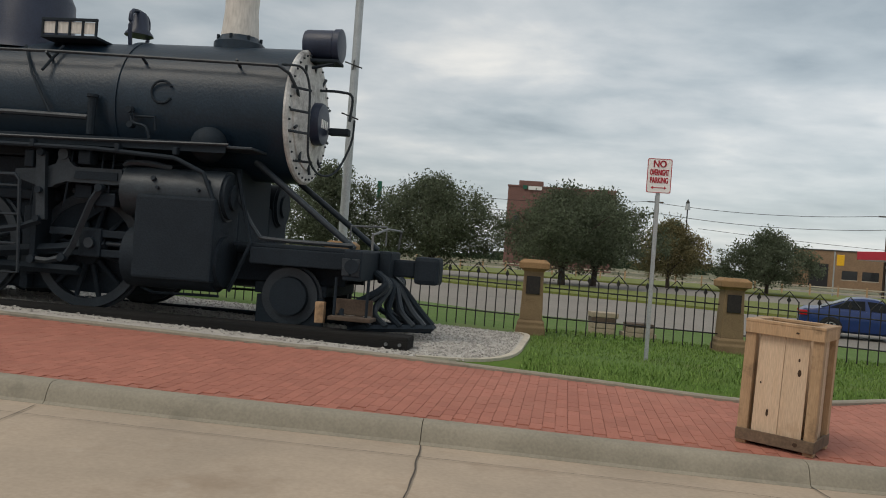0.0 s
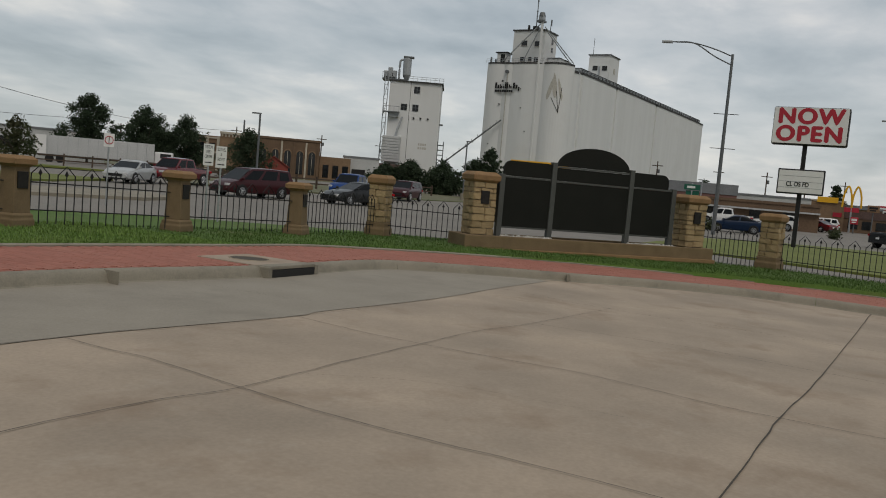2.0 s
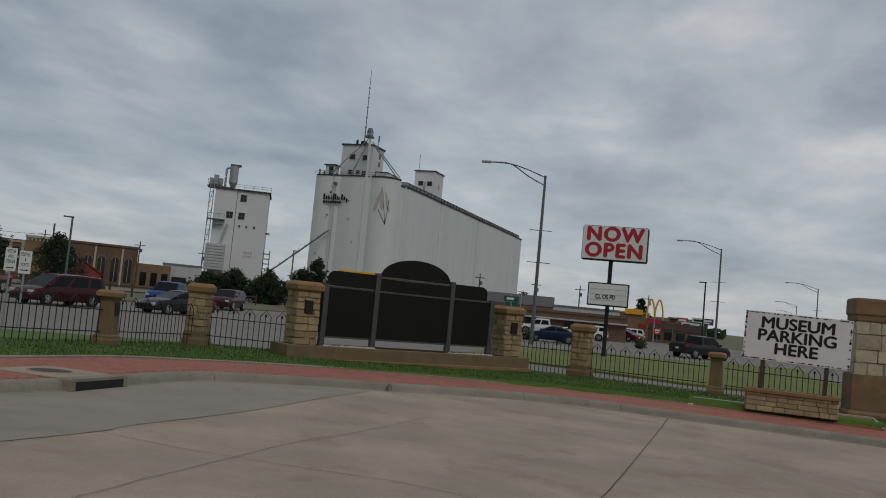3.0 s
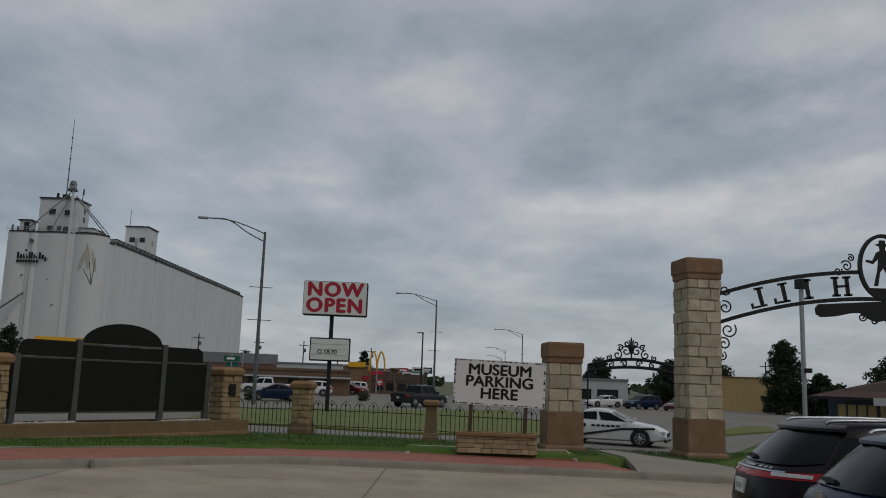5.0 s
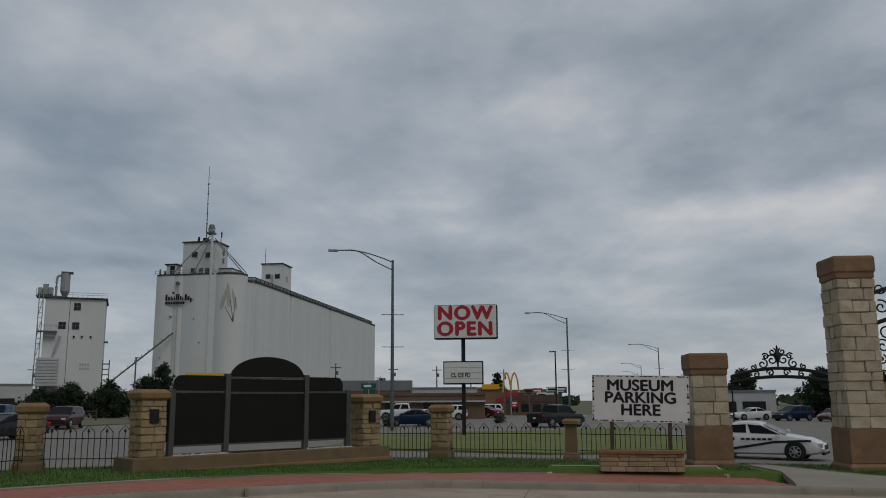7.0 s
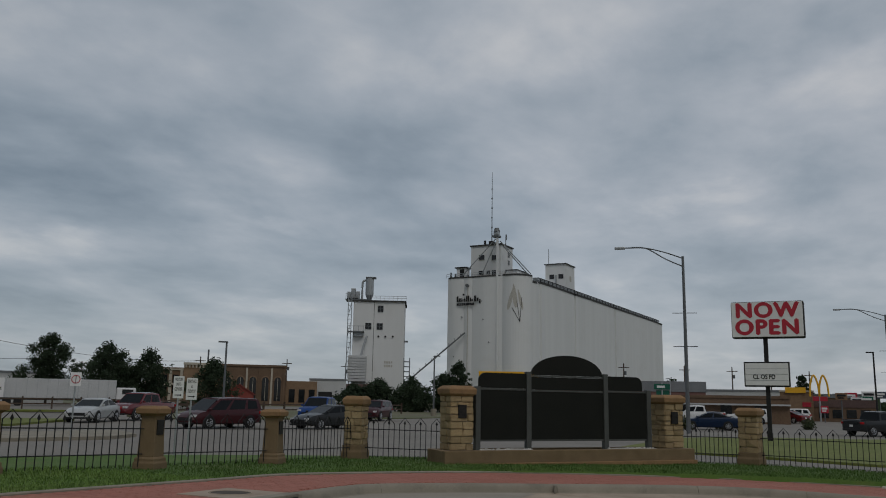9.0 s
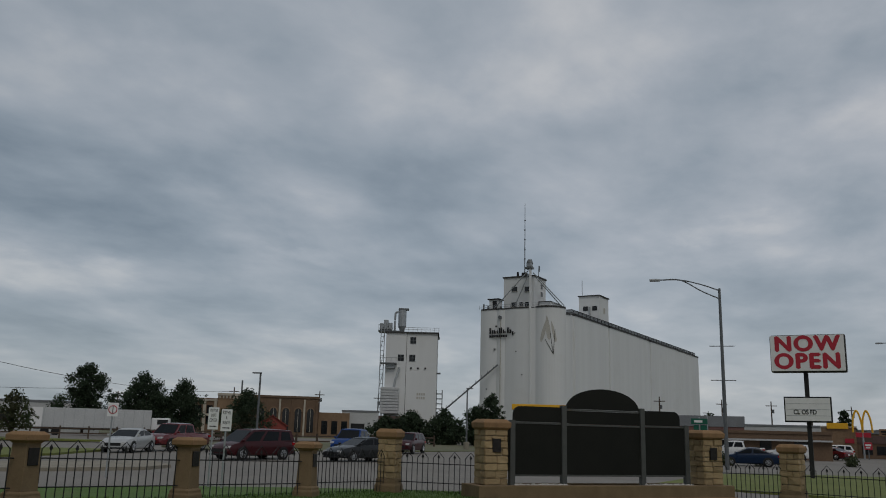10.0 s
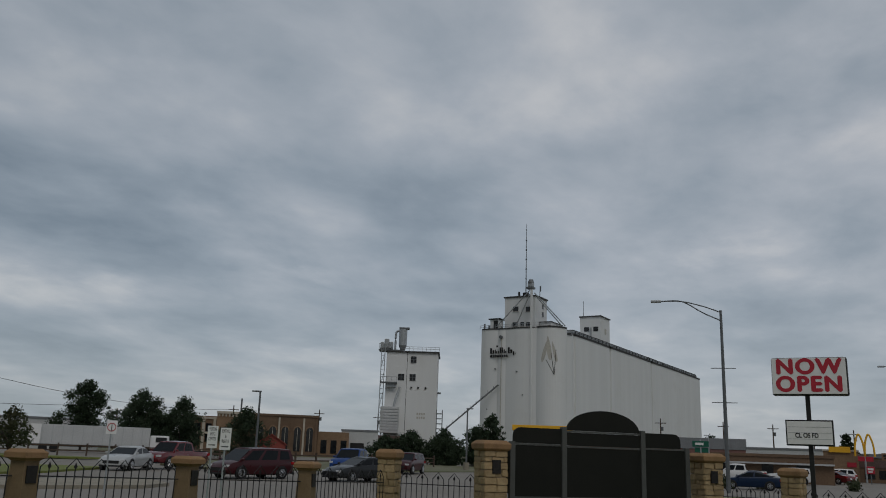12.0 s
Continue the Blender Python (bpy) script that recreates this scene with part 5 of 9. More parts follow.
def locomotive():
    """A steam locomotive on a short track; local x is forward, z from the rail head."""
    L = thing("steam_locomotive", "black steam locomotive with a weathered smokebox front on display track", "locomotive", pose(0, 10.75, 0.0))

    def P(name, bm, m, label="", smooth=False, parent=None):
        return part(name, bm, m, parent or L, label, smooth)

    def wheel(name, x, y, z, r, spokes, parent=None, weight=0.0):
        w = P(name, bmesh.new(), loco_matt, "", True)
        bm = bmesh.new()
        ring_m = Matrix.Translation((x, y, z)) @ Matrix.Rotation(math.pi / 2, 4, "X")
        # tyre
        rings = []
        prof = [(r, -0.065), (r + 0.035, -0.065), (r + 0.035, -0.03), (r, -0.02), (r, 0.065), (r - 0.12, 0.065), (r - 0.12, -0.065)]
        seg = 40
        for rr, zz in prof:
            rings.append([bm.verts.new(ring_m @ Vector((rr * math.cos(2 * math.pi * i / seg), rr * math.sin(2 * math.pi * i / seg), zz))) for i in range(seg)])
        for k in range(len(prof)):
            a, b = rings[k], rings[(k + 1) % len(prof)]
            for i in range(seg):
                bm.faces.new((a[i], a[(i + 1) % seg], b[(i + 1) % seg], b[i]))
        P("tyre", bm, loco_grey, "", True, w)
        bm = bmesh.new()
        cyl(bm, (x, y - 0.1, z), (x, y + 0.08, z), r * 0.25, seg=20)
        P("hub", bm, loco_matt, "", True, w)
        for i in range(spokes):
            a = 2 * math.pi * (i + 0.5) / spokes
            bm = bmesh.new()
            cyl(bm, (x + r * 0.2 * math.cos(a), y, z + r * 0.2 * math.sin(a)), (x + (r - 0.1) * math.cos(a), y, z + (r - 0.1) * math.sin(a)), 0.045, 0.035, 8)
            P("spoke", bm, loco_matt, "", True, w)
        if weight:
            bm = bmesh.new()
            arc = [weight + (i / 12 - 0.5) * 2.0 for i in range(13)]
            prism(bm, [(x + (r - 0.11) * math.cos(a), z + (r - 0.11) * math.sin(a)) for a in arc], 0.1, Matrix.Translation((0, y, 0)))
            P("balance_weight", bm, loco_matt, "", False, w)
        if not spokes:
            bm = bmesh.new()
            cyl(bm, (x, y - 0.03, z), (x, y + 0.03, z), r - 0.05, seg=32)
            P("disc", bm, loco_matt, "", True, w)
        return w

    R = 0.36
    cz, br = 3.22, 0.945
    # boiler courses
    for x0, x1, r0, r1 in ((-6.06, -3.66, br, br), (-8.6, -6.06, br - 0.02, br - 0.02), (-11.5, -8.6, br - 0.02, br + 0.05)):
        bm = bmesh.new()
        cyl(bm, (x0, 0, cz), (x1, 0, cz), r0, r1, 56)
        P("boiler_course" if x0 < -6.1 else "smokebox", bm, loco_black, "", True)
    for x in (-6.06, -8.6):
        bm = bmesh.new()
        cyl(bm, (x - 0.05, 0, cz), (x + 0.05, 0, cz), br + 0.018, seg=56)
        P("boiler_band", bm, loco_black, "", True)
    # smokebox front
    bm = bmesh.new()
    revolve(bm, [(br - 0.005, 0), (br, 0.03), (br - 0.03, 0.06), (0.78, 0.065)], 56, Matrix.Translation((-3.66, 0, cz)) @ Matrix.Rotation(math.pi / 2, 4, "Y"))
    front = P("smokebox_front", bm, loco_rust, "weathered pale grey smokebox front", True)
    bm = bmesh.new()
    revolve(bm, [(0.74, 0.066), (0.73, 0.085), (0.60, 0.12), (0.3, 0.16), (0.29, 0.16)], 48, Matrix.Translation((-3.66, 0, cz)) @ Matrix.Rotation(math.pi / 2, 4, "Y"))
    P("smokebox_door", bm, loco_rust, "", True)
    for i in range(36):
        a = 2 * math.pi * i / 36
        bm = bmesh.new()
        cyl(bm, (-3.61, 0.87 * math.cos(a), cz + 0.87 * math.sin(a)), (-3.575, 0.87 * math.cos(a), cz + 0.87 * math.sin(a)), 0.02, 0.012, 6)
        P("rivet", bm, loco_grey)
    for i in range(10):
        a = 2 * math.pi * (i + 0.5) / 10
        P("door_clamp", rod((-3.57, 0.64 * math.cos(a), cz + 0.64 * math.sin(a)), (-3.54, 0.80 * math.cos(a), cz + 0.80 * math.sin(a)), 0.022, seg=6), loco_grey)
    bm = bmesh.new()
    revolve(bm, [(0.30, 0), (0.30, 0.10), (0.285, 0.13), (0.2, 0.14), (0.19, 0.14)], 32, Matrix.Translation((-3.51, 0, cz - 0.08)) @ Matrix.Rotation(math.pi / 2, 4, "Y"))
    plate = P("number_plate", bm, loco_blue, "round dark number plate", True)
    for k in range(4):
        P("writing_bar", boxed(-3.372, -3.366, -0.15 + k * 0.08, -0.10 + k * 0.08, cz - 0.14, cz - 0.02), white_paint, "pale number bar", parent=plate)
    # grab rails on the front
    P("front_handrail", tube(smooth_line([(-3.72, -0.93, cz + 0.55), (-3.5, -0.75, cz + 0.55), (-3.42, -0.62, cz + 0.3), (-3.40, -0.6, cz - 0.3), (-3.4, -0.5, cz - 0.62), (-3.36, -0.1, cz - 0.8), (-3.2, 0.15, cz - 0.72), (-3.05, 0.3, cz - 0.3), (-3.02, 0.3, cz + 0.05)], 5), 0.017, 7), loco_grey, "", True)
    P("front_handrail", tube(smooth_line([(-3.5, 0.1, cz + 0.42), (-3.2, 0.15, cz + 0.42), (-3.05, 0.2, cz + 0.36), (-3.08, 0.25, cz + 0.02)], 5), 0.02, 7), loco_grey, "", True)
    for zz in (0.28, -0.02, -0.3, -0.66):
        P("handrail_stud", rod((-3.6, -0.84 if zz > -0.5 else -0.5, cz + zz), (-3.4, -0.6 if zz > -0.5 else -0.35, cz + zz), 0.018, seg=6), loco_grey)
    P("marker_lamp_bracket", boxed(-3.35, -3.05, 0.12, 0.26, cz - 0.2, cz - 0.1, 0.02), loco_matt)
    # headlight
    bm = bmesh.new()
    revolve(bm, [(0.20, 0), (0.215, 0.03), (0.215, 0.42), (0.235, 0.44), (0.235, 0.52), (0.20, 0.53)], 32, Matrix.Translation((-3.72, 0, 4.26)) @ Matrix.Rotation(math.pi / 2, 4, "Y"))
    hl = P("headlight", bm, loco_blue, "dark blue cylindrical headlight", True)
    P("lens", rod((-3.205, 0, 4.26), (-3.195, 0, 4.26), 0.19, seg=28), glass_dark, parent=hl)
    P("headlight_bracket", boxed(-3.75, -3.2, -0.16, 0.16, 3.995, 4.04, 0.01), loco_matt)
    P("headlight_bracket", tube([(-3.68, -0.14, 3.75), (-3.6, -0.14, 3.9), (-3.25, -0.14, 3.98)], 0.022, 6), loco_matt)
    # chimney
    bm = bmesh.new()
    revolve(bm, [(0.36, 4.08), (0.36, 4.22), (0.30, 4.28), (0.275, 4.32)], 36, Matrix.Translation((-4.72, 0, 0)))
    P("chimney_base", bm, loco_black, "", True)
    for i in range(8):
        a = 2 * math.pi * i / 8
        P("chimney_bolt", rod((-4.72 + 0.32 * math.cos(a), 0.32 * math.sin(a), 4.2), (-4.72 + 0.32 * math.cos(a), 0.32 * math.sin(a), 4.31), 0.022, seg=6), loco_matt)
    bm = bmesh.new()
    revolve(bm, [(0.27, 4.322), (0.235, 4.7), (0.25, 5.2), (0.30, 5.6), (0.29, 5.62)], 36, Matrix.Translation((-4.72, 0, 0)))
    P("chimney_stack", bm, stack_white, "whitewashed chimney stack", True)
    # bell, box and dome
    bell = P("bell_frame", tube(smooth_line([(-6.28, -0.22, 4.1), (-6.28, -0.26, 4.4), (-6.28, -0.2, 4.62), (-6.28, 0.2, 4.62), (-6.28, 0.26, 4.4), (-6.28, 0.22, 4.1)], 4), 0.03, 7), loco_blue, "", True)
    bm = bmesh.new()
    revolve(bm, [(0.02, 4.66), (0.08, 4.64), (0.12, 4.55), (0.14, 4.4), (0.2, 4.32), (0.205, 4.3), (0.18, 4.3)], 28, Matrix.Translation((-6.28, 0, 0)))
    P("bell", bm, loco_blue, "dark blue bell", True, bell)
    walk_box = P("roof_box", boxed(-7.35, -6.5, -0.72, -0.3, 4.06, 4.10, 0.01), loco_matt)
    for x in (-7.33, -7.12, -6.92, -6.72, -6.52):
        P("box_post", boxed(x - 0.014, x + 0.014, -0.72, -0.69, 4.1, 4.30), loco_matt, parent=walk_box)
    P("box_rail", boxed(-7.35, -6.5, -0.725, -0.69, 4.30, 4.34, 0.006), loco_matt, parent=walk_box)
    P("box_panel", boxed(-7.32, -6.53, -0.70, -0.692, 4.13, 4.29), stack_white, "pale panel", parent=walk_box)
    bm = bmesh.new()
    revolve(bm, [(0.66, 3.95), (0.60, 4.12), (0.58, 4.75), (0.5, 4.92), (0.25, 5.0), (0.24, 5.0)], 40, Matrix.Translation((-8.0, 0, 0)))
    P("dome", bm, loco_blue, "dark blue steam dome", True)
    # handrail along the boiler
    P("handrail", tube([(-11.4, -0.86, 3.86), (-7, -0.9, 3.83), (-4.2, -0.93, 3.76), (-3.75, -0.97, 3.74), (-3.62, -0.9, 3.66), (-3.55, -0.8, 3.5)], 0.022, 7), loco_grey, "", True)
    for x in (-10.2, -8.4, -7.1, -5.7, -4.35):
        P("handrail_stanchion", rod((x, -0.74, 3.72), (x, -0.93, 3.81), 0.02, seg=6), loco_grey)
    P("sand_pipe", tube([(-7.6, -0.66, 3.95), (-7.25, -0.98, 3.5), (-6.9, -1.02, 2.95)], 0.02, 6), loco_matt, "", True)
    P("sand_pipe", tube([(-7.0, -0.7, 3.95), (-7.1, -0.98, 3.55)], 0.02, 6), loco_matt, "", True)
    P("feed_pipe", tube([(-11.4, -1.0, 2.98), (-7.4, -1.02, 2.95), (-6.35, -1.02, 2.93)], 0.04, 8), loco_grey, "", True)
    P("check_valve", rod((-6.3, -1.02, 2.7), (-6.3, -1.02, 3.2), 0.055, seg=10), loco_matt)
    P("check_valve_cap", rod((-6.3, -1.02, 3.2), (-6.3, -1.02, 3.24), 0.08, seg=10), loco_matt)
    P("washout_ring", tube([(-5.35 + 0.15 * math.cos(a), -0.955, 3.33 + 0.15 * math.sin(a)) for a in [math.radians(d) for d in range(30, 331, 20)]], 0.018, 6, up=(0, 1, 0)), loco_matt)
    P("valve_rod", tube([(-5.7, -0.98, 2.98), (-5.4, -1.0, 2.98), (-5.38, -1.0, 2.8)], 0.02, 6), loco_matt)
    # dark frames, and solid masses added to block daylight between wheels and boiler
    P("main_frame", boxed(-11.4, -5.7, -0.685, -0.665, 0.85, 1.75, 0.02), loco_matt)
    P("main_frame", boxed(-11.4, -5.7, 0.665, 0.685, 0.85, 1.75, 0.02), loco_matt)
    P("wheel_gap_filler", boxed(-11.3, -5.75, -0.66, 0.66, 0.55, 2.38, 0.05), loco_matt)
    for bx in (-7.25, -9.05, -10.9):
        P("brake_hanger", boxed(bx - 0.06, bx + 0.06, -0.84, -0.70, 0.55, 1.7, 0.02), loco_matt)
        P("brake_shoe", boxed(bx + 0.02, bx + 0.14, -0.86, -0.70, 0.75, 1.25, 0.03), loco_matt)
        P("spring_rigging", boxed(bx - 0.75, bx + 0.4, -0.8, -0.68, 1.78, 1.92, 0.03), loco_matt)
    P("boiler_gap_filler", boxed(-11.3, -5.8, -0.7, 0.7, 2.39, 2.55, 0.03), loco_matt)
    # running board
    P("running_board", boxed(-11.5, -4.25, -1.28, -0.7, 2.60, 2.645, 0.008), loco_black)
    P("running_board_edge", boxed(-11.5, -4.25, -1.295, -1.283, 2.52, 2.65, 0.004), loco_matt)
    P("running_board_nose", boxed(-4.25, -3.9, -1.28, -0.75, 2.585, 2.62, 0.01), loco_grey)
    P("oil_line", tube([(-11.4, -1.32, 2.575), (-6.27, -1.32, 2.60), (-4.2, -1.32, 2.63)], 0.018, 6), loco_grey, "", True)
    for x in (-9.6, -7.7, -6.9, -5.7, -4.9):
        P("pipe_clip", boxed(x - 0.03, x + 0.03, -1.375, -1.285, 2.46, 2.56, 0.01), loco_matt)
    for x, z in ((-5.75, 3.06), (-5.72, 2.86)):
        P("pipe_union", rod((x, -0.97, z), (x, -1.07, z), 0.045, seg=8), loco_matt)
    P("blow_pipe", tube(smooth_line([(-5.72, -1.02, 3.1), (-5.70, -1.04, 2.9), (-5.5, -1.06, 2.84), (-5.42, -1.06, 2.68)], 4), 0.022, 6), loco_matt)
    P("air_pipe", tube([(-11.4, -1.34, 2.50), (-6, -1.34, 2.48), (-4.9, -1.34, 2.42), (-4.5, -1.34, 2.25), (-4.35, -1.32, 1.9)], 0.03, 8), loco_matt, "", True)
    bm = bmesh.new()
    bmesh.ops.create_uvsphere(bm, u_segments=20, v_segments=10, radius=0.24)
    bmesh.ops.translate(bm, vec=(-4.65, -0.92, 2.66), verts=bm.verts)
    P("steam_pipe_cover", bm, loco_matt, "", True)
    # cylinder block
    for sy in (-1, 1):
        y = sy * 0.98
        bm = bmesh.new()
        cyl(bm, (-5.66, y, 1.98), (-4.28, y, 1.98), 0.33, seg=32)
        vc = P("valve_chest", bm, loco_grey if sy < 0 else loco_matt, "worn dark grey valve chest", True)
        for k in range(2):
            bm = bmesh.new()
            cyl(bm, (-4.28 + k * 0.04, y, 1.98), (-4.23 + k * 0.04, y, 1.98), 0.30 - 0.13 * k, seg=28)
            P("valve_cover", bm, loco_matt, "", True, vc)
        for bx, ba in ((-5.2, 28), (-4.46, 28), (-5.12, 8), (-4.56, 8)):
            ca, sa = math.cos(radians(ba)), math.sin(radians(ba))
            P("valve_bolt", rod((bx, y + sy * 0.31 * ca, 1.98 + 0.31 * sa), (bx, y + sy * 0.37 * ca, 1.98 + 0.37 * sa), 0.034 if ba > 20 else 0.022, seg=8), loco_matt, parent=vc)
        bm = bmesh.new()
        cyl(bm, (-5.55, y, 1.12), (-4.35, y, 1.12), 0.40, seg=36)
        cy = P("cylinder", bm, loco_matt, "", True)
        bm = bmesh.new()
        cyl(bm, (-4.35, y, 1.12), (-4.26, y, 1.12), 0.36, 0.33, 32)
        P("cylinder_cover", bm, loco_matt, "", True, cy)
        P("cylinder_jacket", boxed(-5.38, -4.30, y - 0.40, y + 0.40, 0.86, 1.93, 0.035), loco_matt, parent=cy)
        P("drain_pipe", tube([(-5.4, y - 0.05, 0.72), (-5.2, y - 0.08, 0.66), (-4.3, y - 0.08, 0.68)], 0.02, 6), loco_matt, parent=cy)
    bm = bmesh.new()
    box(bm, -5.5, -4.3, -0.6, 0.6, 1.0, 2.4, 0.05)
    P("saddle", bm, loco_matt)
    # frames and axles
    for sy in (-1, 1):
        P("frame", boxed(-11.4, -2.75, sy * 0.5 - 0.06, sy * 0.5 + 0.06, 0.9, 1.25, 0.01), loco_matt)
    # driving wheels, pony wheels
    for x in (-6.32, -8.15, -9.98):
        for sy in (-1, 1):
            wheel("driving_wheel", x, sy * 0.76, R + 0.78, 0.78, 12, weight=2.2 if sy < 0 else 0)
    for sy in (-1, 1):
        wheel("pony_wheel", -3.42, sy * 0.76, R + 0.38, 0.38, 0)
    # axle box in front of the pony wheel and its frame
    bm = bmesh.new()
    cyl(bm, (-3.42, -0.9, R + 0.38), (-3.42, -0.82, R + 0.38), 0.25, 0.2, 24)
    P("axle_cap", bm, loco_matt, "", True)
    P("pony_frame", boxed(-3.95, -2.95, -0.72, 0.72, 0.75, 0.9, 0.02), loco_matt)
    # rods and crosshead
    P("main_rod", tube([(-5.95, -1.02, 1.24), (-6.6, -1.05, 1.14), (-8.15, -1.05, 0.98)], 0.075, 4), loco_matt)
    P("side_rod", tube([(-6.32, -1.0, 0.86), (-8.15, -1.0, 0.86), (-9.98, -1.0, 0.86)], 0.065, 4), loco_matt)
    P("piston_rod", rod((-5.6, -1.0, 1.25), (-6.4, -1.0, 1.25), 0.035), loco_grey)
    # slide bars, crosshead and their yoke
    for z in (1.38, 1.12):
        P("crosshead_guide", boxed(-6.75, -5.5, -1.08, -0.94, z - 0.05, z + 0.05, 0.012), loco_matt)
    P("crosshead", boxed(-6.30, -5.98, -1.11, -0.9, 1.06, 1.45, 0.03), loco_matt)
    P("crosshead_pin", rod((-6.12, -1.1, 1.25), (-6.12, -1.17, 1.25), 0.07, seg=14), loco_grey)
    P("guide_yoke", boxed(-6.98, -6.90, -1.15, -0.4, 0.95, 2.5, 0.01), loco_matt)
    P("guide_bracket", boxed(-6.10, -5.79, -1.16, -1.0, 1.74, 1.92, 0.02), loco_matt)
    # valve gear: arched bracket, link, levers and rods
    bm = bmesh.new()
    prism(bm, [(-7.25, 2.06), (-6.91, 1.96), (-6.71, 1.95), (-6.62, 2.0), (-6.49, 2.04), (-5.80, 2.03), (-5.69, 2.05), (-5.71, 2.24), (-6.37, 2.24), (-6.46, 2.30), (-6.50, 2.40), (-6.61, 2.40), (-6.66, 2.27), (-6.81, 2.21), (-7.24, 2.17)], 0.12, Matrix.Translation((0, -1.12, 0)))
    P("valve_gear_bracket", bm, loco_grey)
    bm = bmesh.new()
    prism(bm, [(-6.38, 2.085), (-5.76, 2.085), (-5.76, 2.19), (-6.36, 2.19)], 0.02, Matrix.Translation((0, -1.185, 0)))
    P("bracket_web", bm, loco_matt)
    P("gear_lug", rod((-6.555, -1.2, 2.40), (-6.555, -1.0, 2.40), 0.075, seg=14), loco_grey)
    bm = bmesh.new()
    prism(bm, [(-6.91, 2.42), (-6.78, 2.42), (-6.75, 1.9), (-6.72, 1.52), (-6.85, 1.50), (-6.88, 1.9)], 0.07, Matrix.Translation((0, -1.21, 0)))
    P("reverse_link", bm, loco_grey)
    for z in (2.40, 1.9, 1.52):
        P("link_pin", rod((-6.82, -1.24, z), (-6.82, -1.30, z), 0.045, seg=12), loco_matt)
    P("radius_arm", tube([(-6.78, -1.24, 1.5), (-7.08, -1.24, 1.39), (-7.5, -1.24, 1.32), (-8.15, -1.2, 1.05)], 0.045, 4), loco_matt)
    P("valve_hanger", tube([(-5.98, -1.2, 1.98), (-6.10, -1.2, 1.80), (-6.33, -1.2, 1.18), (-6.44, -1.2, 1.02)], 0.05, 4), loco_grey)
    P("union_link", tube([(-6.44, -1.2, 1.03), (-6.66, -1.22, 0.97), (-6.89, -1.2, 0.98)], 0.04, 4), loco_grey)
    for x, z in ((-6.44, 1.03), (-6.88, 0.98), (-5.98, 1.98)):
        P("link_pin", rod((x, -1.16, z), (x, -1.27, z), 0.055, seg=12), loco_matt)
    P("valve_stem", rod((-5.66, -0.98, 1.98), (-6.5, -0.98, 1.93), 0.035, seg=10), loco_grey)
    P("stem_guide", boxed(-6.45, -6.2, -1.05, -0.92, 1.84, 2.02, 0.02), loco_matt)
    P("lubricator", boxed(-7.12, -6.98, -1.2, -1.0, 2.2, 2.44, 0.03), loco_matt)
    P("lubricator", boxed(-6.34, -6.16, -1.2, -1.0, 2.28, 2.46, 0.03), loco_matt)
    for x in (-6.98, -6.5, -6.05, -5.9):
        P("oil_pipe", tube(smooth_line([(x, -1.05, 2.52), (x + 0.04, -1.16, 2.2), (x - 0.06, -1.1, 1.7)], 4), 0.014, 5), loco_matt)
    P("step_frame", tube([(-7.60, -1.28, 2.08), (-7.16, -1.28, 2.09), (-7.10, -1.28, 2.02), (-7.03, -1.28, 0.79), (-7.55, -1.28, 0.77)], 0.024, 6, up=(0, 1, 0)), loco_grey)
    for z in (1.16, 1.55, 1.93):
        P("ladder_rung", rod((-7.55, -1.28, z), (-7.08, -1.28, z + 0.01), 0.016, seg=6), loco_grey)
    P("steam_elbow", tube(smooth_line([(-5.69, -1.1, 2.17), (-5.69, -1.1, 2.33), (-5.4, -1.1, 2.35), (-5.05, -1.08, 2.30)], 4), 0.045, 8), loco_grey)
    # front deck, braces and buffer beam
    P("front_deck", boxed(-4.2, -2.45, -0.95, 0.95, 1.36, 1.41, 0.01), loco_matt)
    P("deck_side", boxed(-3.95, -2.45, -0.98, -0.9, 1.14, 1.36, 0.015), loco_matt)
    P("deck_side", boxed(-3.95, -2.45, 0.9, 0.98, 1.14, 1.36, 0.015), loco_matt)
    for sy in (-1, 1):
        P("brace", rod((-4.1, sy * 0.6, 2.5), (-2.62, sy * 0.7, 1.42), 0.045, seg=10), loco_grey, "", True)
    P("deck_pipe", tube(smooth_line([(-4.2, -0.9, 2.0), (-3.9, -0.92, 1.55), (-3.7, -0.9, 1.47), (-2.6, -0.85, 1.46)], 4), 0.03, 7), loco_grey, "", True)
    P("deck_stay", tube([(-4.2, -0.95, 2.3), (-3.95, -0.97, 1.4), (-4.2, -1.0, 0.75)], 0.03, 6), loco_matt)
    bm = bmesh.new()
    box(bm, -2.62, -2.38, -1.22, 1.22, 1.02, 1.40, 0.02)
    beam = P("buffer_beam", bm, loco_matt)
    for x in (-2.63, -2.5):
        P("beam_plate", boxed(x, x + 0.1, -1.235, -1.222, 1.08, 1.3, 0.01), loco_grey, parent=beam)
    P("beam_end", rod((-2.5, -1.225, 1.2), (-2.5, -1.26, 1.2), 0.09, seg=16), loco_matt, parent=beam)
    P("uncoupling_lever", tube([(-2.3, -1.05, 1.42), (-2.3, -1.05, 1.62), (-2.25, -0.4, 1.72), (-2.25, 0.5, 1.72), (-2.3, 0.6, 1.45)], 0.016, 6), galv_dark)
    P("flag_rail", tube([(-2.9, 0.1, 1.42), (-2.9, 0.1, 1.74), (-2.38, 0.1, 1.76), (-2.38, 0.1, 1.5)], 0.016, 6, up=(0, 1, 0)), galv_dark)
    # coupler
    bm = bmesh.new()
    box(bm, -2.38, -1.9, -0.12, 0.12, 1.08, 1.32, 0.03)
    cp = P("coupler_shank", bm, loco_matt)
    bm = bmesh.new()
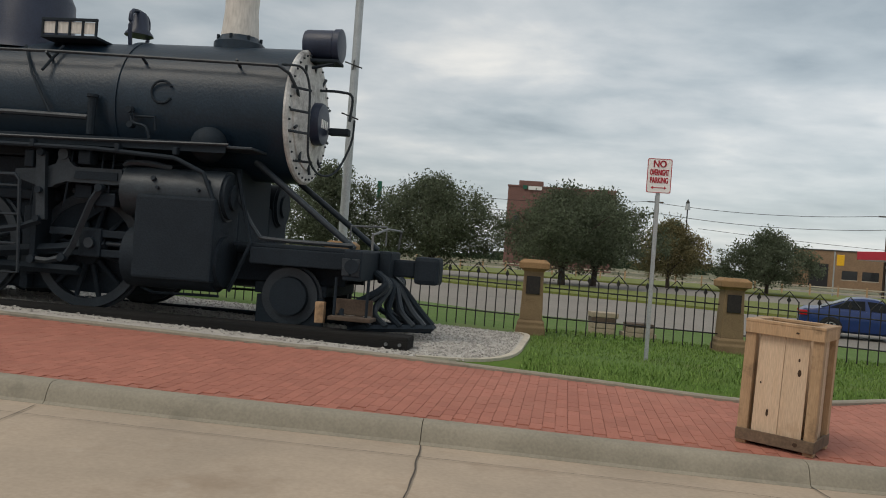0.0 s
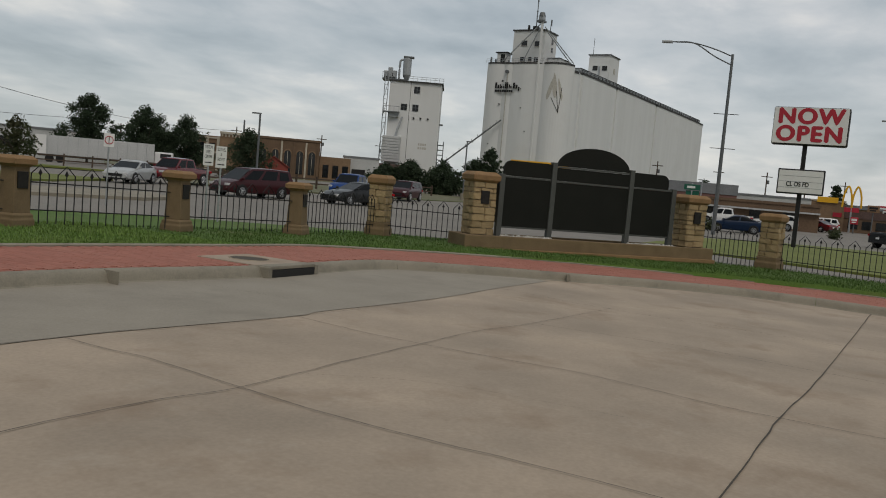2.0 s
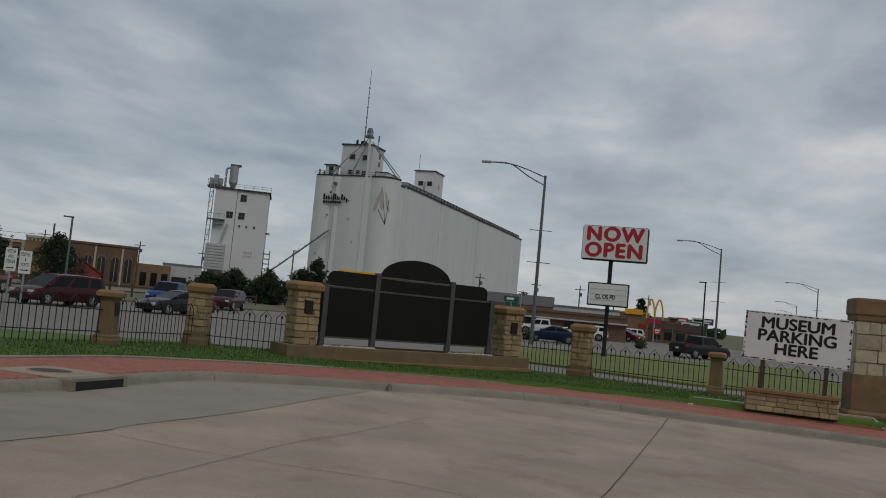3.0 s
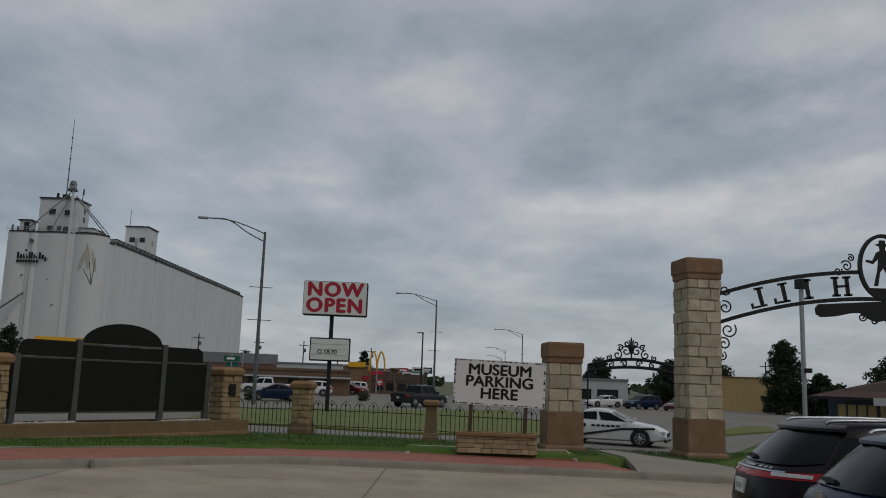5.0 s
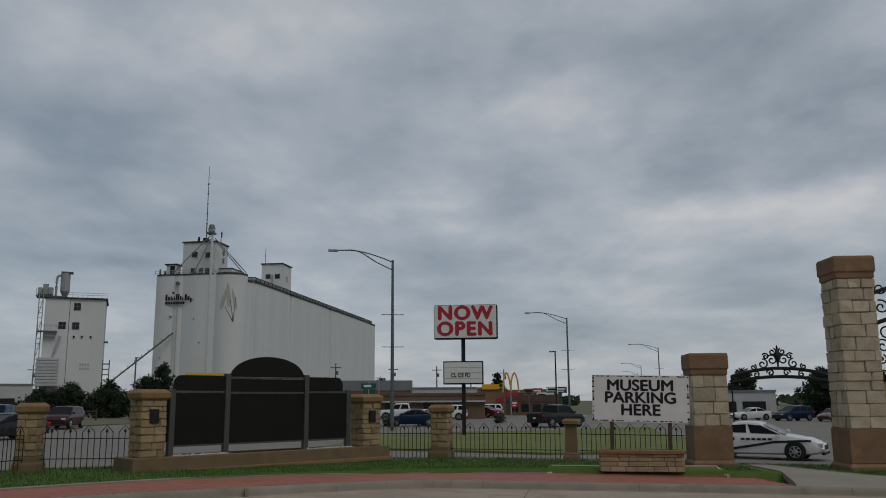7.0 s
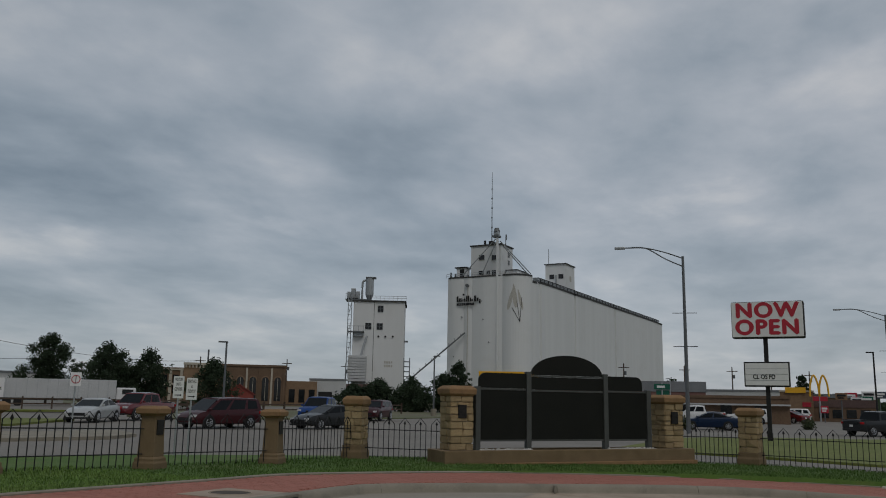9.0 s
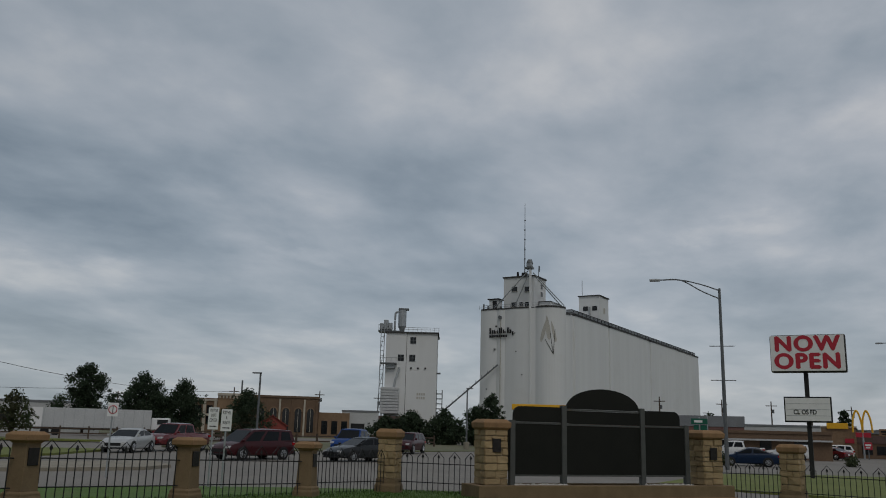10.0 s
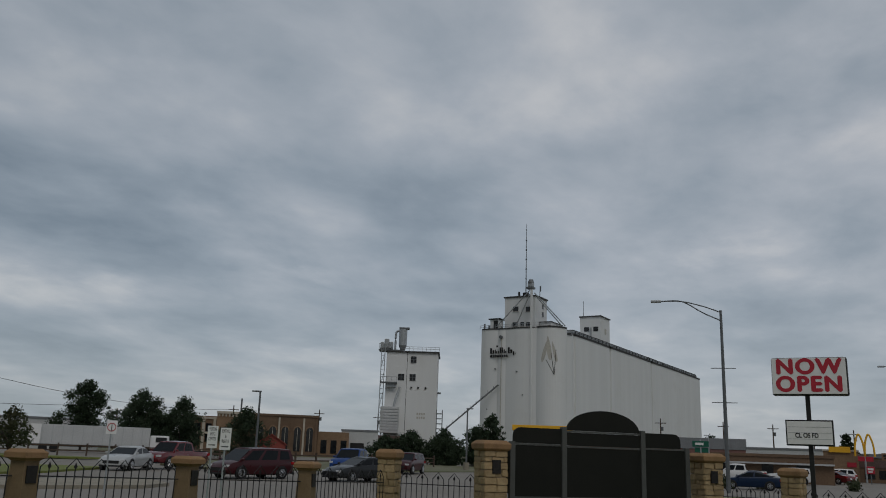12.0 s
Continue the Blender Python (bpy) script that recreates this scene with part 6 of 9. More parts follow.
    box(bm, -1.9, -1.55, -0.2, 0.2, 1.0, 1.38, 0.06)
    P("coupler_head", bm, loco_matt, parent=cp)
    P("coupler_pocket", boxed(-2.38, -2.2, -0.3, 0.3, 0.98, 1.42, 0.03), loco_matt, parent=cp)
    # pilot: a fan of bars
    for i in range(13):
        t = -1 + 2 * i / 12
        y0, y1 = t * 0.5, t * 1.12
        x1 = -1.62 - 0.85 * abs(t) ** 1.3
        P("pilot_bar", tube(smooth_line([(-2.36, y0, 1.12), (-2.1 - 0.1 * abs(t), y0 * 0.75 + y1 * 0.25, 0.95), (x1 - 0.18, y0 * 0.2 + y1 * 0.8, 0.62), (x1, y1, 0.44)], 5), 0.045, 7), loco_grey if i % 3 else loco_matt, "", True)
    P("pilot_shoe", tube([(-2.5, -1.15, 0.42), (-1.62, -0.1, 0.41), (-1.62, 0.1, 0.41), (-2.5, 1.15, 0.42)], 0.05, 4), loco_matt)
    P("step_plank", boxed(-2.75, -2.2, -1.3, -0.98, 0.52, 0.57, 0.01), wood_old, "worn wooden step plank")
    P("step_plank", boxed(-2.75, -2.25, -1.02, -0.96, 0.575, 0.78, 0.01), wood_old)
    P("step_bracket", boxed(-2.98, -2.86, -1.1, -1.0, 0.45, 0.72, 0.01), wood_rail)
    for x in (-2.72, -2.3):
        P("step_hanger", rod((x, -1.12, 0.55), (x, -1.1, 1.05), 0.02, seg=6), loco_matt)
    return L


locomotive()


def display_track():
    T = thing("railway_track", "short length of rusty display track on black timbers", "railway track", pose(0, 10.75, 0.0))
    for sy in (-1, 1):
        bm = bmesh.new()
        y = sy * 0.755
        sweep(bm, [(-12, y, 0.2), (-1.75, y, 0.2)], [(-0.07, 0), (0.07, 0), (0.07, 0.015), (0.012, 0.04), (0.012, 0.12), (0.036, 0.13), (0.036, 0.165), (-0.036, 0.165), (-0.036, 0.13), (-0.012, 0.12), (-0.012, 0.04), (-0.07, 0.015)])
        part("rail", bm, loco_matt, T)
        part("timber", boxed(-12, -1.62, sy * 0.86 - 0.16, sy * 0.86 + 0.16, 0.10 if sy < 0 else 0.08, 0.2, 0.015), loco_matt, T)
    part("bearer", boxed(-12, -1.68, -1.44, -1.02, 0.06, 0.40, 0.03), soot_timber, T)
    for x in (-1.78, -1.95):
        part("bearer_bolt", rod((x, -1.44, 0.30), (x, -1.46, 0.30), 0.022, seg=8), galv_dark, T)
    part("chock", boxed(-3.88, -2.97, -0.80, -0.70, 0.2, 0.74, 0.01), loco_matt, T)
    for x in (-1.95, -1.75):
        part("timber_end", boxed(x, x + 0.12, -1.12, -0.7, 0.08, 0.16, 0.01), wood_old, T)
    for i in range(9):
        x = -1.9 - i * 1.2
        part("sleeper", boxed(x - 0.1, x + 0.1, -0.69, 0.69, 0.05, 0.195, 0.01), wood_old, T)


display_track()

# pole behind the locomotive
fp = thing("flag_pole", "tall grey steel pole with small cross brackets", "pole", pose(-4.44, 16.0, -0.1))
part("pole", rod((0, 0, 0), (0, 0, 9.5), 0.095, 0.075, 14), galv, fp, smooth=True)
for z in (5.25, 4.2):
    part("bracket", rod((-0.18, -0.12, z + 0.06), (0.18, -0.12, z - 0.06), 0.014, seg=6), iron_black, fp)
    part("bracket", rod((0, -0.16, z - 0.1), (0.0, -0.1, z + 0.1), 0.014, seg=6), iron_black, fp)

# stack of flagstones beyond the fence
rngk = random.Random(9)
for sx, n in ((0.0, 5), (0.62, 4)):
    st = thing("flagstone_stack", "stack of pale flat building stones on the lawn", "stones", pose(0.95 + sx * 1.15, 16.6, -0.04, 0, 0, 8))
    z = 0.0
    for i in range(n):
        h = rngk.uniform(0.075, 0.12)
        w = rngk.uniform(0.24, 0.34)
        bm = boxed(-w + rngk.uniform(-0.04, 0.04), w, -0.22, 0.22, z, z + h - 0.006, 0.014)
        part("flagstone", bm, mortar if i % 3 else wood_old, st)
        z += h

# ================= vehicles =================


def lerp_line(pts, x):
    return float(np.interp(x, [p[0] for p in pts], [p[1] for p in pts]))


CARS = {
    "sedan": dict(L=4.8, W=1.82, H=1.46, belt=[(-2.4, 0.78), (-2.3, 0.98), (-1.7, 1.03), (0.9, 0.97), (2.0, 0.80), (2.4, 0.56)], cabin=(-1.75, -0.85, 0.15, 1.15), axles=(-1.4, 1.4), r=0.33, clear=0.2, panes=2),
    "suv": dict(L=4.75, W=1.92, H=1.68, belt=[(-2.37, 0.9), (-2.3, 1.08), (-1.0, 1.1), (1.0, 1.08), (2.0, 0.98), (2.37, 0.66)], cabin=(-2.3, -2.0, 0.35, 1.2), axles=(-1.42, 1.42), r=0.37, clear=0.24, panes=3),
    "van": dict(L=5.0, W=1.95, H=1.75, belt=[(-2.5, 0.9), (-2.45, 1.08), (-1.0, 1.08), (1.3, 1.05), (2.2, 0.88), (2.5, 0.6)], cabin=(-2.42, -2.2, 0.7, 1.75), axles=(-1.5, 1.5), r=0.34, clear=0.22, panes=3),
    "pickup": dict(L=5.7, W=1.98, H=1.86, belt=[(-2.85, 1.1), (-2.8, 1.16), (-0.8, 1.18), (1.2, 1.14), (2.5, 1.08), (2.85, 0.72)], cabin=(-0.95, -0.75, 0.75, 1.45), axles=(-1.75, 1.8), r=0.40, clear=0.34, panes=2),
}


def vehicle(kind, name, label, x, y, z, heading, paint_m, group="", lights_rear=True, category="car"):
    S = CARS[kind]
    L, W, H = S["L"], S["W"], S["H"]
    V = thing(name, label, category, pose(x, y, z, 0, 0, heading), group)
    bm = bmesh.new()
    xs = [-L / 2, -L / 2 + 0.06, -L / 2 + 0.2] + [(-L / 2 + 0.2) + (L - 0.4) * i / 16 for i in range(1, 16)] + [L / 2 - 0.2, L / 2 - 0.07, L / 2]
    rings = []
    for xx in xs:
        e = abs(2 * xx / L)
        w = W / 2 * (1 - 0.16 * e ** 8 - 0.03 * e ** 2)
        zb = S["clear"] + 0.12 * e ** 10
        zt = lerp_line(S["belt"], xx)
        half = [(w * 0.82, zb), (w * 0.96, zb + 0.07), (w, zb + 0.5 * (zt - zb)), (w * 0.985, zt - 0.13), (w * 0.93, zt - 0.03), (w * 0.6, zt + 0.012), (0.0, zt + 0.025)]
        sec = half + [(-a, b) for a, b in half[-2::-1]]
        rings.append([bm.verts.new((xx, a, b)) for a, b in sec])
    n = len(rings[0])
    for a, b in zip(rings, rings[1:]):
        for i in range(n):
            bm.faces.new((a[i], a[(i + 1) % n], b[(i + 1) % n], b[i]))
    bm.faces.new(rings[0][::-1])
    bm.faces.new(rings[-1])
    body = part("body", bm, paint_m, V, smooth=True)
    # cabin
    x0, x1, x2, x3 = S["cabin"]
    wb, wt = W / 2 * 0.93, W / 2 * 0.76
    zb0, zb1 = lerp_line(S["belt"], x0) - 0.04, lerp_line(S["belt"], x3) - 0.04
    bm = bmesh.new()
    roof_pts = []
    st = []
    for k in range(13):
        t = k / 12
        xb, xt = x0 + (x3 - x0) * t, x1 + (x2 - x1) * t
        zt = H - 0.05 * (2 * t - 1) ** 2 - 0.015
        zb = zb0 + (zb1 - zb0) * t
        half = [(wb, zb), (wt + 0.04, zt - 0.09), (wt, zt - 0.03), (wt * 0.8, zt), (0, zt + 0.015)]
        ring_pts = []
        for j, (a, b) in enumerate(half):
            f = 0.0 if j == 0 else 1.0 if j > 1 else 0.93
            ring_pts.append((xb + (xt - xb) * f, a, b))
        ring_pts += [(p[0], -p[1], p[2]) for p in ring_pts[-2::-1]]
        st.append([bm.verts.new(p) for p in ring_pts])
    n = len(st[0])
    for a, b in zip(st, st[1:]):
        for i in range(n - 1):
            bm.faces.new((a[i], a[i + 1], b[i + 1], b[i]))
    bm.faces.new(st[0][::-1])
    bm.faces.new(st[-1])
    part("cabin", bm, paint_m, V, smooth=True)

    def on_side(sy, t, h, out=0.008):
        """A place on the cabin's flank: t from rear to front, h from belt to roof."""
        xb, xt = x0 + (x3 - x0) * t, x1 + (x2 - x1) * t
        zb, zt = zb0 + (zb1 - zb0) * t + 0.05, H - 0.05 * (2 * t - 1) ** 2 - 0.10
        return (xb + (xt - xb) * h * 0.93, sy * (wb + (wt + 0.04 - wb) * (h * 0.93 + 0.04) + out), zb + (zt - zb) * h)

    cuts = {2: [(0.07, 0.5), (0.53, 0.93)], 3: [(0.06, 0.28), (0.31, 0.62), (0.65, 0.94)]}[S["panes"]]
    for sy in (-1, 1):
        for a, b in cuts:
            bm = bmesh.new()
            bm.faces.new([bm.verts.new(on_side(sy, t, h)) for t, h in ((a + 0.015, 0.06), (b - 0.015, 0.06), (b - 0.01, 0.93), (a + 0.01, 0.93))])
            part("side_window", bm, glass_tint, V)
    for end, t in (("rear_window", 0.0), ("windscreen", 1.0)):
        xb, xt = (x0, x1) if t == 0 else (x3, x2)
        zb = (zb0 if t == 0 else zb1) + 0.06
        zt = H - 0.05 - 0.015 - 0.05
        o = -0.012 if t == 0 else 0.012
        bm = bmesh.new()
        bm.faces.new([bm.verts.new(p) for p in ((xb + (xt - xb) * 0.08 + o, wb * 0.92, zb), (xb + (xt - xb) * 0.93 + o, wt * 0.93, zt), (xb + (xt - xb) * 0.93 + o, -wt * 0.93, zt), (xb + (xt - xb) * 0.08 + o, -wb * 0.92, zb))])
        part(end, bm, glass_tint, V)
    # wheels
    r = S["r"]
    for ax in S["axles"]:
        for sy in (-1, 1):
            yy = sy * (W / 2 - 0.10)
            w0 = part("wheel_arch", rod((ax, yy - 0.02 * sy, r + 0.01), (ax, sy * (W / 2 - 0.003), r + 0.01), r + 0.055, seg=28), trim_black, V)
            bm = bmesh.new()
            revolve(bm, [(r * 0.62, -0.11), (r * 0.94, -0.11), (r, -0.08), (r, 0.08), (r * 0.94, 0.11), (r * 0.62, 0.11)], 32, Matrix.Translation((ax, yy + sy * 0.01, r)) @ Matrix.Rotation(math.pi / 2, 4, "X"))
            tyre = part("wheel", bm, rubber, V, smooth=True)
            oy = yy + sy * 0.125
            bm = bmesh.new()
            for i in range(7):
                a = 2 * math.pi * i / 7
                cyl(bm, (ax, oy, r), (ax + r * 0.62 * math.cos(a), oy - sy * 0.008, r + r * 0.62 * math.sin(a)), 0.035, 0.03, 6)
            cyl(bm, (ax, oy - 0.012, r), (ax, oy + 0.012, r), 0.06, seg=12)
            part("rim", bm, chrome, tyre)
            part("rim_edge", tube([(ax + r * 0.62 * math.cos(2 * math.pi * i / 24), oy - sy * 0.005, r + r * 0.62 * math.sin(2 * math.pi * i / 24)) for i in range(24)], 0.018, 6, True, up=(0, 1, 0)), chrome, tyre)
    # lamps, bumpers, mirrors
    zt = lerp_line(S["belt"], -L / 2 + 0.15)
    for sy in (-1, 1):
        w = W / 2
        part("tail_lamp", boxed(-L / 2 + 0.0, -L / 2 + 0.26, sy * (w - 0.2) - 0.16, sy * (w - 0.2) + 0.125, zt - 0.27, zt - 0.1, 0.03), tail_red, V)
        zf = lerp_line(S["belt"], L / 2 - 0.25)
        part("headlamp", boxed(L / 2 - 0.36, L / 2 - 0.04, sy * (w - 0.27) - 0.15, sy * (w - 0.27) + 0.13, zf - 0.2, zf - 0.06, 0.03), lamp_clear, V)
        mx = x3 - 0.25
        part("mirror", boxed(mx - 0.06, mx + 0.06, sy * (w + 0.06) - 0.09, sy * (w + 0.06) + 0.07, zb1 + 0.06, zb1 + 0.2, 0.03), paint_m, V)
    part("grille", boxed(L / 2 - 0.06, L / 2 + 0.006, -0.5, 0.5, S["clear"] + 0.2, S["clear"] + 0.38, 0.01), trim_black, V)
    part("bumper", boxed(L / 2 - 0.1, L / 2 + 0.02, -W / 2 + 0.2, W / 2 - 0.2, S["clear"] + 0.02, S["clear"] + 0.12, 0.02), trim_black, V)
    part("bumper", boxed(-L / 2 - 0.02, -L / 2 + 0.1, -W / 2 + 0.2, W / 2 - 0.2, S["clear"] + 0.06, S["clear"] + 0.22, 0.02), trim_black, V)
    part("number_plate", boxed(-L / 2 - 0.012, -L / 2 + 0.02, -0.15, 0.15, S["clear"] + 0.36, S["clear"] + 0.51, 0.004), white_paint, V)
    if kind == "pickup":
        part("load_bed", boxed(-L / 2 + 0.12, -1.05, -W / 2 + 0.2, W / 2 - 0.2, 1.17, 1.21), trim_black, V)
    return V


blue_p = paint("metallic_blue_paint", (0.006, 0.028, 0.125), 0.3, 0.3)
navy_p = paint("dark_blue_paint", (0.005, 0.018, 0.050), 0.3, 0.04, 0.25)
black_p = paint("black_cherry_paint", (0.010, 0.006, 0.008), 0.3, 0.04, 0.25)
white_p = paint("white_car_paint", (0.72, 0.72, 0.72), 0.3)
silver_p = paint("silver_car_paint", (0.42, 0.43, 0.43), 0.3)
bright_blue_p = paint("bright_blue_truck_paint", (0.008, 0.045, 0.19), 0.35, 0.1, 0.25)
red_p = paint("dark_red_paint", (0.13, 0.012, 0.016), 0.25)
maroon_p = paint("maroon_paint", (0.048, 0.007, 0.010), 0.3, 0.12, 0.25)
grey_p = paint("grey_car_paint", (0.022, 0.024, 0.026), 0.3, 0.15, 0.25)

vehicle("sedan", "blue_sedan", "metallic blue sedan with alloy wheels on the street", 10.8, 30.2, street_z(30.2), -12, blue_p)
wc = vehicle("sedan", "white_sedan", "white sedan with a black side stripe on the side street", 35.7, -7.8, street_z(-7.8), -112, white_p)
for sy in (-1, 1):
    for x0, z0, x1, z1 in ((-0.9, 0.36, 0.7, 0.64), (0.7, 0.64, 2.0, 0.70)):
        bm = bmesh.new()
        prism(bm, [(x0, z0), (x1, z1), (x1, z1 + 0.085), (x0, z0 + 0.085)], 0.01, Matrix.Translation((0, sy * 0.916, 0)))
        part("side_stripe", bm, black_paint, wc, "black slanting stripe")
    for k in range(6):
        part("writing_bar", boxed(-0.55 + k * 0.2, -0.4 + k * 0.2, sy * 0.918 - 0.004, sy * 0.918 + 0.004, 0.74, 0.82), black_paint, wc)
    part("door_emblem", rod((-0.85, sy * 0.905, 0.78), (-0.85, sy * 0.922, 0.78), 0.08, seg=6), black_paint, wc)
vehicle("sedan", "silver_sedan", "silver sedan waiting at the crossing", 36.6, 44.2, street_z(45), 208, silver_p)
vehicle("pickup", "red_pickup", "dark red pickup truck waiting at the crossing", 42.0, 46.0, street_z(46), 192, red_p, category="truck")
vehicle("pickup", "blue_pickup", "blue pickup truck at the crossing", 52.2, 38.2, street_z(38), 198, bright_blue_p, category="truck")
vehicle("suv", "brown_hatchback", "dark brown hatchback waiting at the crossing", 59.2, 37.9, street_z(38), 196, maroon_p)
vehicle("sedan", "black_sedan", "black sedan passing on the near lane", 42.8, 30.6, street_z(30), 168, grey_p)
vehicle("van", "maroon_minivan", "dark maroon minivan passing on the street", 37.6, 34.6, street_z(34.6), 173, maroon_p, category="van")
vehicle("pickup", "white_pickup", "white pickup truck parked across the street", 93.4, 18.9, street_z(18), 98, white_p, category="truck")
vehicle("suv", "white_suv", "white SUV parked across the street", 94.0, 14.0, street_z(14), 95, white_p)
vehicle("sedan", "dark_blue_sedan", "dark blue sedan driving along the far lane", 71.2, 13.4, street_z(13), 105, navy_p)
vehicle("pickup", "black_pickup", "black pickup truck driving off along the street", 72.5, 1.2, street_z(2), -38, grey_p, category="truck")
vehicle("sedan", "maroon_sedan", "maroon sedan in the restaurant car park", 108.0, 11.5, street_z(11), 60, red_p)
vehicle("suv", "white_hatchback", "white car before the restaurant", 116.0, 12.0, street_z(12), 100, white_p)
vehicle("suv", "teal_suv", "dark blue SUV parked by the yellow building", 101.0, -24.5, street_z(-24), 120, navy_p)
vehicle("sedan", "maroon_car", "maroon car parked by the yellow building", 100.0, -28.5, street_z(-28), 140, red_p)
vehicle("sedan", "pale_car", "white car parked beyond the side street", 104.0, -20.5, street_z(-20), 110, white_p)
for i, (x, y, m, h) in enumerate([(150, -6, grey_p, 0), (185, -9, white_p, 180), (215, -8, silver_p, 0), (240, -12, red_p, 180), (170, -12, navy_p, 180)]):
    vehicle("suv", "distant_car", "small distant car on the main street", x, y, street_z(y), h, m, group="distant traffic")


def near_suv(name, label, x, y, heading, m, dark):
    """A parked SUV seen close: a body lofted from rounded outlines, its panes and lamps bent to it."""
    V = thing(name, label, "car", pose(x, y, lot_z(x, y), -0.7, 1.2, heading) @ Matrix.Diagonal((1, 1, 1.0 if dark else 0.955, 1)))
    H = 1.55
    #       height, rear x, front x, half width
    LEV = [(0.24, -2.16, 2.05, 0.80), (0.28, -2.28, 2.2, 0.87), (0.40, -2.36, 2.32, 0.92), (0.62, -2.38, 2.36, 0.94), (0.80, -2.35, 2.34, 0.945), (0.92, -2.32, 2.22, 0.94), (0.985, -2.28, 2.0, 0.925), (1.02, -2.22, 1.32, 0.90), (1.10, -2.15, 1.18, 0.875), (1.24, -2.02, 0.93, 0.81), (1.38, -1.87, 0.62, 0.735), (1.44, -1.80, 0.45, 0.70), (1.49, -1.70, 0.25, 0.64), (1.52, -1.55, 0.05, 0.54), (H, -1.1, -0.4, 0.2)]
    zs = [l[0] for l in LEV]

    def surf(deg, z, off=0.0):
        xr, xf, w = (float(np.interp(z, zs, [l[k] for l in LEV])) for k in (1, 2, 3))
        a, c, s_ = radians(deg), math.cos(radians(deg)), math.sin(radians(deg))
        ax, cx = (xf - xr) / 2, (xf + xr) / 2
        px = cx + math.copysign(abs(c) ** 0.42, c) * (ax + off)
        py = math.copysign(abs(s_) ** 0.42, s_) * (w + off)
        # the tail is bowed, so that its middle stands furthest back
        if c < 0:
            px += 0.16 * (py / w) ** 2 * min(1.0, ax)
        return (px, py, z)

    def patch(name_, d0, d1, z0, z1, mat_, off=0.008, label_="", n=14, k=3, parent=V, inner=0.012):
        bm = bmesh.new()
        lay = []
        for o in (off, off - inner):
            lay.append([[bm.verts.new(surf(d0 + (d1 - d0) * i / n, (z0(i / n) if callable(z0) else z0) * (1 - j / k) + (z1(i / n) if callable(z1) else z1) * j / k, o)) for i in range(n + 1)] for j in range(k + 1)])
        for g in lay:
            for j in range(k):
                for i in range(n):
                    bm.faces.new((g[j][i], g[j][i + 1], g[j + 1][i + 1], g[j + 1][i]))
        f, g = lay
        edge = [(0, i) for i in range(n)] + [(j, n) for j in range(k)] + [(k, i) for i in range(n, 0, -1)] + [(j, 0) for j in range(k, 0, -1)]
        for (j0, i0), (j1, i1) in zip(edge, edge[1:] + edge[:1]):
            bm.faces.new((f[j0][i0], g[j0][i0], g[j1][i1], f[j1][i1]))
        return part(name_, bm, mat_, parent, label_, True)

    bm = bmesh.new()
    fine = sorted(set(zs + [0.5, 0.7, 0.86, 0.95, 1.06, 1.16, 1.31]))
    rings = [[bm.verts.new(surf(i * 5, z)) for i in range(72)] for z in fine]
    for a, b in zip(rings, rings[1:]):
        for i in range(72):
            bm.faces.new((a[i], a[(i + 1) % 72], b[(i + 1) % 72], b[i]))
    bm.faces.new(rings[0][::-1])
    bm.faces.new(rings[-1])
    part("body", bm, m, V, smooth=True)
    # glass: tail, flanks and windscreen
    patch("rear_window", 130, 230, lambda u: 1.045 + 0.05 * abs(2 * u - 1) ** 3, lambda u: 1.405 - 0.02 * abs(2 * u - 1) ** 2, glass_tint, 0.018, n=20, k=8)
    for sy in (1, -1):
        for d0, d1, z1 in ((32, 78, 1.38), (81, 108, 1.39), (111, 127, 1.36)):
            patch("side_window", sy * d0, sy * d1, 1.05, z1, glass_tint, 0.014, k=8)
        patch("sill_trim", sy * 30, sy * 130, 0.25, 0.40, trim_black, 0.01)
    patch("windscreen", -28, 28, 1.05, 1.42, glass_dark, 0.006)
    # roof-edge spoiler over the tail window
    line = [surf(d, 1.435, 0.055) for d in range(128, 233, 8)]
    bm = bmesh.new()
    sweep(bm, line, [(-0.16, 0.05), (-0.04, 0.03), (0.03, 0.0), (0.035, -0.028), (-0.02, -0.04), (-0.16, -0.035)])
    part("spoiler", bm, m, V, "roof-edge spoiler", True)
    # wiper with its tapered cover
    bm = bmesh.new()
    cx = surf(180, 1.09)[0] - 0.02
    a = [bm.verts.new((cx - 0.03 + 0.10 * h, py, 1.075 + h)) for py, h in ((-0.03, 0.0), (0.10, -0.008), (0.27, 0.012), (0.28, 0.022), (0.08, 0.045), (-0.03, 0.03))]
    b = [bm.verts.new((v.co.x + 0.03, v.co.y, v.co.z)) for v in a]
    bm.faces.new(a)
    bm.faces.new(b[::-1])
    for i in range(6):
        bm.faces.new((a[i], b[i], b[(i + 1) % 6], a[(i + 1) % 6]))
    part("wiper", bm, trim_black, V)
    for sy in (-1, 1):
        part("roof_rail", tube(smooth_line([(-1.66, sy * 0.60, 1.485), (-1.5, sy * 0.61, 1.52), (-0.6, sy * 0.615, 1.555), (0.15, sy * 0.60, 1.525), (0.3, sy * 0.58, 1.48)], 6), 0.017, 8), chrome, V, "silver roof rail", True)
        part("mirror", boxed(0.9, 1.05, sy * 0.99 - 0.10, sy * 0.99 + 0.08, 1.02, 1.16, 0.04), m, V)
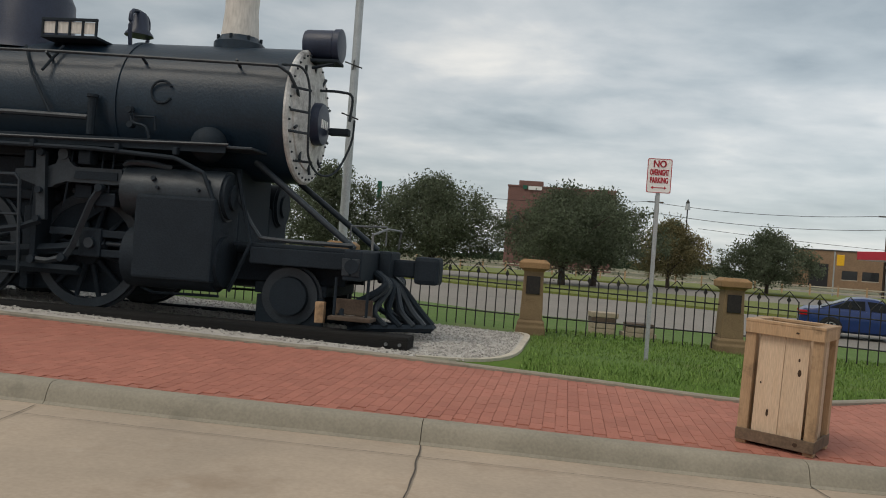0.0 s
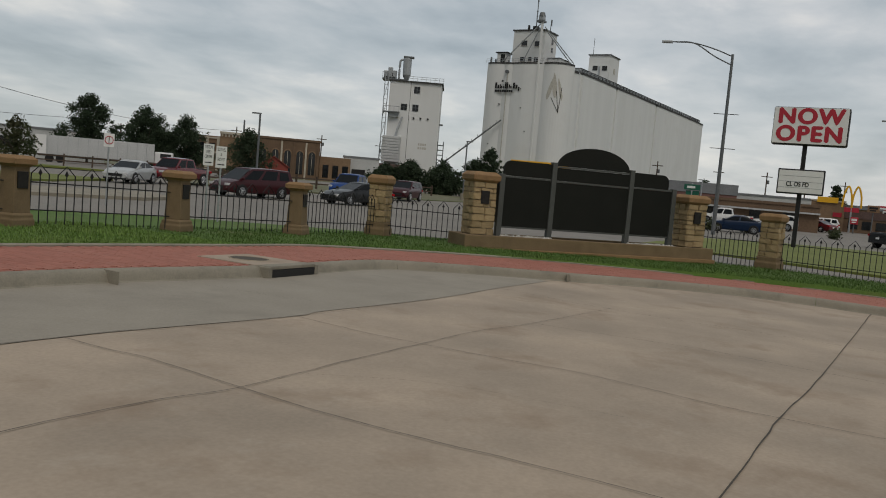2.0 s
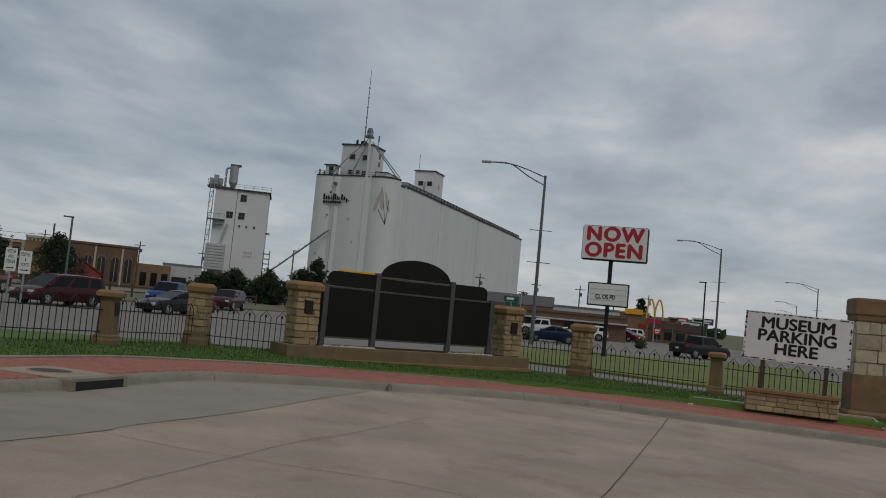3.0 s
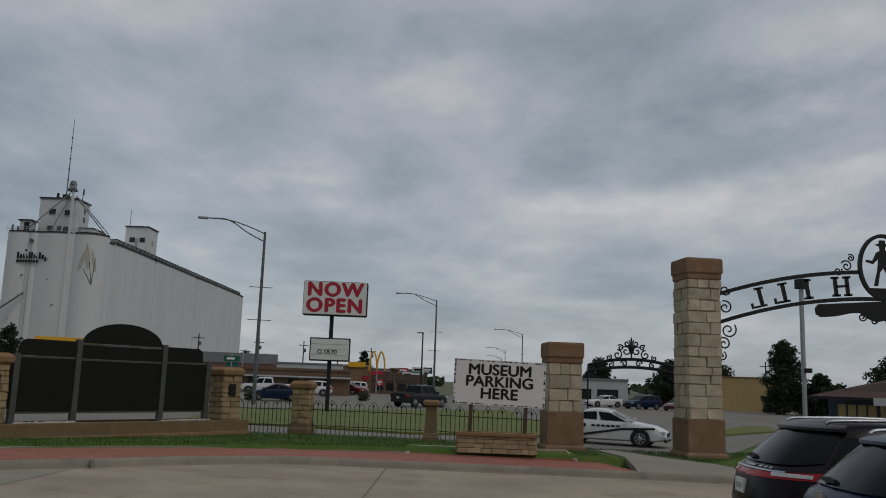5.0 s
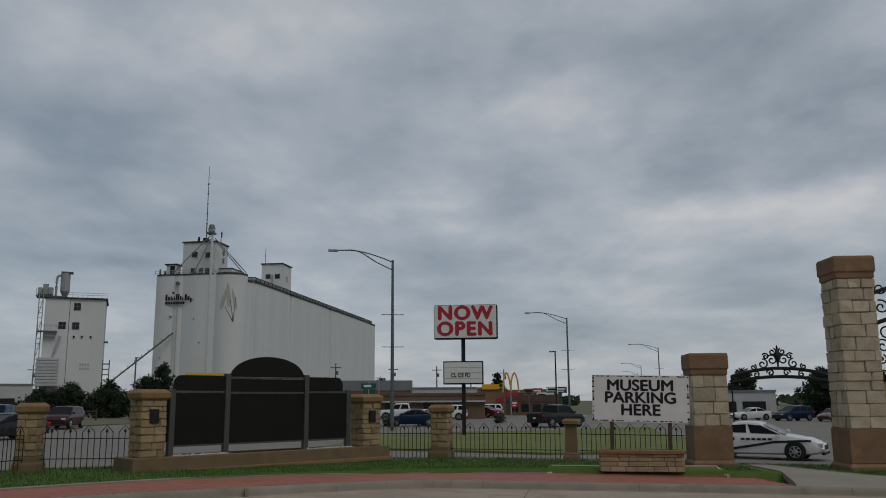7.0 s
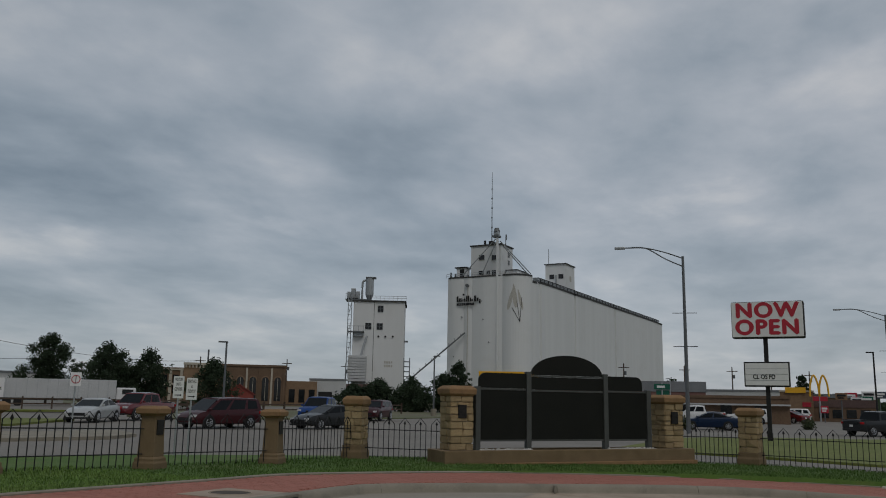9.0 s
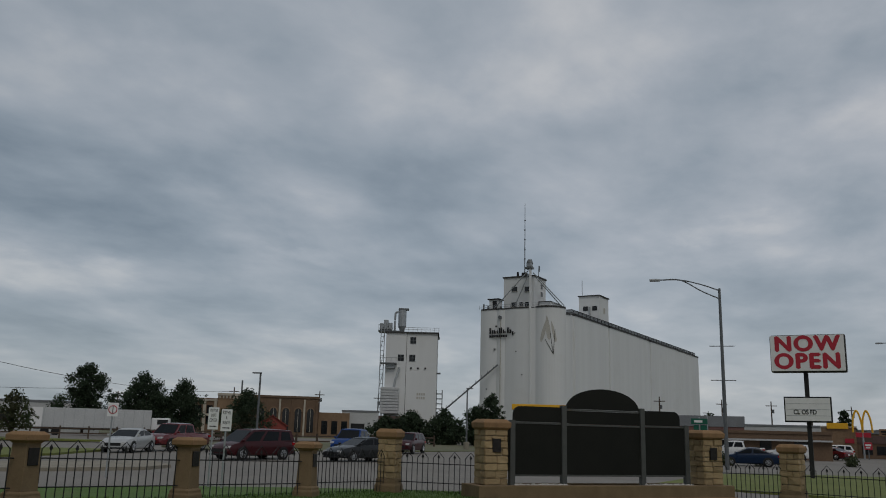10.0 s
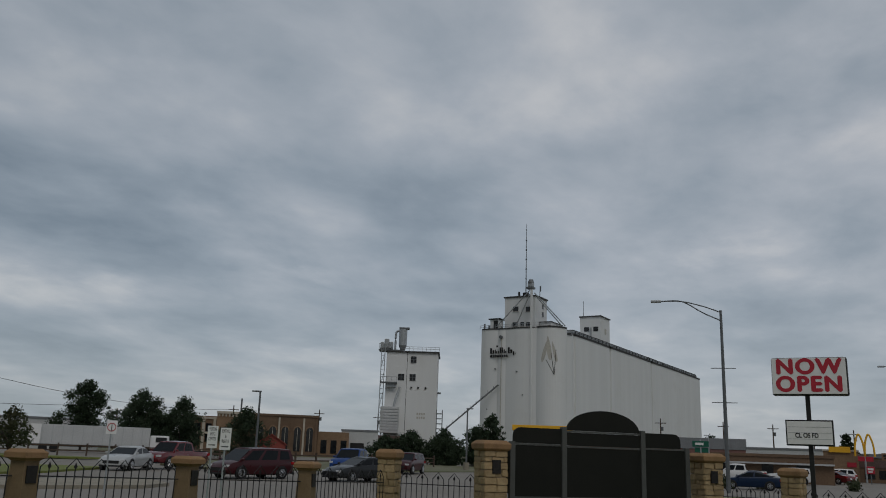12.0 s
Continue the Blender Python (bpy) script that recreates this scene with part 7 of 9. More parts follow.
    if dark:
        patch("light_bar", 118, 242, lambda u: 0.90 + 0.02 * abs(2 * u - 1), lambda u: 0.965 + 0.045 * abs(2 * u - 1) ** 2, tail_red, 0.014, "full-width red light bar", n=24)
        for d0, d1 in ((198, 226), (134, 162)):
            patch("reversing_lamp", d0, d1, 0.935, 0.972, lamp_clear, 0.020)
        patch("chrome_strip", 152, 208, 0.974, 0.988, chrome, 0.02)
        for k in range(7):
            patch("letter_bar", 166 + k * 4.4, 168.2 + k * 4.4, 1.0, 1.018, chrome, 0.012, n=2, k=1)
    else:
        for d0, d1 in ((203, 252), (108, 157)):
            lamp = patch("tail_lamp", d0, d1, lambda u: 0.90, lambda u: 0.995, tail_red, 0.018)
            patch("reversing_lamp", d0 + 14, d1 - 20, 0.935, 0.97, lamp_clear, 0.024)
        bm = bmesh.new()
        prism(bm, [(-0.09, -0.022), (-0.035, -0.022), (-0.035, -0.035), (0.035, -0.035), (0.035, -0.022), (0.09, -0.022), (0.09, 0.022), (0.035, 0.022), (0.035, 0.035), (-0.035, 0.035), (-0.035, 0.022), (-0.09, 0.022)], 0.02, Matrix.Translation((surf(180, 0.96)[0] - 0.006, 0, 0.965)) @ Matrix.Rotation(math.pi / 2, 4, "Z"))
        part("badge", bm, chrome, V)
        bm = bmesh.new()
        prism(bm, [(-1.5, H - 0.05), (-1.26, H - 0.02), (-1.41, H + 0.045), (-1.46, H + 0.05)], 0.045)
        part("aerial_fin", bm, trim_black, V)
    px = surf(180, 0.78)[0]
    plate = part("number_plate", boxed(px - 0.016, px + 0.03, -0.155, 0.155, 0.70, 0.85, 0.006), white_paint, V)
    part("plate_bar", boxed(px - 0.02, px - 0.0165, -0.10, 0.10, 0.745, 0.80), silver_p, plate)
    patch("bumper", 122, 238, 0.27, 0.50, trim_black, 0.022)
    for ax in (-1.4, 1.38):
        for sy in (-1, 1):
            yy = sy * 0.84
            part("wheel_arch", rod((ax, yy - 0.02 * sy, 0.36), (ax, sy * 0.955, 0.36), 0.41, seg=28), trim_black, V)
            bm = bmesh.new()
            revolve(bm, [(0.22, -0.11), (0.33, -0.11), (0.355, -0.08), (0.355, 0.08), (0.33, 0.11), (0.22, 0.11)], 32, Matrix.Translation((ax, yy + sy * 0.02, 0.355)) @ Matrix.Rotation(math.pi / 2, 4, "X"))
            tyre = part("wheel", bm, rubber, V, smooth=True)
            bm = bmesh.new()
            for i in range(5):
                a = 2 * math.pi * i / 5
                cyl(bm, (ax, yy + sy * 0.135, 0.355), (ax + 0.22 * math.cos(a), yy + sy * 0.13, 0.355 + 0.22 * math.sin(a)), 0.04, 0.03, 6)
            part("rim", bm, chrome, tyre)
    return V


def by_rear(rx, ry, heading, half=2.36):
    return rx + half * math.cos(radians(heading)), ry + half * math.sin(radians(heading))


x, y = by_rear(9.7, -4.12, -94)
near_suv("black_suv", "black cherry SUV with red light bar and roof rails", x, y, -94, black_p, True)
x, y = by_rear(7.15, -3.8, -94)
near_suv("navy_suv", "dark blue SUV with red tail lamps and roof rails", x, y, -94, navy_p, False)

# ================= trees =================


def leaf_cloud(name, centres, count, size, material, parent, seed, flat=1.0):
    """Many small bent leaf clumps scattered in overlapping lobes."""
    rng = np.random.RandomState(seed)
    c = np.array(centres)
    w = c[:, 3] ** 2
    k = rng.choice(len(c), count, p=w / w.sum())

    def unit():
        d = rng.normal(size=(count, 3))
        return d / np.linalg.norm(d, axis=1)[:, None]

    p = c[k, :3] + unit() * (c[k, 3] * rng.uniform(0.2, 1.35, count))[:, None] * np.array([1, 1, flat])
    a = unit()
    b = np.cross(a, unit())
    b /= np.linalg.norm(b, axis=1)[:, None]
    s = (size * rng.uniform(0.5, 1.3, count))[:, None]
    v = np.stack([p - a * s - b * s * 0.5, p + a * s * 0.2 - b * s * 0.55, p + a * s + b * s * 0.1, p + a * s * 0.1 + b * s * 0.6], axis=1).reshape(-1, 3)
    o = np.arange(count)[:, None] * 4
    f = np.concatenate([o + np.array([[0, 1, 3]]), o + np.array([[1, 2, 3]])])
    return raw(name, v.tolist(), f.tolist(), material, parent)


DOME = ((0.0, 0.62), (0.12, 0.92), (0.38, 1.0), (0.6, 0.86), (0.78, 0.6), (0.92, 0.32), (1.0, 0.1))
CONE = ((0.0, 0.75), (0.15, 1.0), (0.45, 0.82), (0.7, 0.6), (0.9, 0.34), (1.0, 0.1))


def tree(x, y, height, spread, material, seed, label, trunk=0.16, bare=0.25, count=13000, size=0.13, clumps=90, shape=DOME, z=None, group="street trees"):
    rng = random.Random(seed)
    z = street_z(y) if z is None else z
    T = thing("tree", label, "tree", pose(x, y, z), group)
    h0 = height * bare
    bm = bmesh.new()
    fork = h0 * 0.62
    lean = rng.uniform(-0.12, 0.12)
    cyl(bm, (0, 0, -0.1), (lean, 0, fork), trunk * 1.25, trunk * 0.95, 10)
    centres = []
    dents = [rng.uniform(0.58, 1.18) for _ in range(9)]
    for i in range(clumps):
        a = 2 * math.pi * (i * 0.618 % 1.0) + rng.uniform(-0.2, 0.2)
        f = (i + 0.5) / clumps
        lim = lerp_line(shape, f) * spread * 0.57 * dents[int(a / 6.283 * 9) % 9]
        cr = spread * rng.uniform(0.06, 0.115)
        rr = max(0.0, lim * rng.uniform(0.78, 1.12) - cr * 0.5) * math.sqrt(rng.uniform(0.15, 1.0))
        zz = h0 + (height - h0) * (f + rng.uniform(-0.09, 0.05))
        centres.append((rr * math.cos(a), rr * math.sin(a), zz, cr))
    for i in range(clumps // 6):
        a, f = rng.uniform(0, 6.283), rng.uniform(0.12, 0.97)
        lim = lerp_line(shape, f) * spread * 0.57 * dents[int(a / 6.283 * 9) % 9] * rng.uniform(1.0, 1.14)
        centres.append((lim * math.cos(a), lim * math.sin(a), h0 + (height - h0) * f * 1.02, spread * rng.uniform(0.022, 0.045)))
    for f in (0.2, 0.4, 0.6):
        centres.append((0, 0, h0 + (height - h0) * f, spread * 0.2))
    for i in range(7):
        a = 2 * math.pi * i / 7 + rng.uniform(-0.3, 0.3)
        r1, zz = spread * rng.uniform(0.18, 0.34), h0 + (height - h0) * rng.uniform(0.3, 0.7)
        mid = (lean + 0.3 * r1 * math.cos(a), 0.3 * r1 * math.sin(a), fork + (zz - fork) * 0.5)
        cyl(bm, (lean, 0, fork - 0.1), mid, trunk * 0.6, trunk * 0.42, 7)
        cyl(bm, mid, (r1 * math.cos(a), r1 * math.sin(a), zz), trunk * 0.42, trunk * 0.12, 6)
    part("trunk", bm, bark, T)
    leaf_cloud("crown", centres, count, size, material, T, seed, 0.85)
    return T


LEAFY = "dark green street tree with a broad airy crown"
tree(-16.3, 55.0, 6.9, 7.2, leaf_green, 1, LEAFY, count=24000, size=0.095)
tree(-9.6, 58.6, 6.6, 11.0, leaf_green, 2, LEAFY, trunk=0.22, bare=0.27, count=46000, size=0.095, clumps=150)
tree(-0.1, 57.2, 6.2, 11.4, leaf_green, 3, LEAFY, trunk=0.22, bare=0.30, count=36000, size=0.095, clumps=110)
tree(2.2, 62.6, 6.5, 9.6, leaf_green, 15, LEAFY, trunk=0.2, bare=0.32, count=30000, size=0.1, clumps=90)
tree(9.0, 74.0, 5.5, 8.0, leaf_olive, 4, "smaller street tree with yellowing leaves", bare=0.28, count=22000, size=0.1, clumps=100)
tree(17.6, 75.6, 5.1, 8.6, leaf_green, 5, LEAFY, bare=0.26, count=24000, size=0.1, clumps=100)
tree(-24, 62.0, 7.4, 9.6, leaf_green, 6, LEAFY, trunk=0.2, count=7000)
tree(77.4, 104.6, 9.5, 8.8, leaf_far, 7, "tall dark tree behind the trailer", bare=0.16, count=17000, size=0.15, clumps=52)
tree(77.4, 92.6, 7.7, 9.2, leaf_far, 8, "deep green tree by the brick works", bare=0.03, count=18000, size=0.14, clumps=70)
tree(79.2, 92.4, 5.6, 9.0, leaf_far, 14, "deep green tree by the brick works", bare=0.02, count=11000, size=0.14, clumps=60)
tree(81.2, 88.9, 7.0, 8.4, leaf_far, 9, "deep green tree by the brick works", bare=0.02, count=15000, size=0.14, clumps=70)
tree(76.2, 72.5, 5.6, 6.8, leaf_far, 10, "deep green tree by the lamp post", bare=0.03, count=12000, size=0.12, clumps=60)
tree(39.6, 73.2, 3.9, 5.0, leaf_shrub, 12, "small sparse roadside tree", bare=0.2, count=1500, size=0.16, clumps=40)
tree(46.0, 71.6, 4.0, 4.8, leaf_shrub, 13, "small sparse roadside tree", bare=0.2, count=1500, size=0.16, clumps=40)
for i, (x, y, h, w) in enumerate([(88.7, 56.5, 3.6, 5.6), (90.8, 53.0, 3.9, 6.2), (92.6, 49.5, 4.6, 5.6), (93.5, 48.0, 6.2, 4.8), (86.8, 59.2, 3.0, 4.8)]):
    tree(x, y, h, w, leaf_far, 20 + i, "dense dark shrub tree before the elevator", bare=0.02, count=8000, size=0.15, clumps=60)
tree(102.5, -42.0, 8.6, 7.6, leaf_far, 30, "tall dark tree beyond the gate", bare=0.03, count=16000, size=0.16, clumps=75, shape=CONE)
for i, (x, y, h, w) in enumerate([(138, -37.5, 7.0, 7), (132, -44, 6.4, 9), (100, -45.5, 4.6, 6), (124, -23.6, 6.3, 5.5), (128, -16, 5.0, 9), (126, -35.2, 6.4, 6)]):
    tree(x, y, h, w, leaf_far, 31 + i, "dark tree beyond the side street", bare=0.02, count=9000, size=0.2, clumps=70)
for i, (x, y, h, w) in enumerate([(96, -60, 8.0, 10), (92, -66, 8.5, 10), (86, -70, 9.0, 10), (100, -54, 7.0, 9)]):
    tree(x, y, h, w, leaf_far, 40 + i, "dark tree behind the museum roof", bare=0.05, count=8000, size=0.2, clumps=70)
tree(35.5, -27.8, 5.2, 4.4, leaf_far, 47, "dark green tree beside the stop sign", bare=0.1, count=4200, size=0.12, clumps=55)
tree(142, 33, 5.2, 6, leaf_far, 48, "dark tree behind the shop row", bare=0.1, count=5000, size=0.2, clumps=40)
tree(160, 14.6, 7.0, 4.6, leaf_far, 49, "dark tree behind the restaurant", bare=0.1, count=5000, size=0.2, clumps=40)
sh = [(16.5, 39.5, 3.2), (19.2, 38.4, 3.0), (21.5, 37.4, 2.4)]
for i, (x, y, w) in enumerate(sh):
    B = thing("shrub", "low grey-green shrub bed on the median", "shrub", pose(x, y, street_z(y) + 0.1), "median shrubs")
    leaf_cloud("foliage", [(0, 0, 0.35, 0.55), (-w * 0.3, 0.1, 0.3, 0.5), (w * 0.3, -0.1, 0.3, 0.5)], 900, 0.11, leaf_shrub, B, 60 + i, 0.8)
for i, (x, y) in enumerate([(70, 15), (74, 13), (78, 12), (83, 7), (88, 1.5), (66, 16.5), (58, 42.5), (62, 44), (67, 44.5)]):
    B = thing("shrub", "small dark roadside shrub", "shrub", pose(x, y, street_z(y)), "roadside shrubs")
    leaf_cloud("foliage", [(0, 0, 0.4, 0.6), (0.6, 0.1, 0.35, 0.5), (-0.6, -0.1, 0.35, 0.5)], 420, 0.14, leaf_shrub, B, 80 + i, 0.8)
# far line of trees along the horizon
hv, hf = [], []
rng_h = np.random.RandomState(3)
for k in range(2600):
    a = rng_h.uniform(-1.1, 1.9)
    r = rng_h.uniform(330, 420)
    x, y = r * math.cos(a), r * math.sin(a)
    gap = noise.noise((a * 9, 0.3, 0.0))
    h = rng_h.uniform(0, 3.2) * (0.7 + 0.9 * gap)
    if abs(a + 0.03) < 0.03 or h < 0:
        continue
    s, o = rng_h.uniform(1.0, 2.2), len(hv)
    d = rng_h.normal(size=(4, 3)) * s * 0.4
    ux, uy = -math.sin(a), math.cos(a)
    for (p, q), e in zip(((-s, -s * 0.6), (s, -s * 0.6), (s * 0.6, s * 0.6), (-s * 0.6, s * 0.6)), d):
        hv.append((x + ux * p + e[0], y + uy * p + e[1], h + q + e[2] * 0.5))
    hf.append((o, o + 1, o + 2, o + 3))
raw("far_trees", hv, hf, leaf_far, label="distant dark trees along the horizon", category="trees", kind="stuff")

# ================= grain elevator =================


def elevator():
    g, top = -0.5, 32.0
    E = thing("grain_elevator", "huge white concrete grain elevator with a headhouse and faded emblem", "grain elevator")

    def arc(cx, cy, r, a0, a1, n=14):
        return [(cx + r * math.cos(radians(a0 + (a1 - a0) * i / n)), cy + r * math.sin(radians(a0 + (a1 - a0) * i / n))) for i in range(n + 1)]

    # plan of the block: a front of soft flutes, a round corner bin, a second bin and long shallow bays
    front = []
    ys = [100.6, 95.9, 93.6, 86.2]
    for y0, y1 in zip(ys, ys[1:]):
        front += [(188.1 - 0.55 * math.sin(math.pi * k / 10) * min(1.0, (y0 - y1) / 5), y0 + (y1 - y0) * k / 10) for k in range(11)]
    corner = arc(192.1, 83.2, 4.35, 152, 275)
    second = arc(200.6, 85.6, 4.5, 218, 280, 8)
    flank = []
    for x0, x1 in ((203.4, 230.4), (230.4, 269.6), (269.6, 333.0)):
        flank += [(x0 + 0.02, 81.75), (x0 + 0.7, 81.65)]
        flank += [(x0 + 0.72 + (x1 - x0 - 1.44) * k / 10, 81.2 - 0.22 * math.sin(math.pi * k / 10)) for k in range(11)]
        flank += [(x1 - 0.7, 81.65)]
    outline = front + corner + second + flank + [(333, 101), (190.5, 100.7)]

    def block(pts, z0, z1, name, m, label=""):
        bm = bmesh.new()
        slab(bm, pts, z0, z1)
        return part(name, bm, m, E, label)

    block(outline, g, top, "silo_block", silo_white)

    def grown(pts, d):
        out = []
        for a, b, c in zip(pts[-1:] + pts[:-1], pts, pts[1:] + pts[:1]):
            t = Vector((c[0] - a[0], c[1] - a[1]))
            t = t.normalized() if t.length > 1e-6 else Vector((1, 0))
            out.append((b[0] + t.y * d, b[1] - t.x * d))
        return out

    # the dark edge is thick along the flank and thin round the front
    block(grown(front, 0.12) + [(192, 86.2), (192, 100.6)], top, top + 0.34, "roof_edge", silo_edge, "dark roof edge")
    block(grown(corner, 0.12) + [(193, 86.0)], top, top + 0.42, "roof_edge", silo_edge)
    block(grown(second, 0.12) + [(203, 85), (198, 86)], top - 0.5, top + 0.1, "roof_edge", silo_edge)
    block(grown(flank, 0.14) + [(333, 83), (203.4, 83)], top - 0.15, top + 0.35, "roof_edge", silo_edge)
    # headhouse with its lower storey
    hh = part("headhouse", boxed(191, 198.2, 86.9, 95.5, top + 0.3, 40.6), silo_white, E)
    part("headhouse_edge", boxed(190.75, 198.45, 86.65, 95.75, 40.6, 40.95), silo_edge, hh)
    for yy, zz, w, h in ((92.4, 37.6, 0.75, 0.62), (88.75, 37.4, 0.75, 0.62), (92.5, 33.6, 0.7, 0.55), (90.5, 33.6, 0.45, 0.5), (88.7, 33.5, 0.7, 0.55)):
        part("window", boxed(190.9, 190.98, yy - w, yy + w, zz - h, zz + h), glass_dark, hh)
        part("window_sill", boxed(190.86, 190.99, yy - w - 0.12, yy + w + 0.12, zz - h - 0.16, zz - h - 0.02), silo_grey, hh)
    for xx, zz in ((195.6, 38.6), (195.6, 36.6)):
        part("window", boxed(xx - 0.5, xx + 0.5, 86.8, 86.88, zz - 0.6, zz + 0.6), glass_dark, hh)
    part("corner_house", boxed(193.5, 200.5, 83.6, 86.6, top + 0.3, 34.2), silo_white, E)
    part("corner_house_edge", boxed(193.3, 200.7, 83.4, 86.8, 34.2, 34.4), silo_edge, E)
    # leg casing up the seam, its head and the spouts from it
    part("leg_casing", boxed(187.75, 188.3, 86.35, 86.8, 2.0, 42.2, 0.04), silo_white, E, "grey elevator leg casing")
    part("leg_head", boxed(187.5, 189.3, 86.1, 87.9, 42.0, 42.5, 0.05), galv_dark, hh)
    part("leg_head", boxed(187.7, 188.9, 86.2, 87.6, 42.5, 43.6, 0.2), galv, hh)
    part("leg_head_cap", rod((188.3, 86.9, 43.5), (188.3, 86.9, 44.4), 0.85, 0.55, 12), galv_dark, hh)
    for a, b in (((188.2, 87.2, 41.6), (189.4, 97.0, 33.0)), ((188.4, 87.2, 40.8), (189.4, 91.5, 33.0)), ((188.4, 86.0, 41.0), (193.6, 79.8, 33.0)), ((190.4, 86.0, 40.0), (198.5, 82.0, 33.0))):
        part("spout", tube([a, b], 0.13, 6), galv, E, "slanting grey grain spout")
    # mast with guys, boxes and whip aerials
    part("mast", rod((194.5, 91.2, 40.9), (194.5, 91.2, 61.2), 0.16, 0.06, 6), galv_dark, hh)
    for k in range(5):
        part("mast_collar", rod((194.5, 91.2, 46 + k * 2.6), (194.5, 91.2, 46.3 + k * 2.6), 0.22, seg=6), galv_dark, hh)
    part("mast_box", boxed(193.8, 195.2, 90.6, 91.8, 40.95, 42.4, 0.1), iron_black, hh)
    part("roof_vent", rod((192.5, 92.2, 40.9), (192.5, 92.2, 42.3), 0.35, 0.28, 8), iron_black, hh)
    part("whip_aerial", rod((194, 87.0, 40.9), (194, 87.0, 43.4), 0.12, 0.06, 6), galv_dark, hh)
    part("sector_aerial", boxed(193.9, 194.1, 86.7, 87.0, 42.3, 43.8), galv_dark, hh)
    # roof plant and hand rail on the left end
    part("roof_hut", boxed(189.5, 192, 96.4, 98.9, top + 0.3, top + 2.9), silo_white, E)
    part("roof_hut_edge", boxed(189.2, 192.3, 96.0, 99.3, top + 2.9, top + 3.2), iron_black, E)
    part("roof_hut_door", boxed(189.42, 189.49, 96.7, 97.9, top + 0.4, top + 2.6), iron_black, E)
    for yy, hh_ in ((99.6, 1.5), (100.9, 2.0), (95.9, 1.2)):
        part("roof_plant", rod((190.2, yy, top + 0.3), (190.2, yy, top + hh_), 0.28, 0.22, 8), galv_dark, E)
    for z in (0.8, 1.3):
        part("roof_rail", tube([(188.4, 101.2, top + z), (188.3, 87.4, top + z), (188.6, 84.0, top + z), (190.5, 80.6, top + z)], 0.05, 5), galv, E)
    for k in range(10):
        part("roof_rail_post", rod((188.35, 101.2 - k * 1.5, top + 0.3), (188.35, 101.2 - k * 1.5, top + 1.3), 0.045, seg=5), galv, E)
    # second house further along the roof
    h2 = part("second_house", boxed(225.6, 233.2, 82.3, 88.5, top + 0.3, 40.5), silo_white, E)
    part("house_edge", boxed(225.3, 233.5, 82.05, 88.75, 40.5, 40.8), silo_edge, h2)
    for yy in (86.5, 83.7):
        part("window", boxed(225.5, 225.58, yy - 0.72, yy + 0.72, 36.3, 37.6), glass_dark, h2)
    part("window", boxed(229.0, 230.2, 82.2, 82.28, 35.8, 37.4), silo_grey, h2)
    part("downpipe", rod((225.4, 85.2, 33), (225.4, 85.2, 37.4), 0.28, seg=8), galv, h2)
    part("aerial", rod((226.5, 87.8, 40.7), (226.5, 87.8, 45.4), 0.08, seg=6), galv_dark, h2)
    # conveyor gallery along the roof: a tube on short legs with a cover and a rail
    part("gallery", boxed(204, 330, 82.0, 83.6, top + 0.85, top + 1.45, 0.05), galv, E, "grey roof conveyor")
    part("gallery_top", boxed(204, 330, 81.9, 83.7, top + 1.45, top + 1.62), silo_edge, E)
    part("gallery_rail", tube([(204, 81.6, top + 1.0), (330, 81.6, top + 1.0)], 0.06, 5), iron_black, E)
    for i in range(43):
        x = 204.5 + i * 2.95
        part("gallery_post", boxed(x, x + 0.22, 81.55, 81.7, top + 0.35, top + 1.44), iron_black, E)
    # grey stains under the roof vents, bolt heads and the side door
    part("wall_vent", rod((187.3, 94.8, 30.0), (188.0, 94.8, 30.0), 0.45, seg=10), galv_dark, E)
    for yy, zz in ((90.2, 21.2), (96.3, 22.0), (98.4, 12.0), (88.6, 15.5)):
        part("wall_fitting", rod((187.4, yy, zz), (188.0, yy, zz), 0.16, seg=8), galv_dark, E)
    part("ladder", boxed(187.75, 187.9, 94.6, 94.8, 2.0, 30.0), silo_grey, E, "pale ladder up the front")
    part("conveyor", tube([(187.4, 95.2, 18.0), (180.0, 106.3, 6.3), (176, 112, 0)], 0.22, 6), galv_dark, E, "slanting conveyor tube")
    for k in range(9):
        y = 96.0 + k * 1.2
        zc = 18.0 - (y - 95.2) * 1.054
        part("conveyor_stay", rod((187.0 - (y - 95.2) * 0.66, y, zc), (187.0 - (y - 95.2) * 0.66, y, zc + 0.55), 0.06, seg=5), galv_dark, E)
    # painted emblem: bars in the sizes of a name in two lines
    y = 97.7
    for i, wd in enumerate((1.15, 0.6, 0.34, 0.9, 0.78, 0.0, 1.2, 0.9)):
        if wd:
            tall = 1.45 if i in (0, 6) else 1.5 if i == 3 else 1.0
            low = 25.3 if i == 7 else 25.85
            part("name_bar", boxed(187.44, 187.52, y - wd * 0.42, y, low, low + tall), black_paint, E, "dark painted name bar")
            part("name_bar", boxed(187.44, 187.52, y - wd, y - wd * 0.58, low + (0.5 if i == 7 else 0), low + tall * (0.62 if i != 3 else 1.0)), black_paint, E)
        y -= wd + 0.2
    part("name_ornament", boxed(187.44, 187.52, 95.5, 96.0, 27.45, 27.9), black_paint, E)
    y = 97.7
    for wd in (0.62, 0.5, 0.45, 0.55, 0.5, 0.45, 0.5, 0.45):
        part("name_bar", boxed(187.44, 187.52, y - wd, y, 24.9, 25.5), black_paint, E)
        y -= wd + 0.13

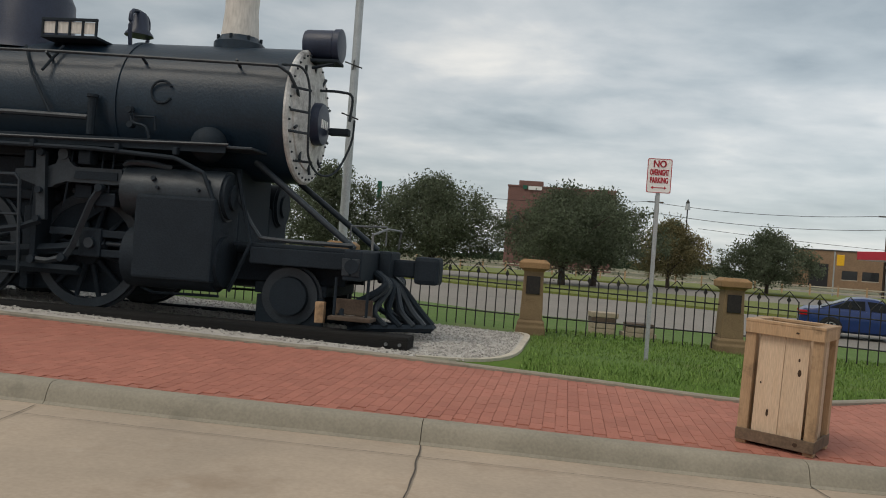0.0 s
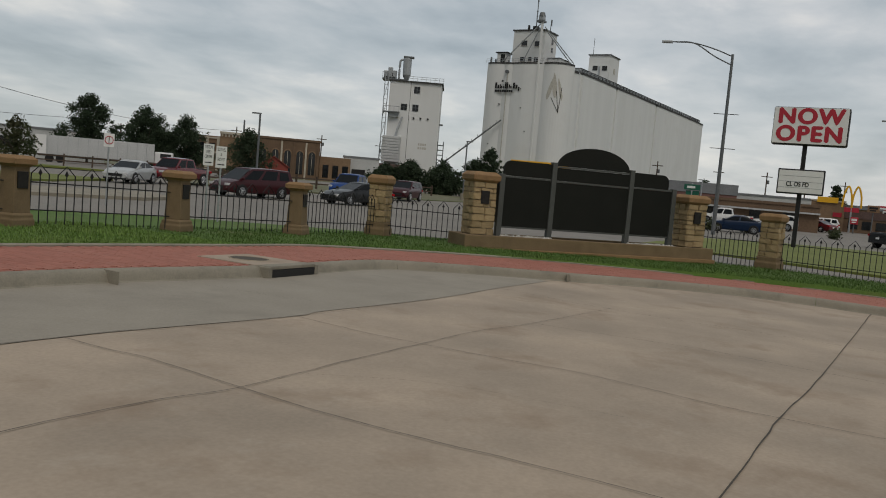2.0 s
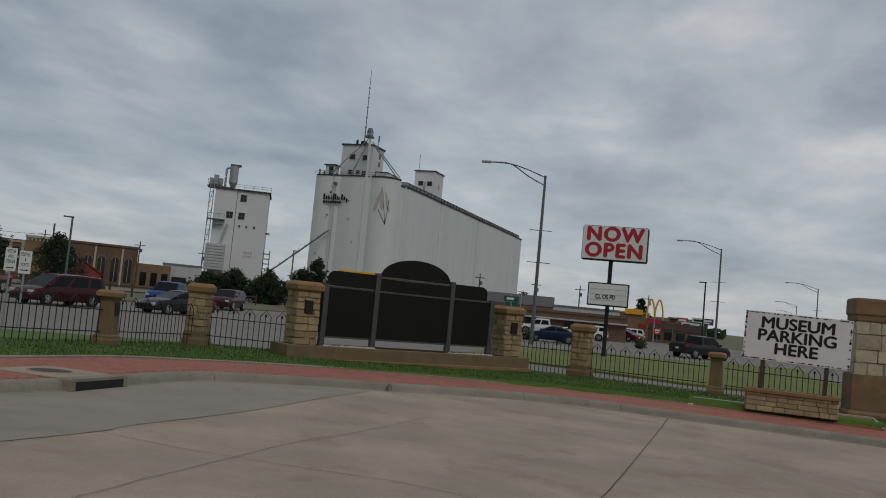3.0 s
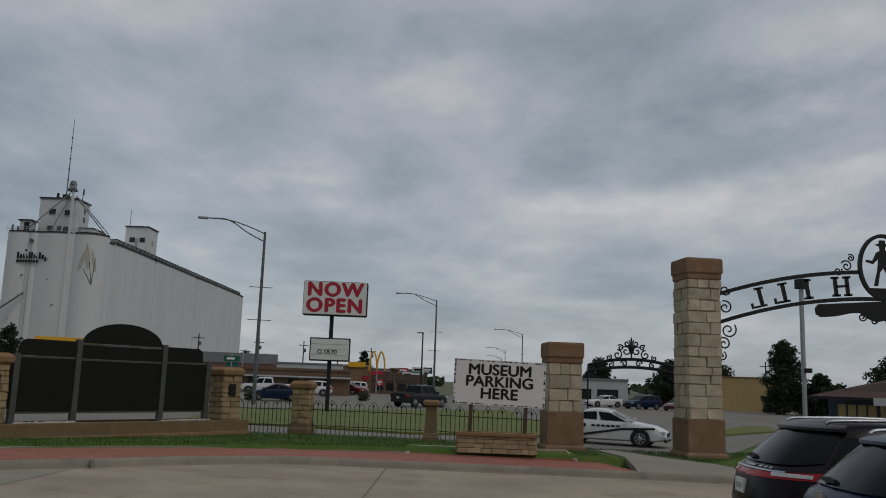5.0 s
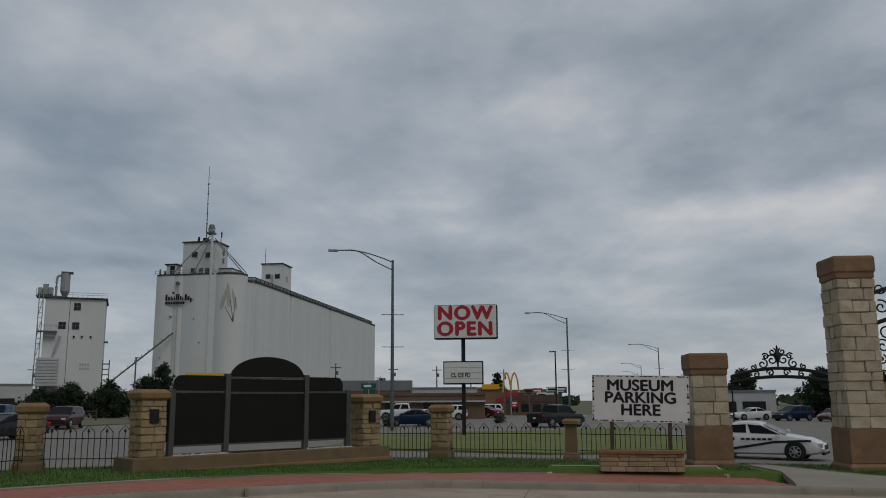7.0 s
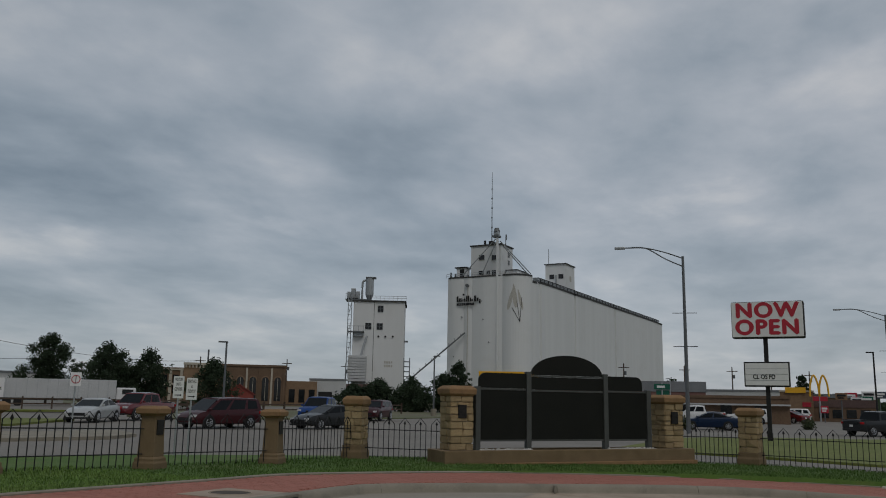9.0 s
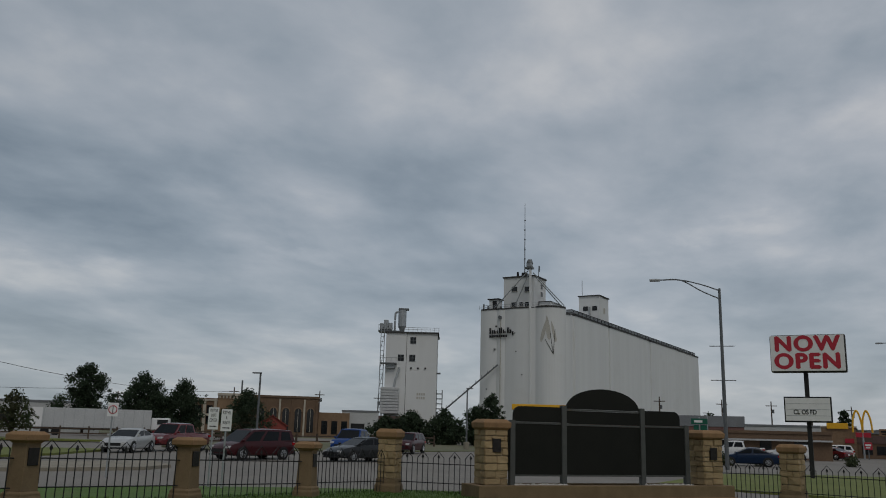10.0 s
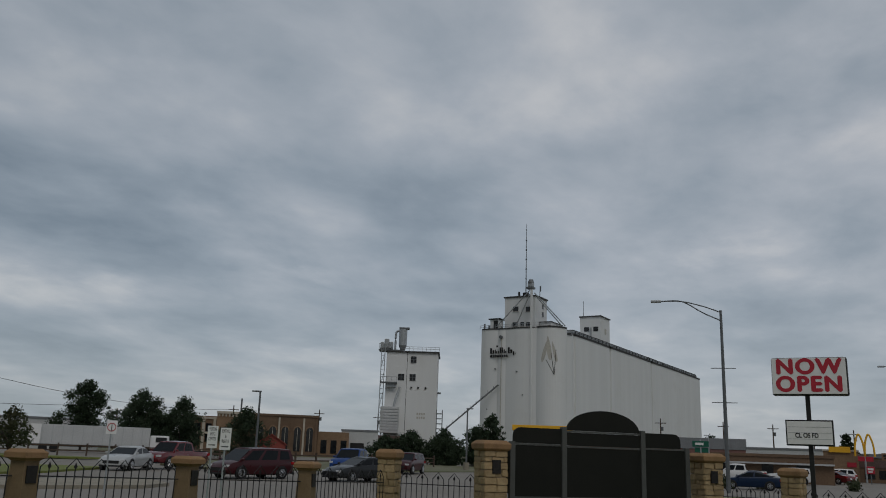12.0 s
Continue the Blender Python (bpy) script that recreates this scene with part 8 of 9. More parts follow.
    # faded wheat ears and dark stalks painted on the round corner bin
    def on_bin(deg, z, off=0.05):
        return (192.1 + (4.35 + off) * math.cos(radians(deg)), 83.2 + (4.35 + off) * math.sin(radians(deg)), z)

    for mid, lean, z_mid, tall, wide in ((186, 10, 26.3, 2.9, 8.5), (199, -4, 26.9, 3.0, 9.5), (217, -8, 26.0, 2.6, 7.0)):
        bm = bmesh.new()
        left_v, right_v = [], []
        for k in range(13):
            u = -1 + k / 6
            w = wide * math.sqrt(max(0.02, 1 - u * u)) * (0.7 - 0.3 * u)
            c = mid + lean * u
            left_v.append(bm.verts.new(on_bin(c - w, z_mid + tall * u)))
            right_v.append(bm.verts.new(on_bin(c + w, z_mid + tall * u)))
        for k in range(12):
            bm.faces.new((left_v[k], right_v[k], right_v[k + 1], left_v[k + 1]))
        part("wheat_ear", bm, silo_grey, E, "faded painted wheat ear")
    for a, z0 in ((190, 24.0), (206, 25.6), (222, 26.5)):
        pts = [on_bin(a + (216 - a) * k / 6, z0 + (20.4 - z0) * (k / 6), 0.06) for k in range(7)]
        part("wheat_stalk", tube(pts, 0.06, 4), iron_black, E)


elevator()


def feed_mill():
    c = Vector((142.75, 92.1, 0))
    rz = turn_to(c.x, c.y) - 3
    M = thing("feed_mill", "white concrete feed mill tower with ducts and ladders", "mill tower", pose(c.x, c.y, -0.3, 0, 0, rz))
    part("tower", boxed(-5.25, -1.06, 0, 11, 0, 21.1, 0.05), silo_white, M)
    part("tower", boxed(-0.98, 5.2, 0.06, 11, 0, 21.1, 0.05), silo_white, M)
    part("joint", boxed(-1.06, -0.98, 0.12, 10, 0, 21.0), silo_edge, M, "dark joint between the two halves")
    part("roof_edge", boxed(-5.4, 5.5, -0.3, 11.3, 21.1, 21.35), silo_edge, M)
    for x0, x1, z0, z1 in ((-0.3, 0.85, 19.0, 20.3), (-2.75, -1.5, 15.4, 16.7), (-0.4, 0.8, 15.4, 16.7)):
        w = part("window", boxed(x0, x1, -0.05, 0.05, z0, z1), glass_dark, M)
        part("window_bar", boxed((x0 + x1) / 2 - 0.04, (x0 + x1) / 2 + 0.04, -0.07, -0.052, z0, z1), galv_dark, w)
        part("window_bar", boxed(x0, x1, -0.069, -0.053, (z0 + z1) / 2 - 0.04, (z0 + z1) / 2 + 0.04), galv_dark, w)
    for x in (0.0, 1.4, 2.9):
        part("wall_vent", rod((x, 0.1, 14.0), (x, -0.12, 14.0), 0.2, seg=8), iron_black, M)
    # ribbed louvre house, its spout and the platform over it
    part("louvre_house", boxed(-5.75, -2.2, -2.2, -0.02, 4.8, 10.0, 0.04), metal_white, M)
    for i in range(9):
        part("louvre", boxed(-5.85, -2.1, -2.32, -2.21, 4.9 + i * 0.57, 5.28 + i * 0.57, 0.03), metal_white, M)
    part("spout", tube([(-2.3, -0.5, 14.0), (-3.0, -1.0, 11.6), (-3.3, -1.2, 10.0)], 0.22, 8), galv, M)
    part("platform", boxed(-6.2, -2.9, -1.3, -0.02, 14.7, 14.95), galv_dark, M)
    part("platform_shade", boxed(-5.0, -3.2, -0.8, -0.02, 13.9, 14.68), galv, M)
    for x in (-6.1, -5.0, -4.0, -3.0):
        part("rail_post", boxed(x - 0.04, x + 0.04, -1.28, -1.2, 14.95, 16.0), galv, M)
    part("rail", boxed(-6.2, -2.9, -1.28, -1.2, 15.9, 16.0), galv, M)
    # open stair and ladder frame up the edge
    for x in (-6.3, -5.6):
        part("frame_leg", rod((x, -0.4, 0), (x, -0.4, 22.6), 0.09, seg=6), galv, M)
    for i in range(22):
        part("ladder_rung", rod((-6.3, -0.4, 1.2 + i * 0.95), (-5.6, -0.4, 1.2 + i * 0.95), 0.05, seg=5), galv, M)
    for i in range(5):
        part("frame_brace", tube([(-6.3, -0.38, 2 + i * 3.9), (-5.6, -0.38, 5.4 + i * 3.9)], 0.05, 5), galv, M)
    # machinery on the roof: cyclone flue, elbow, boxes and rails
    part("deck", boxed(-7.0, -2.2, 0.2, 4.0, 21.4, 21.6), galv_dark, M)
    part("cyclone", rod((-2.2, 1.6, 22.6), (-2.2, 1.6, 26.0), 0.85, 0.85, 14), galv, M, "grey cyclone flue")
    part("cyclone_cone", rod((-2.2, 1.6, 21.35), (-2.2, 1.6, 22.6), 0.3, 0.85, 14), galv, M)
    part("cyclone_cap", boxed(-3.0, -0.9, 0.9, 2.3, 26.0, 26.35, 0.05), galv_dark, M)
    part("elbow", tube(smooth_line([(-3.7, 1.6, 21.6), (-3.7, 1.6, 24.6), (-3.5, 1.6, 25.5), (-2.6, 1.6, 25.7)], 5), 0.22, 8), galv, M, smooth=True)
    for x, h, w in ((-6.4, 1.6, 0.35), (-5.5, 2.3, 0.45), (-4.6, 1.7, 0.4)):
        part("roof_machine", boxed(x - w, x + w, 1.0, 2.6, 21.6, 21.6 + h, 0.08), galv, M)
        part("machine_motor", rod((x - w, 0.9, 21.9), (x + w, 0.9, 21.9), 0.25, seg=8), galv_dark, M)
    for x in (-6.9, -6.0, -5.1, -4.3):
        part("deck_rail_post", boxed(x - 0.04, x + 0.04, 0.2, 0.28, 21.6, 22.8), galv, M)
    part("deck_rail", boxed(-7.0, -4.2, 0.2, 0.28, 22.7, 22.8), galv, M)
    for i in range(9):
        part("roof_rail_post", boxed(-1.6 + i * 0.88, -1.54 + i * 0.88, -0.2, -0.14, 21.35, 22.25), galv, M)
    for z in (21.8, 22.2):
        part("roof_rail", boxed(-1.7, 5.6, -0.2, -0.14, z, z + 0.07), galv, M)
    # stair tower on the far side
    for z in range(0, 10):
        part("stair_landing", boxed(5.22, 6.5, 1.0, 3.0, z * 1.0, z * 1.0 + 0.14), galv_dark, M)
    for x, y in ((5.3, 1.05), (6.45, 1.05), (6.45, 2.95)):
        part("stair_leg", boxed(x - 0.08, x + 0.08, y - 0.08, y + 0.08, 0, 9.8), galv_dark, M)
    part("wall_platform", boxed(5.22, 6.0, 1.0, 2.0, 13.0, 13.3), galv_dark, M)
    for i in range(2):
        for k in range(4):
            part("writing_bar", boxed(1.3 + k * 0.45, 1.62 + k * 0.45, 0.02, 0.058, 8.6 - i * 0.75, 9.05 - i * 0.75), silo_grey, M)
    # low shed with a dark canopy
    part("shed_canopy", boxed(-7.4, 1.0, -6.0, -2.4, 3.0, 4.3, 0.05), roof_brown, M, "dark brown canopy")
    for x in (-7.2, -3.5, 0.7):
        part("canopy_post", boxed(x - 0.15, x + 0.15, -5.9, -5.6, 0, 3.0), galv_dark, M)
    part("shed_wall", boxed(-7.2, 0.8, -2.6, -2.42, 0, 3.0), trim_black, M)


feed_mill()

yc = thing("yellow_canopy", "yellow roofed canopy before the grain elevator", "canopy", pose(110.0, 48.6, street_z(48), 0, 0, turn_to(110, 48.6)))
part("canopy_roof", boxed(-4.2, 4.2, 0, 5, 5.0, 5.75, 0.05), yellow_paint, yc)
part("back_wall", boxed(-4.0, 4.0, 4.0, 4.6, 0, 4.99), metal_white, yc)
for px in (-3.6, 3.6):
    part("canopy_post", boxed(px - 0.15, px + 0.15, 0.4, 0.7, 0, 4.99), galv, yc)

# ================= buildings across the streets =================


def building(name, label, x, y, w, d, h, wall, roof_m, z=None, rz=None, windows=(), doors=(), parapet=0.3, group=""):
    z = street_z(y) if z is None else z
    B = thing(name, label, "building", pose(x, y, z - 0.1, 0, 0, turn_to(x, y) if rz is None else rz), group)
    part("wall", boxed(-w / 2, w / 2, 0, d, 0, h), wall, B)
    part("roof", boxed(-w / 2 - 0.1, w / 2 + 0.1, -0.1, d + 0.1, h, h + parapet), roof_m, B)
    for x0, x1, z0, z1 in windows:
        wd = part("window", boxed(x0, x1, -0.05, 0.03, z0, z1), glass_dark, B)
        part("frame", boxed(x0 - 0.06, x1 + 0.06, -0.035, 0.0, z0 - 0.12, z0 - 0.01), stone_trim, wd)
    for x0, x1, z1 in doors:
        part("door", boxed(x0, x1, -0.07, 0.0, 0, z1), trim_black, B)
    return B


# old brick works with arched windows
bw = thing("brick_works", "old brown brick works with arched windows and pale trim", "building", pose(105.6, 98.6, -0.4, 0, 0, turn_to(105.6, 98.6)))
part("main_wall", boxed(-0.6, 10.4, 0, 14, 0, 6.6), brick_far, bw)
part("cornice", boxed(-0.7, 10.5, -0.15, 14, 6.6, 6.95), brick_far, bw)
for i in range(5):
    x = 0.9 + i * 2.05
    bm = bmesh.new()
    prism(bm, [(x - 0.55, 1.0), (x + 0.55, 1.0)] + [(x + 0.55 * math.cos(a), 4.3 + 0.6 * math.sin(a)) for a in [k * math.pi / 10 for k in range(11)]], 0.1)
    w = part("arched_window", bm, glass_dark, bw)
    part("pier", boxed(x + 0.86, x + 1.16, -0.18, -0.002, 0, 6.4), stone_trim if i % 2 else brick_far, bw)
    part("window_bar", boxed(x - 0.03, x + 0.03, -0.08, -0.055, 1.0, 4.8), stone_trim, w)
    bm = bmesh.new()
    sweep(bm, [(x + 0.66 * math.cos(a), -0.06, 4.3 + 0.72 * math.sin(a)) for a in [k * math.pi / 10 for k in range(11)]], [(-0.1, -0.06), (0.1, -0.06), (0.1, 0.06), (-0.1, 0.06)], up=(0, 1, 0))
    part("window_arch", bm, brick_tan, w)
part("left_block", boxed(-12.2, -6.2, 1, 14, 0, 6.2), brick_far, bw)
for i in range(4):
    part("pier", boxed(-12.0 + i * 1.75, -11.55 + i * 1.75, 0.8, 0.998, 0, 6.1), stone_trim, bw)
for i in range(3):
    part("window", boxed(-11.4 + i * 1.75, -10.5 + i * 1.75, 0.93, 0.99, 2.0, 5.0), glass_dark, bw)
part("left_cornice", boxed(-12.3, -6.1, 0.85, 14, 5.75, 6.0), stone_trim, bw)
part("left_band", boxed(-12.25, -6.15, 0.78, 0.799, 3.3, 3.65), stone_trim, bw)
part("middle_block", boxed(-6.2, -0.6, 0.3, 14, 0, 7.0), brick_tan, bw)
for i in range(10):
    part("dentil", boxed(-6.0 + i * 0.55, -5.75 + i * 0.55, 0.12, 0.298, 6.2, 6.6), stone_trim, bw)
part("middle_cornice", boxed(-6.3, -0.5, 0.05, 0.298, 6.65, 7.05), stone_trim, bw)
part("side_wing", boxed(10.6, 16.0, 2, 12, 0, 4.4), brick_tan, bw)
for i in range(3):
    part("window", boxed(11.2 + i * 1.7, 12.2 + i * 1.7, 1.92, 2.0, 0.8, 3.0), glass_dark, bw)
part("chimney", rod((-2.5, 3, 7.0), (-2.5, 3, 9.4), 0.14, seg=8), galv_dark, bw)

hut = thing("red_hut", "small red wooden hut with a gable roof", "hut", pose(89.4, 80.1, -0.4, 0, 0, turn_to(89.4, 80.1)))
bm = bmesh.new()
prism(bm, [(-2.0, 0), (2.0, 0), (2.0, 2.0), (0, 3.3), (-2.0, 2.0)], 3.0, Matrix.Translation((0, 1.5, 0)))
part("wall", bm, red_siding, hut)
for s in (-1, 1):
    bm = bmesh.new()
    prism(bm, [(0, 3.42), (s * 2.25, 1.96), (s * 2.25, 1.84), (0, 3.30)], 3.4, Matrix.Translation((0, 1.5, 0)))
    part("roof", bm, red_siding, hut)
building("metal_shed", "white metal shed with a roller door", 121.2, 88.4, 6.4, 8, 4.6, metal_white, roof_grey, windows=[(-2.6, -2.0, 3.3, 3.7)], doors=[(-1.6, 0.8, 2.6)])
building("flat_white_store", "long low white warehouse behind the trailer", 70.0, 119.0, 34, 12, 4.4, metal_white, roof_grey, windows=[(-12, -8, 1.2, 3.2), (2, 5, 1.5, 3.0)])
building("white_yard_building", "white yard building with dark openings", 52.0, 123.0, 16, 10, 3.6, metal_white, roof_grey, windows=[(-5, -2, 0.4, 2.4), (1, 3.5, 1.0, 2.4)])
building("tan_brick_store", "tan brick store with a dark doorway", 36.8, 119.5, 11.5, 10, 5.2, brick_tan, silo_edge, z=0.4, windows=[(0.5, 2.4, 1.4, 2.6), (3.0, 5.0, 1.4, 2.6)], doors=[(-3.6, -1.2, 3.4)], parapet=0.15)
hotel = building("brick_hotel", "dark red brick hotel behind the trees", -1.7, 159.5, 20.5, 14, 15.4, brick_hotel, brick_hotel, windows=[(-9 + i * 3.2, -7.6 + i * 3.2, 5 + k * 3.3, 6.6 + k * 3.3) for i in range(6) for k in range(2)])
part("parapet_block", boxed(-8.2, -3.6, -0.2, 3, 15.7, 16.6), brick_hotel, hotel)
part("sign_shape", boxed(-7.4, -6.6, -0.3, -0.21, 15.0, 15.7), green_sign, hotel, "green sign shape")
part("sign_shape", boxed(-6.4, -3.8, -0.3, -0.21, 14.9, 15.6), white_paint, hotel)

# filling station canopy
st = thing("station_canopy", "red and white filling station canopy on slim posts", "canopy", pose(41.8, 101.4, 0.2, 0, 0, 18))
part("canopy_roof", boxed(-7.9, 7.9, -3, 3, 3.9, 4.85, 0.05), red_paint, st)
part("canopy_soffit", boxed(-7.8, 7.8, -2.9, 2.9, 3.84, 3.896), white_paint, st)
part("canopy_corner", boxed(-8.0, -6.9, -3.02, -2.9, 3.95, 4.8), white_paint, st)
for x in (-5.5, 0.0, 5.5):
    part("post", boxed(x - 0.15, x + 0.15, -0.15, 0.15, 0, 3.84), white_paint, st)
    part("pump", boxed(x - 0.45, x + 0.45, -0.3, 0.3, 0, 1.6, 0.05), metal_white, st)
bus = thing("parked_wagon", "small red and white wagon with a row of windows", "wagon", pose(49.5, 109.2, 0.2, 0, 0, 24))
part("lower_body", boxed(-2.6, 2.6, -1.1, 1.1, 0.5, 1.3, 0.05), red_siding, bus)
part("upper_body", boxed(-2.6, 2.6, -1.1, 1.1, 1.304, 2.6, 0.05), metal_white, bus)
for i in range(6):
    part("window", boxed(-2.4 + i * 0.82, -1.8 + i * 0.82, -1.13, -1.1, 1.5, 2.2), glass_dark, bus)
for x in (-1.7, 1.7):
    part("wheel", rod((x, -1.0, 0.4), (x, -0.8, 0.4), 0.4, seg=16), rubber, bus)

# box trailer
tr = thing("box_trailer", "long white box trailer parked in the yard", "trailer", pose(67.4, 89.2, -0.3, 0, 0, turn_to(67.4, 89.2)))
part("box", boxed(-6.8, 6.8, 0, 2.6, 1.0, 3.3, 0.04), metal_white, tr)
for i in range(12):
    part("panel_rib", boxed(-6.6 + i * 1.13, -6.55 + i * 1.13, -0.02, 0.0, 1.05, 3.25), galv, tr)
part("door_panel", boxed(-6.8, -5.6, -0.03, -0.021, 1.02, 3.3), white_paint, tr)
for x in (-5.2, -4.0, 5.0):
    part("wheel", rod((x, 0.1, 0.5), (x, 0.4, 0.5), 0.5, seg=16), rubber, tr)
part("chassis", boxed(-6.5, 6.5, 0.6, 2.0, 0.75, 0.99), trim_black, tr)
cab = thing("truck_cab", "white truck cab beside the trailer", "truck", pose(74.0, 84.3, -0.3, 0, 0, turn_to(74, 84.3)))
part("cab_body", boxed(-1.4, 0.9, 0, 2.2, 0.7, 2.4, 0.2), white_p, cab)
part("bonnet", boxed(0.9, 2.4, 0.1, 2.1, 0.7, 1.6, 0.2), white_p, cab)
part("side_window", boxed(-0.7, 0.6, -0.02, 0.0, 1.6, 2.2), glass_dark, cab)
for x in (-0.9, 1.7):
    part("wheel", rod((x, -0.05, 0.5), (x, 0.3, 0.5), 0.5, seg=16), rubber, cab)

# restaurants and shops along the street
rest = building("red_brick_shops", "low dark brown brick shop row with a white fascia", 99.0, 16.5, 12.5, 10, 2.8, brick_far, brick_far, windows=[(-5.6, -4.4, 0.8, 2.2), (-1, 0.2, 0.8, 2.2), (2.5, 4.0, 0.8, 2.0)])
part("fascia", boxed(-6.3, 6.3, -0.5, -0.11, 2.02, 2.2), metal_white, rest)
far = building("grey_roof_hall", "wide grey-roofed hall beside the elevator", 128.0, 42.0, 34, 14, 3.6, brick_hotel, roof_grey, parapet=1.6)
arches = thing("restaurant", "tan restaurant with yellow double arches on a pole", "building", pose(124.6, 11.6, street_z(11), 0, 0, turn_to(124.6, 11.6)))
part("wall", boxed(-2.6, 1.6, 0, 8, 0, 3.9), brick_tan, arches)
part("parapet", boxed(-2.7, 1.7, -0.1, 8.1, 3.9, 4.1), stone_trim, arches)
part("roof_band", boxed(1.6, 9.4, 0.5, 8, 1.9, 2.9), roof_brown, arches)
part("lower_wall", boxed(1.602, 9.2, 0.6, 8, 0, 1.898), brick_far, arches)
for k in range(4):
    part("window", boxed(2.2 + k * 1.7, 3.4 + k * 1.7, 0.53, 0.598, 0.5, 1.6), glass_dark, arches)
part("yellow_sign", boxed(-1.9, 0.7, -0.25, -0.12, 3.75, 4.5), yellow_paint, arches)
part("sign_bar", boxed(0.2, 1.3, -0.1, -0.02, 1.9, 2.5), red_paint, arches)
part("door", boxed(-1.0, 0.3, -0.06, 0, 0, 1.6), glass_dark, arches)
for s in (0, 1):
    pts = smooth_line([(1.2 + s * 1.15, -1.6, 3.3), (1.32 + s * 1.15, -1.6, 5.0), (1.75 + s * 1.15, -1.6, 6.1), (2.2 + s * 1.15, -1.6, 5.0), (2.35 + s * 1.15, -1.6, 3.3)], 5)
    part("yellow_arch", tube(pts, 0.12, 6, up=(0, 1, 0)), yellow_paint, arches, "yellow arch", True)
part("arch_pole", rod((2.35, -1.6, 0), (2.35, -1.6, 3.3), 0.12, seg=8), galv, arches)
part("red_plate", boxed(1.5, 3.3, -1.7, -1.5, 2.7, 3.3), red_paint, arches)
for i, (x, y, w, h, m) in enumerate([(140, 8.6, 5, 3.4, brick_far), (172, 9.5, 7, 3.6, red_siding), (205, 10, 9, 4.2, metal_white), (240, 10, 10, 5, brick_far), (260, 26, 30, 5, brick_far), (150, 26, 18, 4.2, metal_white), (180, -26, 16, 4.5, brick_tan), (215, -24, 18, 5, metal_white)]):
    building("roadside_building", "low roadside shop building on the main street", x, y, w, 8, h, m, roof_grey, windows=[(-w / 2 + 1, -w / 2 + 3, 0.8, 2.2), (0.5, 2.5, 0.8, 2.2)], group="roadside shops")

# small shop signs on poles along the main street
for x, y, z0, w, h, m, lab in [(120.1, 6.3, 2.9, 1.4, 0.9, sand_red, "orange and black"), (118.0, 8.2, 1.2, 0.9, 0.9, red_paint, "red"), (128.0, 5.4, 1.0, 0.9, 1.1, white_paint, "white"), (136.0, 5.2, 2.4, 1.6, 1.0, white_paint, "white"), (146.0, 6.4, 3.0, 1.8, 1.2, red_paint, "red"), (158.0, 4.6, 2.6, 2.0, 1.2, green_sign, "green"), (176.0, 4.8, 3.4, 2.4, 1.5, white_paint, "white"), (196.0, 3.4, 3.8, 2.6, 1.4, blue_siding, "blue"), (150.0, -20.5, 2.8, 2.0, 1.4, white_paint, "white")]:
    S = thing("shop_sign", "small " + lab + " shop sign on a pole by the street", "sign", pose(x, y, street_z(y), 0, 0, turn_to(x, y)), "shop signs")
    part("pole", rod((0, 0.1, 0), (0, 0.1, z0 + 0.2), 0.08, seg=6), galv_dark, S)
    part("panel", boxed(-w / 2, w / 2, -0.1, 0.1, z0, z0 + h, 0.04), m, S)
    part("sign_bar", boxed(-w * 0.36, w * 0.36, -0.13, -0.101, z0 + h * 0.5, z0 + h * 0.78), black_paint if m in (sand_red, white_paint) else white_paint, S)
    part("sign_bar", boxed(-w * 0.3, w * 0.22, -0.13, -0.101, z0 + h * 0.2, z0 + h * 0.38), black_paint if m in (sand_red, white_paint) else white_paint, S)

# beyond the gate
building("yellow_building", "yellow stucco building beyond the side street", 114.0, -40.4, 13, 9, 4.6, stucco, sand_red, parapet=0.12, doors=[(3.5, 5.0, 2.2)])
building("white_shop", "pale shop with dark glazing by the side street", 118.5, -22.0, 9, 8, 3.4, metal_white, roof_grey, windows=[(-3.5, -0.5, 0.8, 2.2), (0.3, 3.2, 0.6, 2.2)])
hall = thing("museum_hall", "slate-blue museum hall with a broad brown shingle roof", "building", pose(66.5, -42.5, street_z(-40) - 0.2, 0, 0, turn_to(66.5, -42.5) + 8))
part("wall", boxed(-10.5, 14, 0, 14, 0, 2.85), blue_siding, hall)
bm = bmesh.new()
prism(bm, [(-12.0, 2.72), (-4.2, 2.72), (5.4, 5.9), (3.2, 6.1), (-5.5, 4.35)], 0.25, Matrix.Translation((0, -1.2, 0)))
bmesh.ops.translate(bm, vec=(0, 1.6, 0), verts=[v for v in bm.verts if v.co.z > 4])
part("roof_slope", bm, roof_brown, hall)
bm = bmesh.new()
prism(bm, [(-5.0, 2.55), (-4.1, 2.55), (6.2, 5.95), (5.4, 6.1)], 0.3, Matrix.Translation((0, -1.5, 0)))
part("bargeboard", bm, metal_white, hall)
bm = bmesh.new()
prism(bm, [(-3.9, 2.6), (14, 2.6), (14, 6.4), (6.6, 6.0)], 0.3, Matrix.Translation((0, -0.9, 0)))
part("gable_face", bm, roof_brown, hall)
part("fascia", boxed(-12.0, -7.2, -1.4, -1.2, 2.5, 2.71), trim_black, hall)
part("fascia", boxed(-7.2, -1.0, -1.45, -1.2, 2.1, 2.71), metal_white, hall)
part("porch_block", boxed(0.8, 3.0, -1.1, -0.02, 0, 2.55), metal_white, hall)
for x in (-6.8, -5.2, -3.0):
    part("porch_post", boxed(x - 0.08, x + 0.08, -1.2, -1.04, 0, 2.4), trim_black, hall)
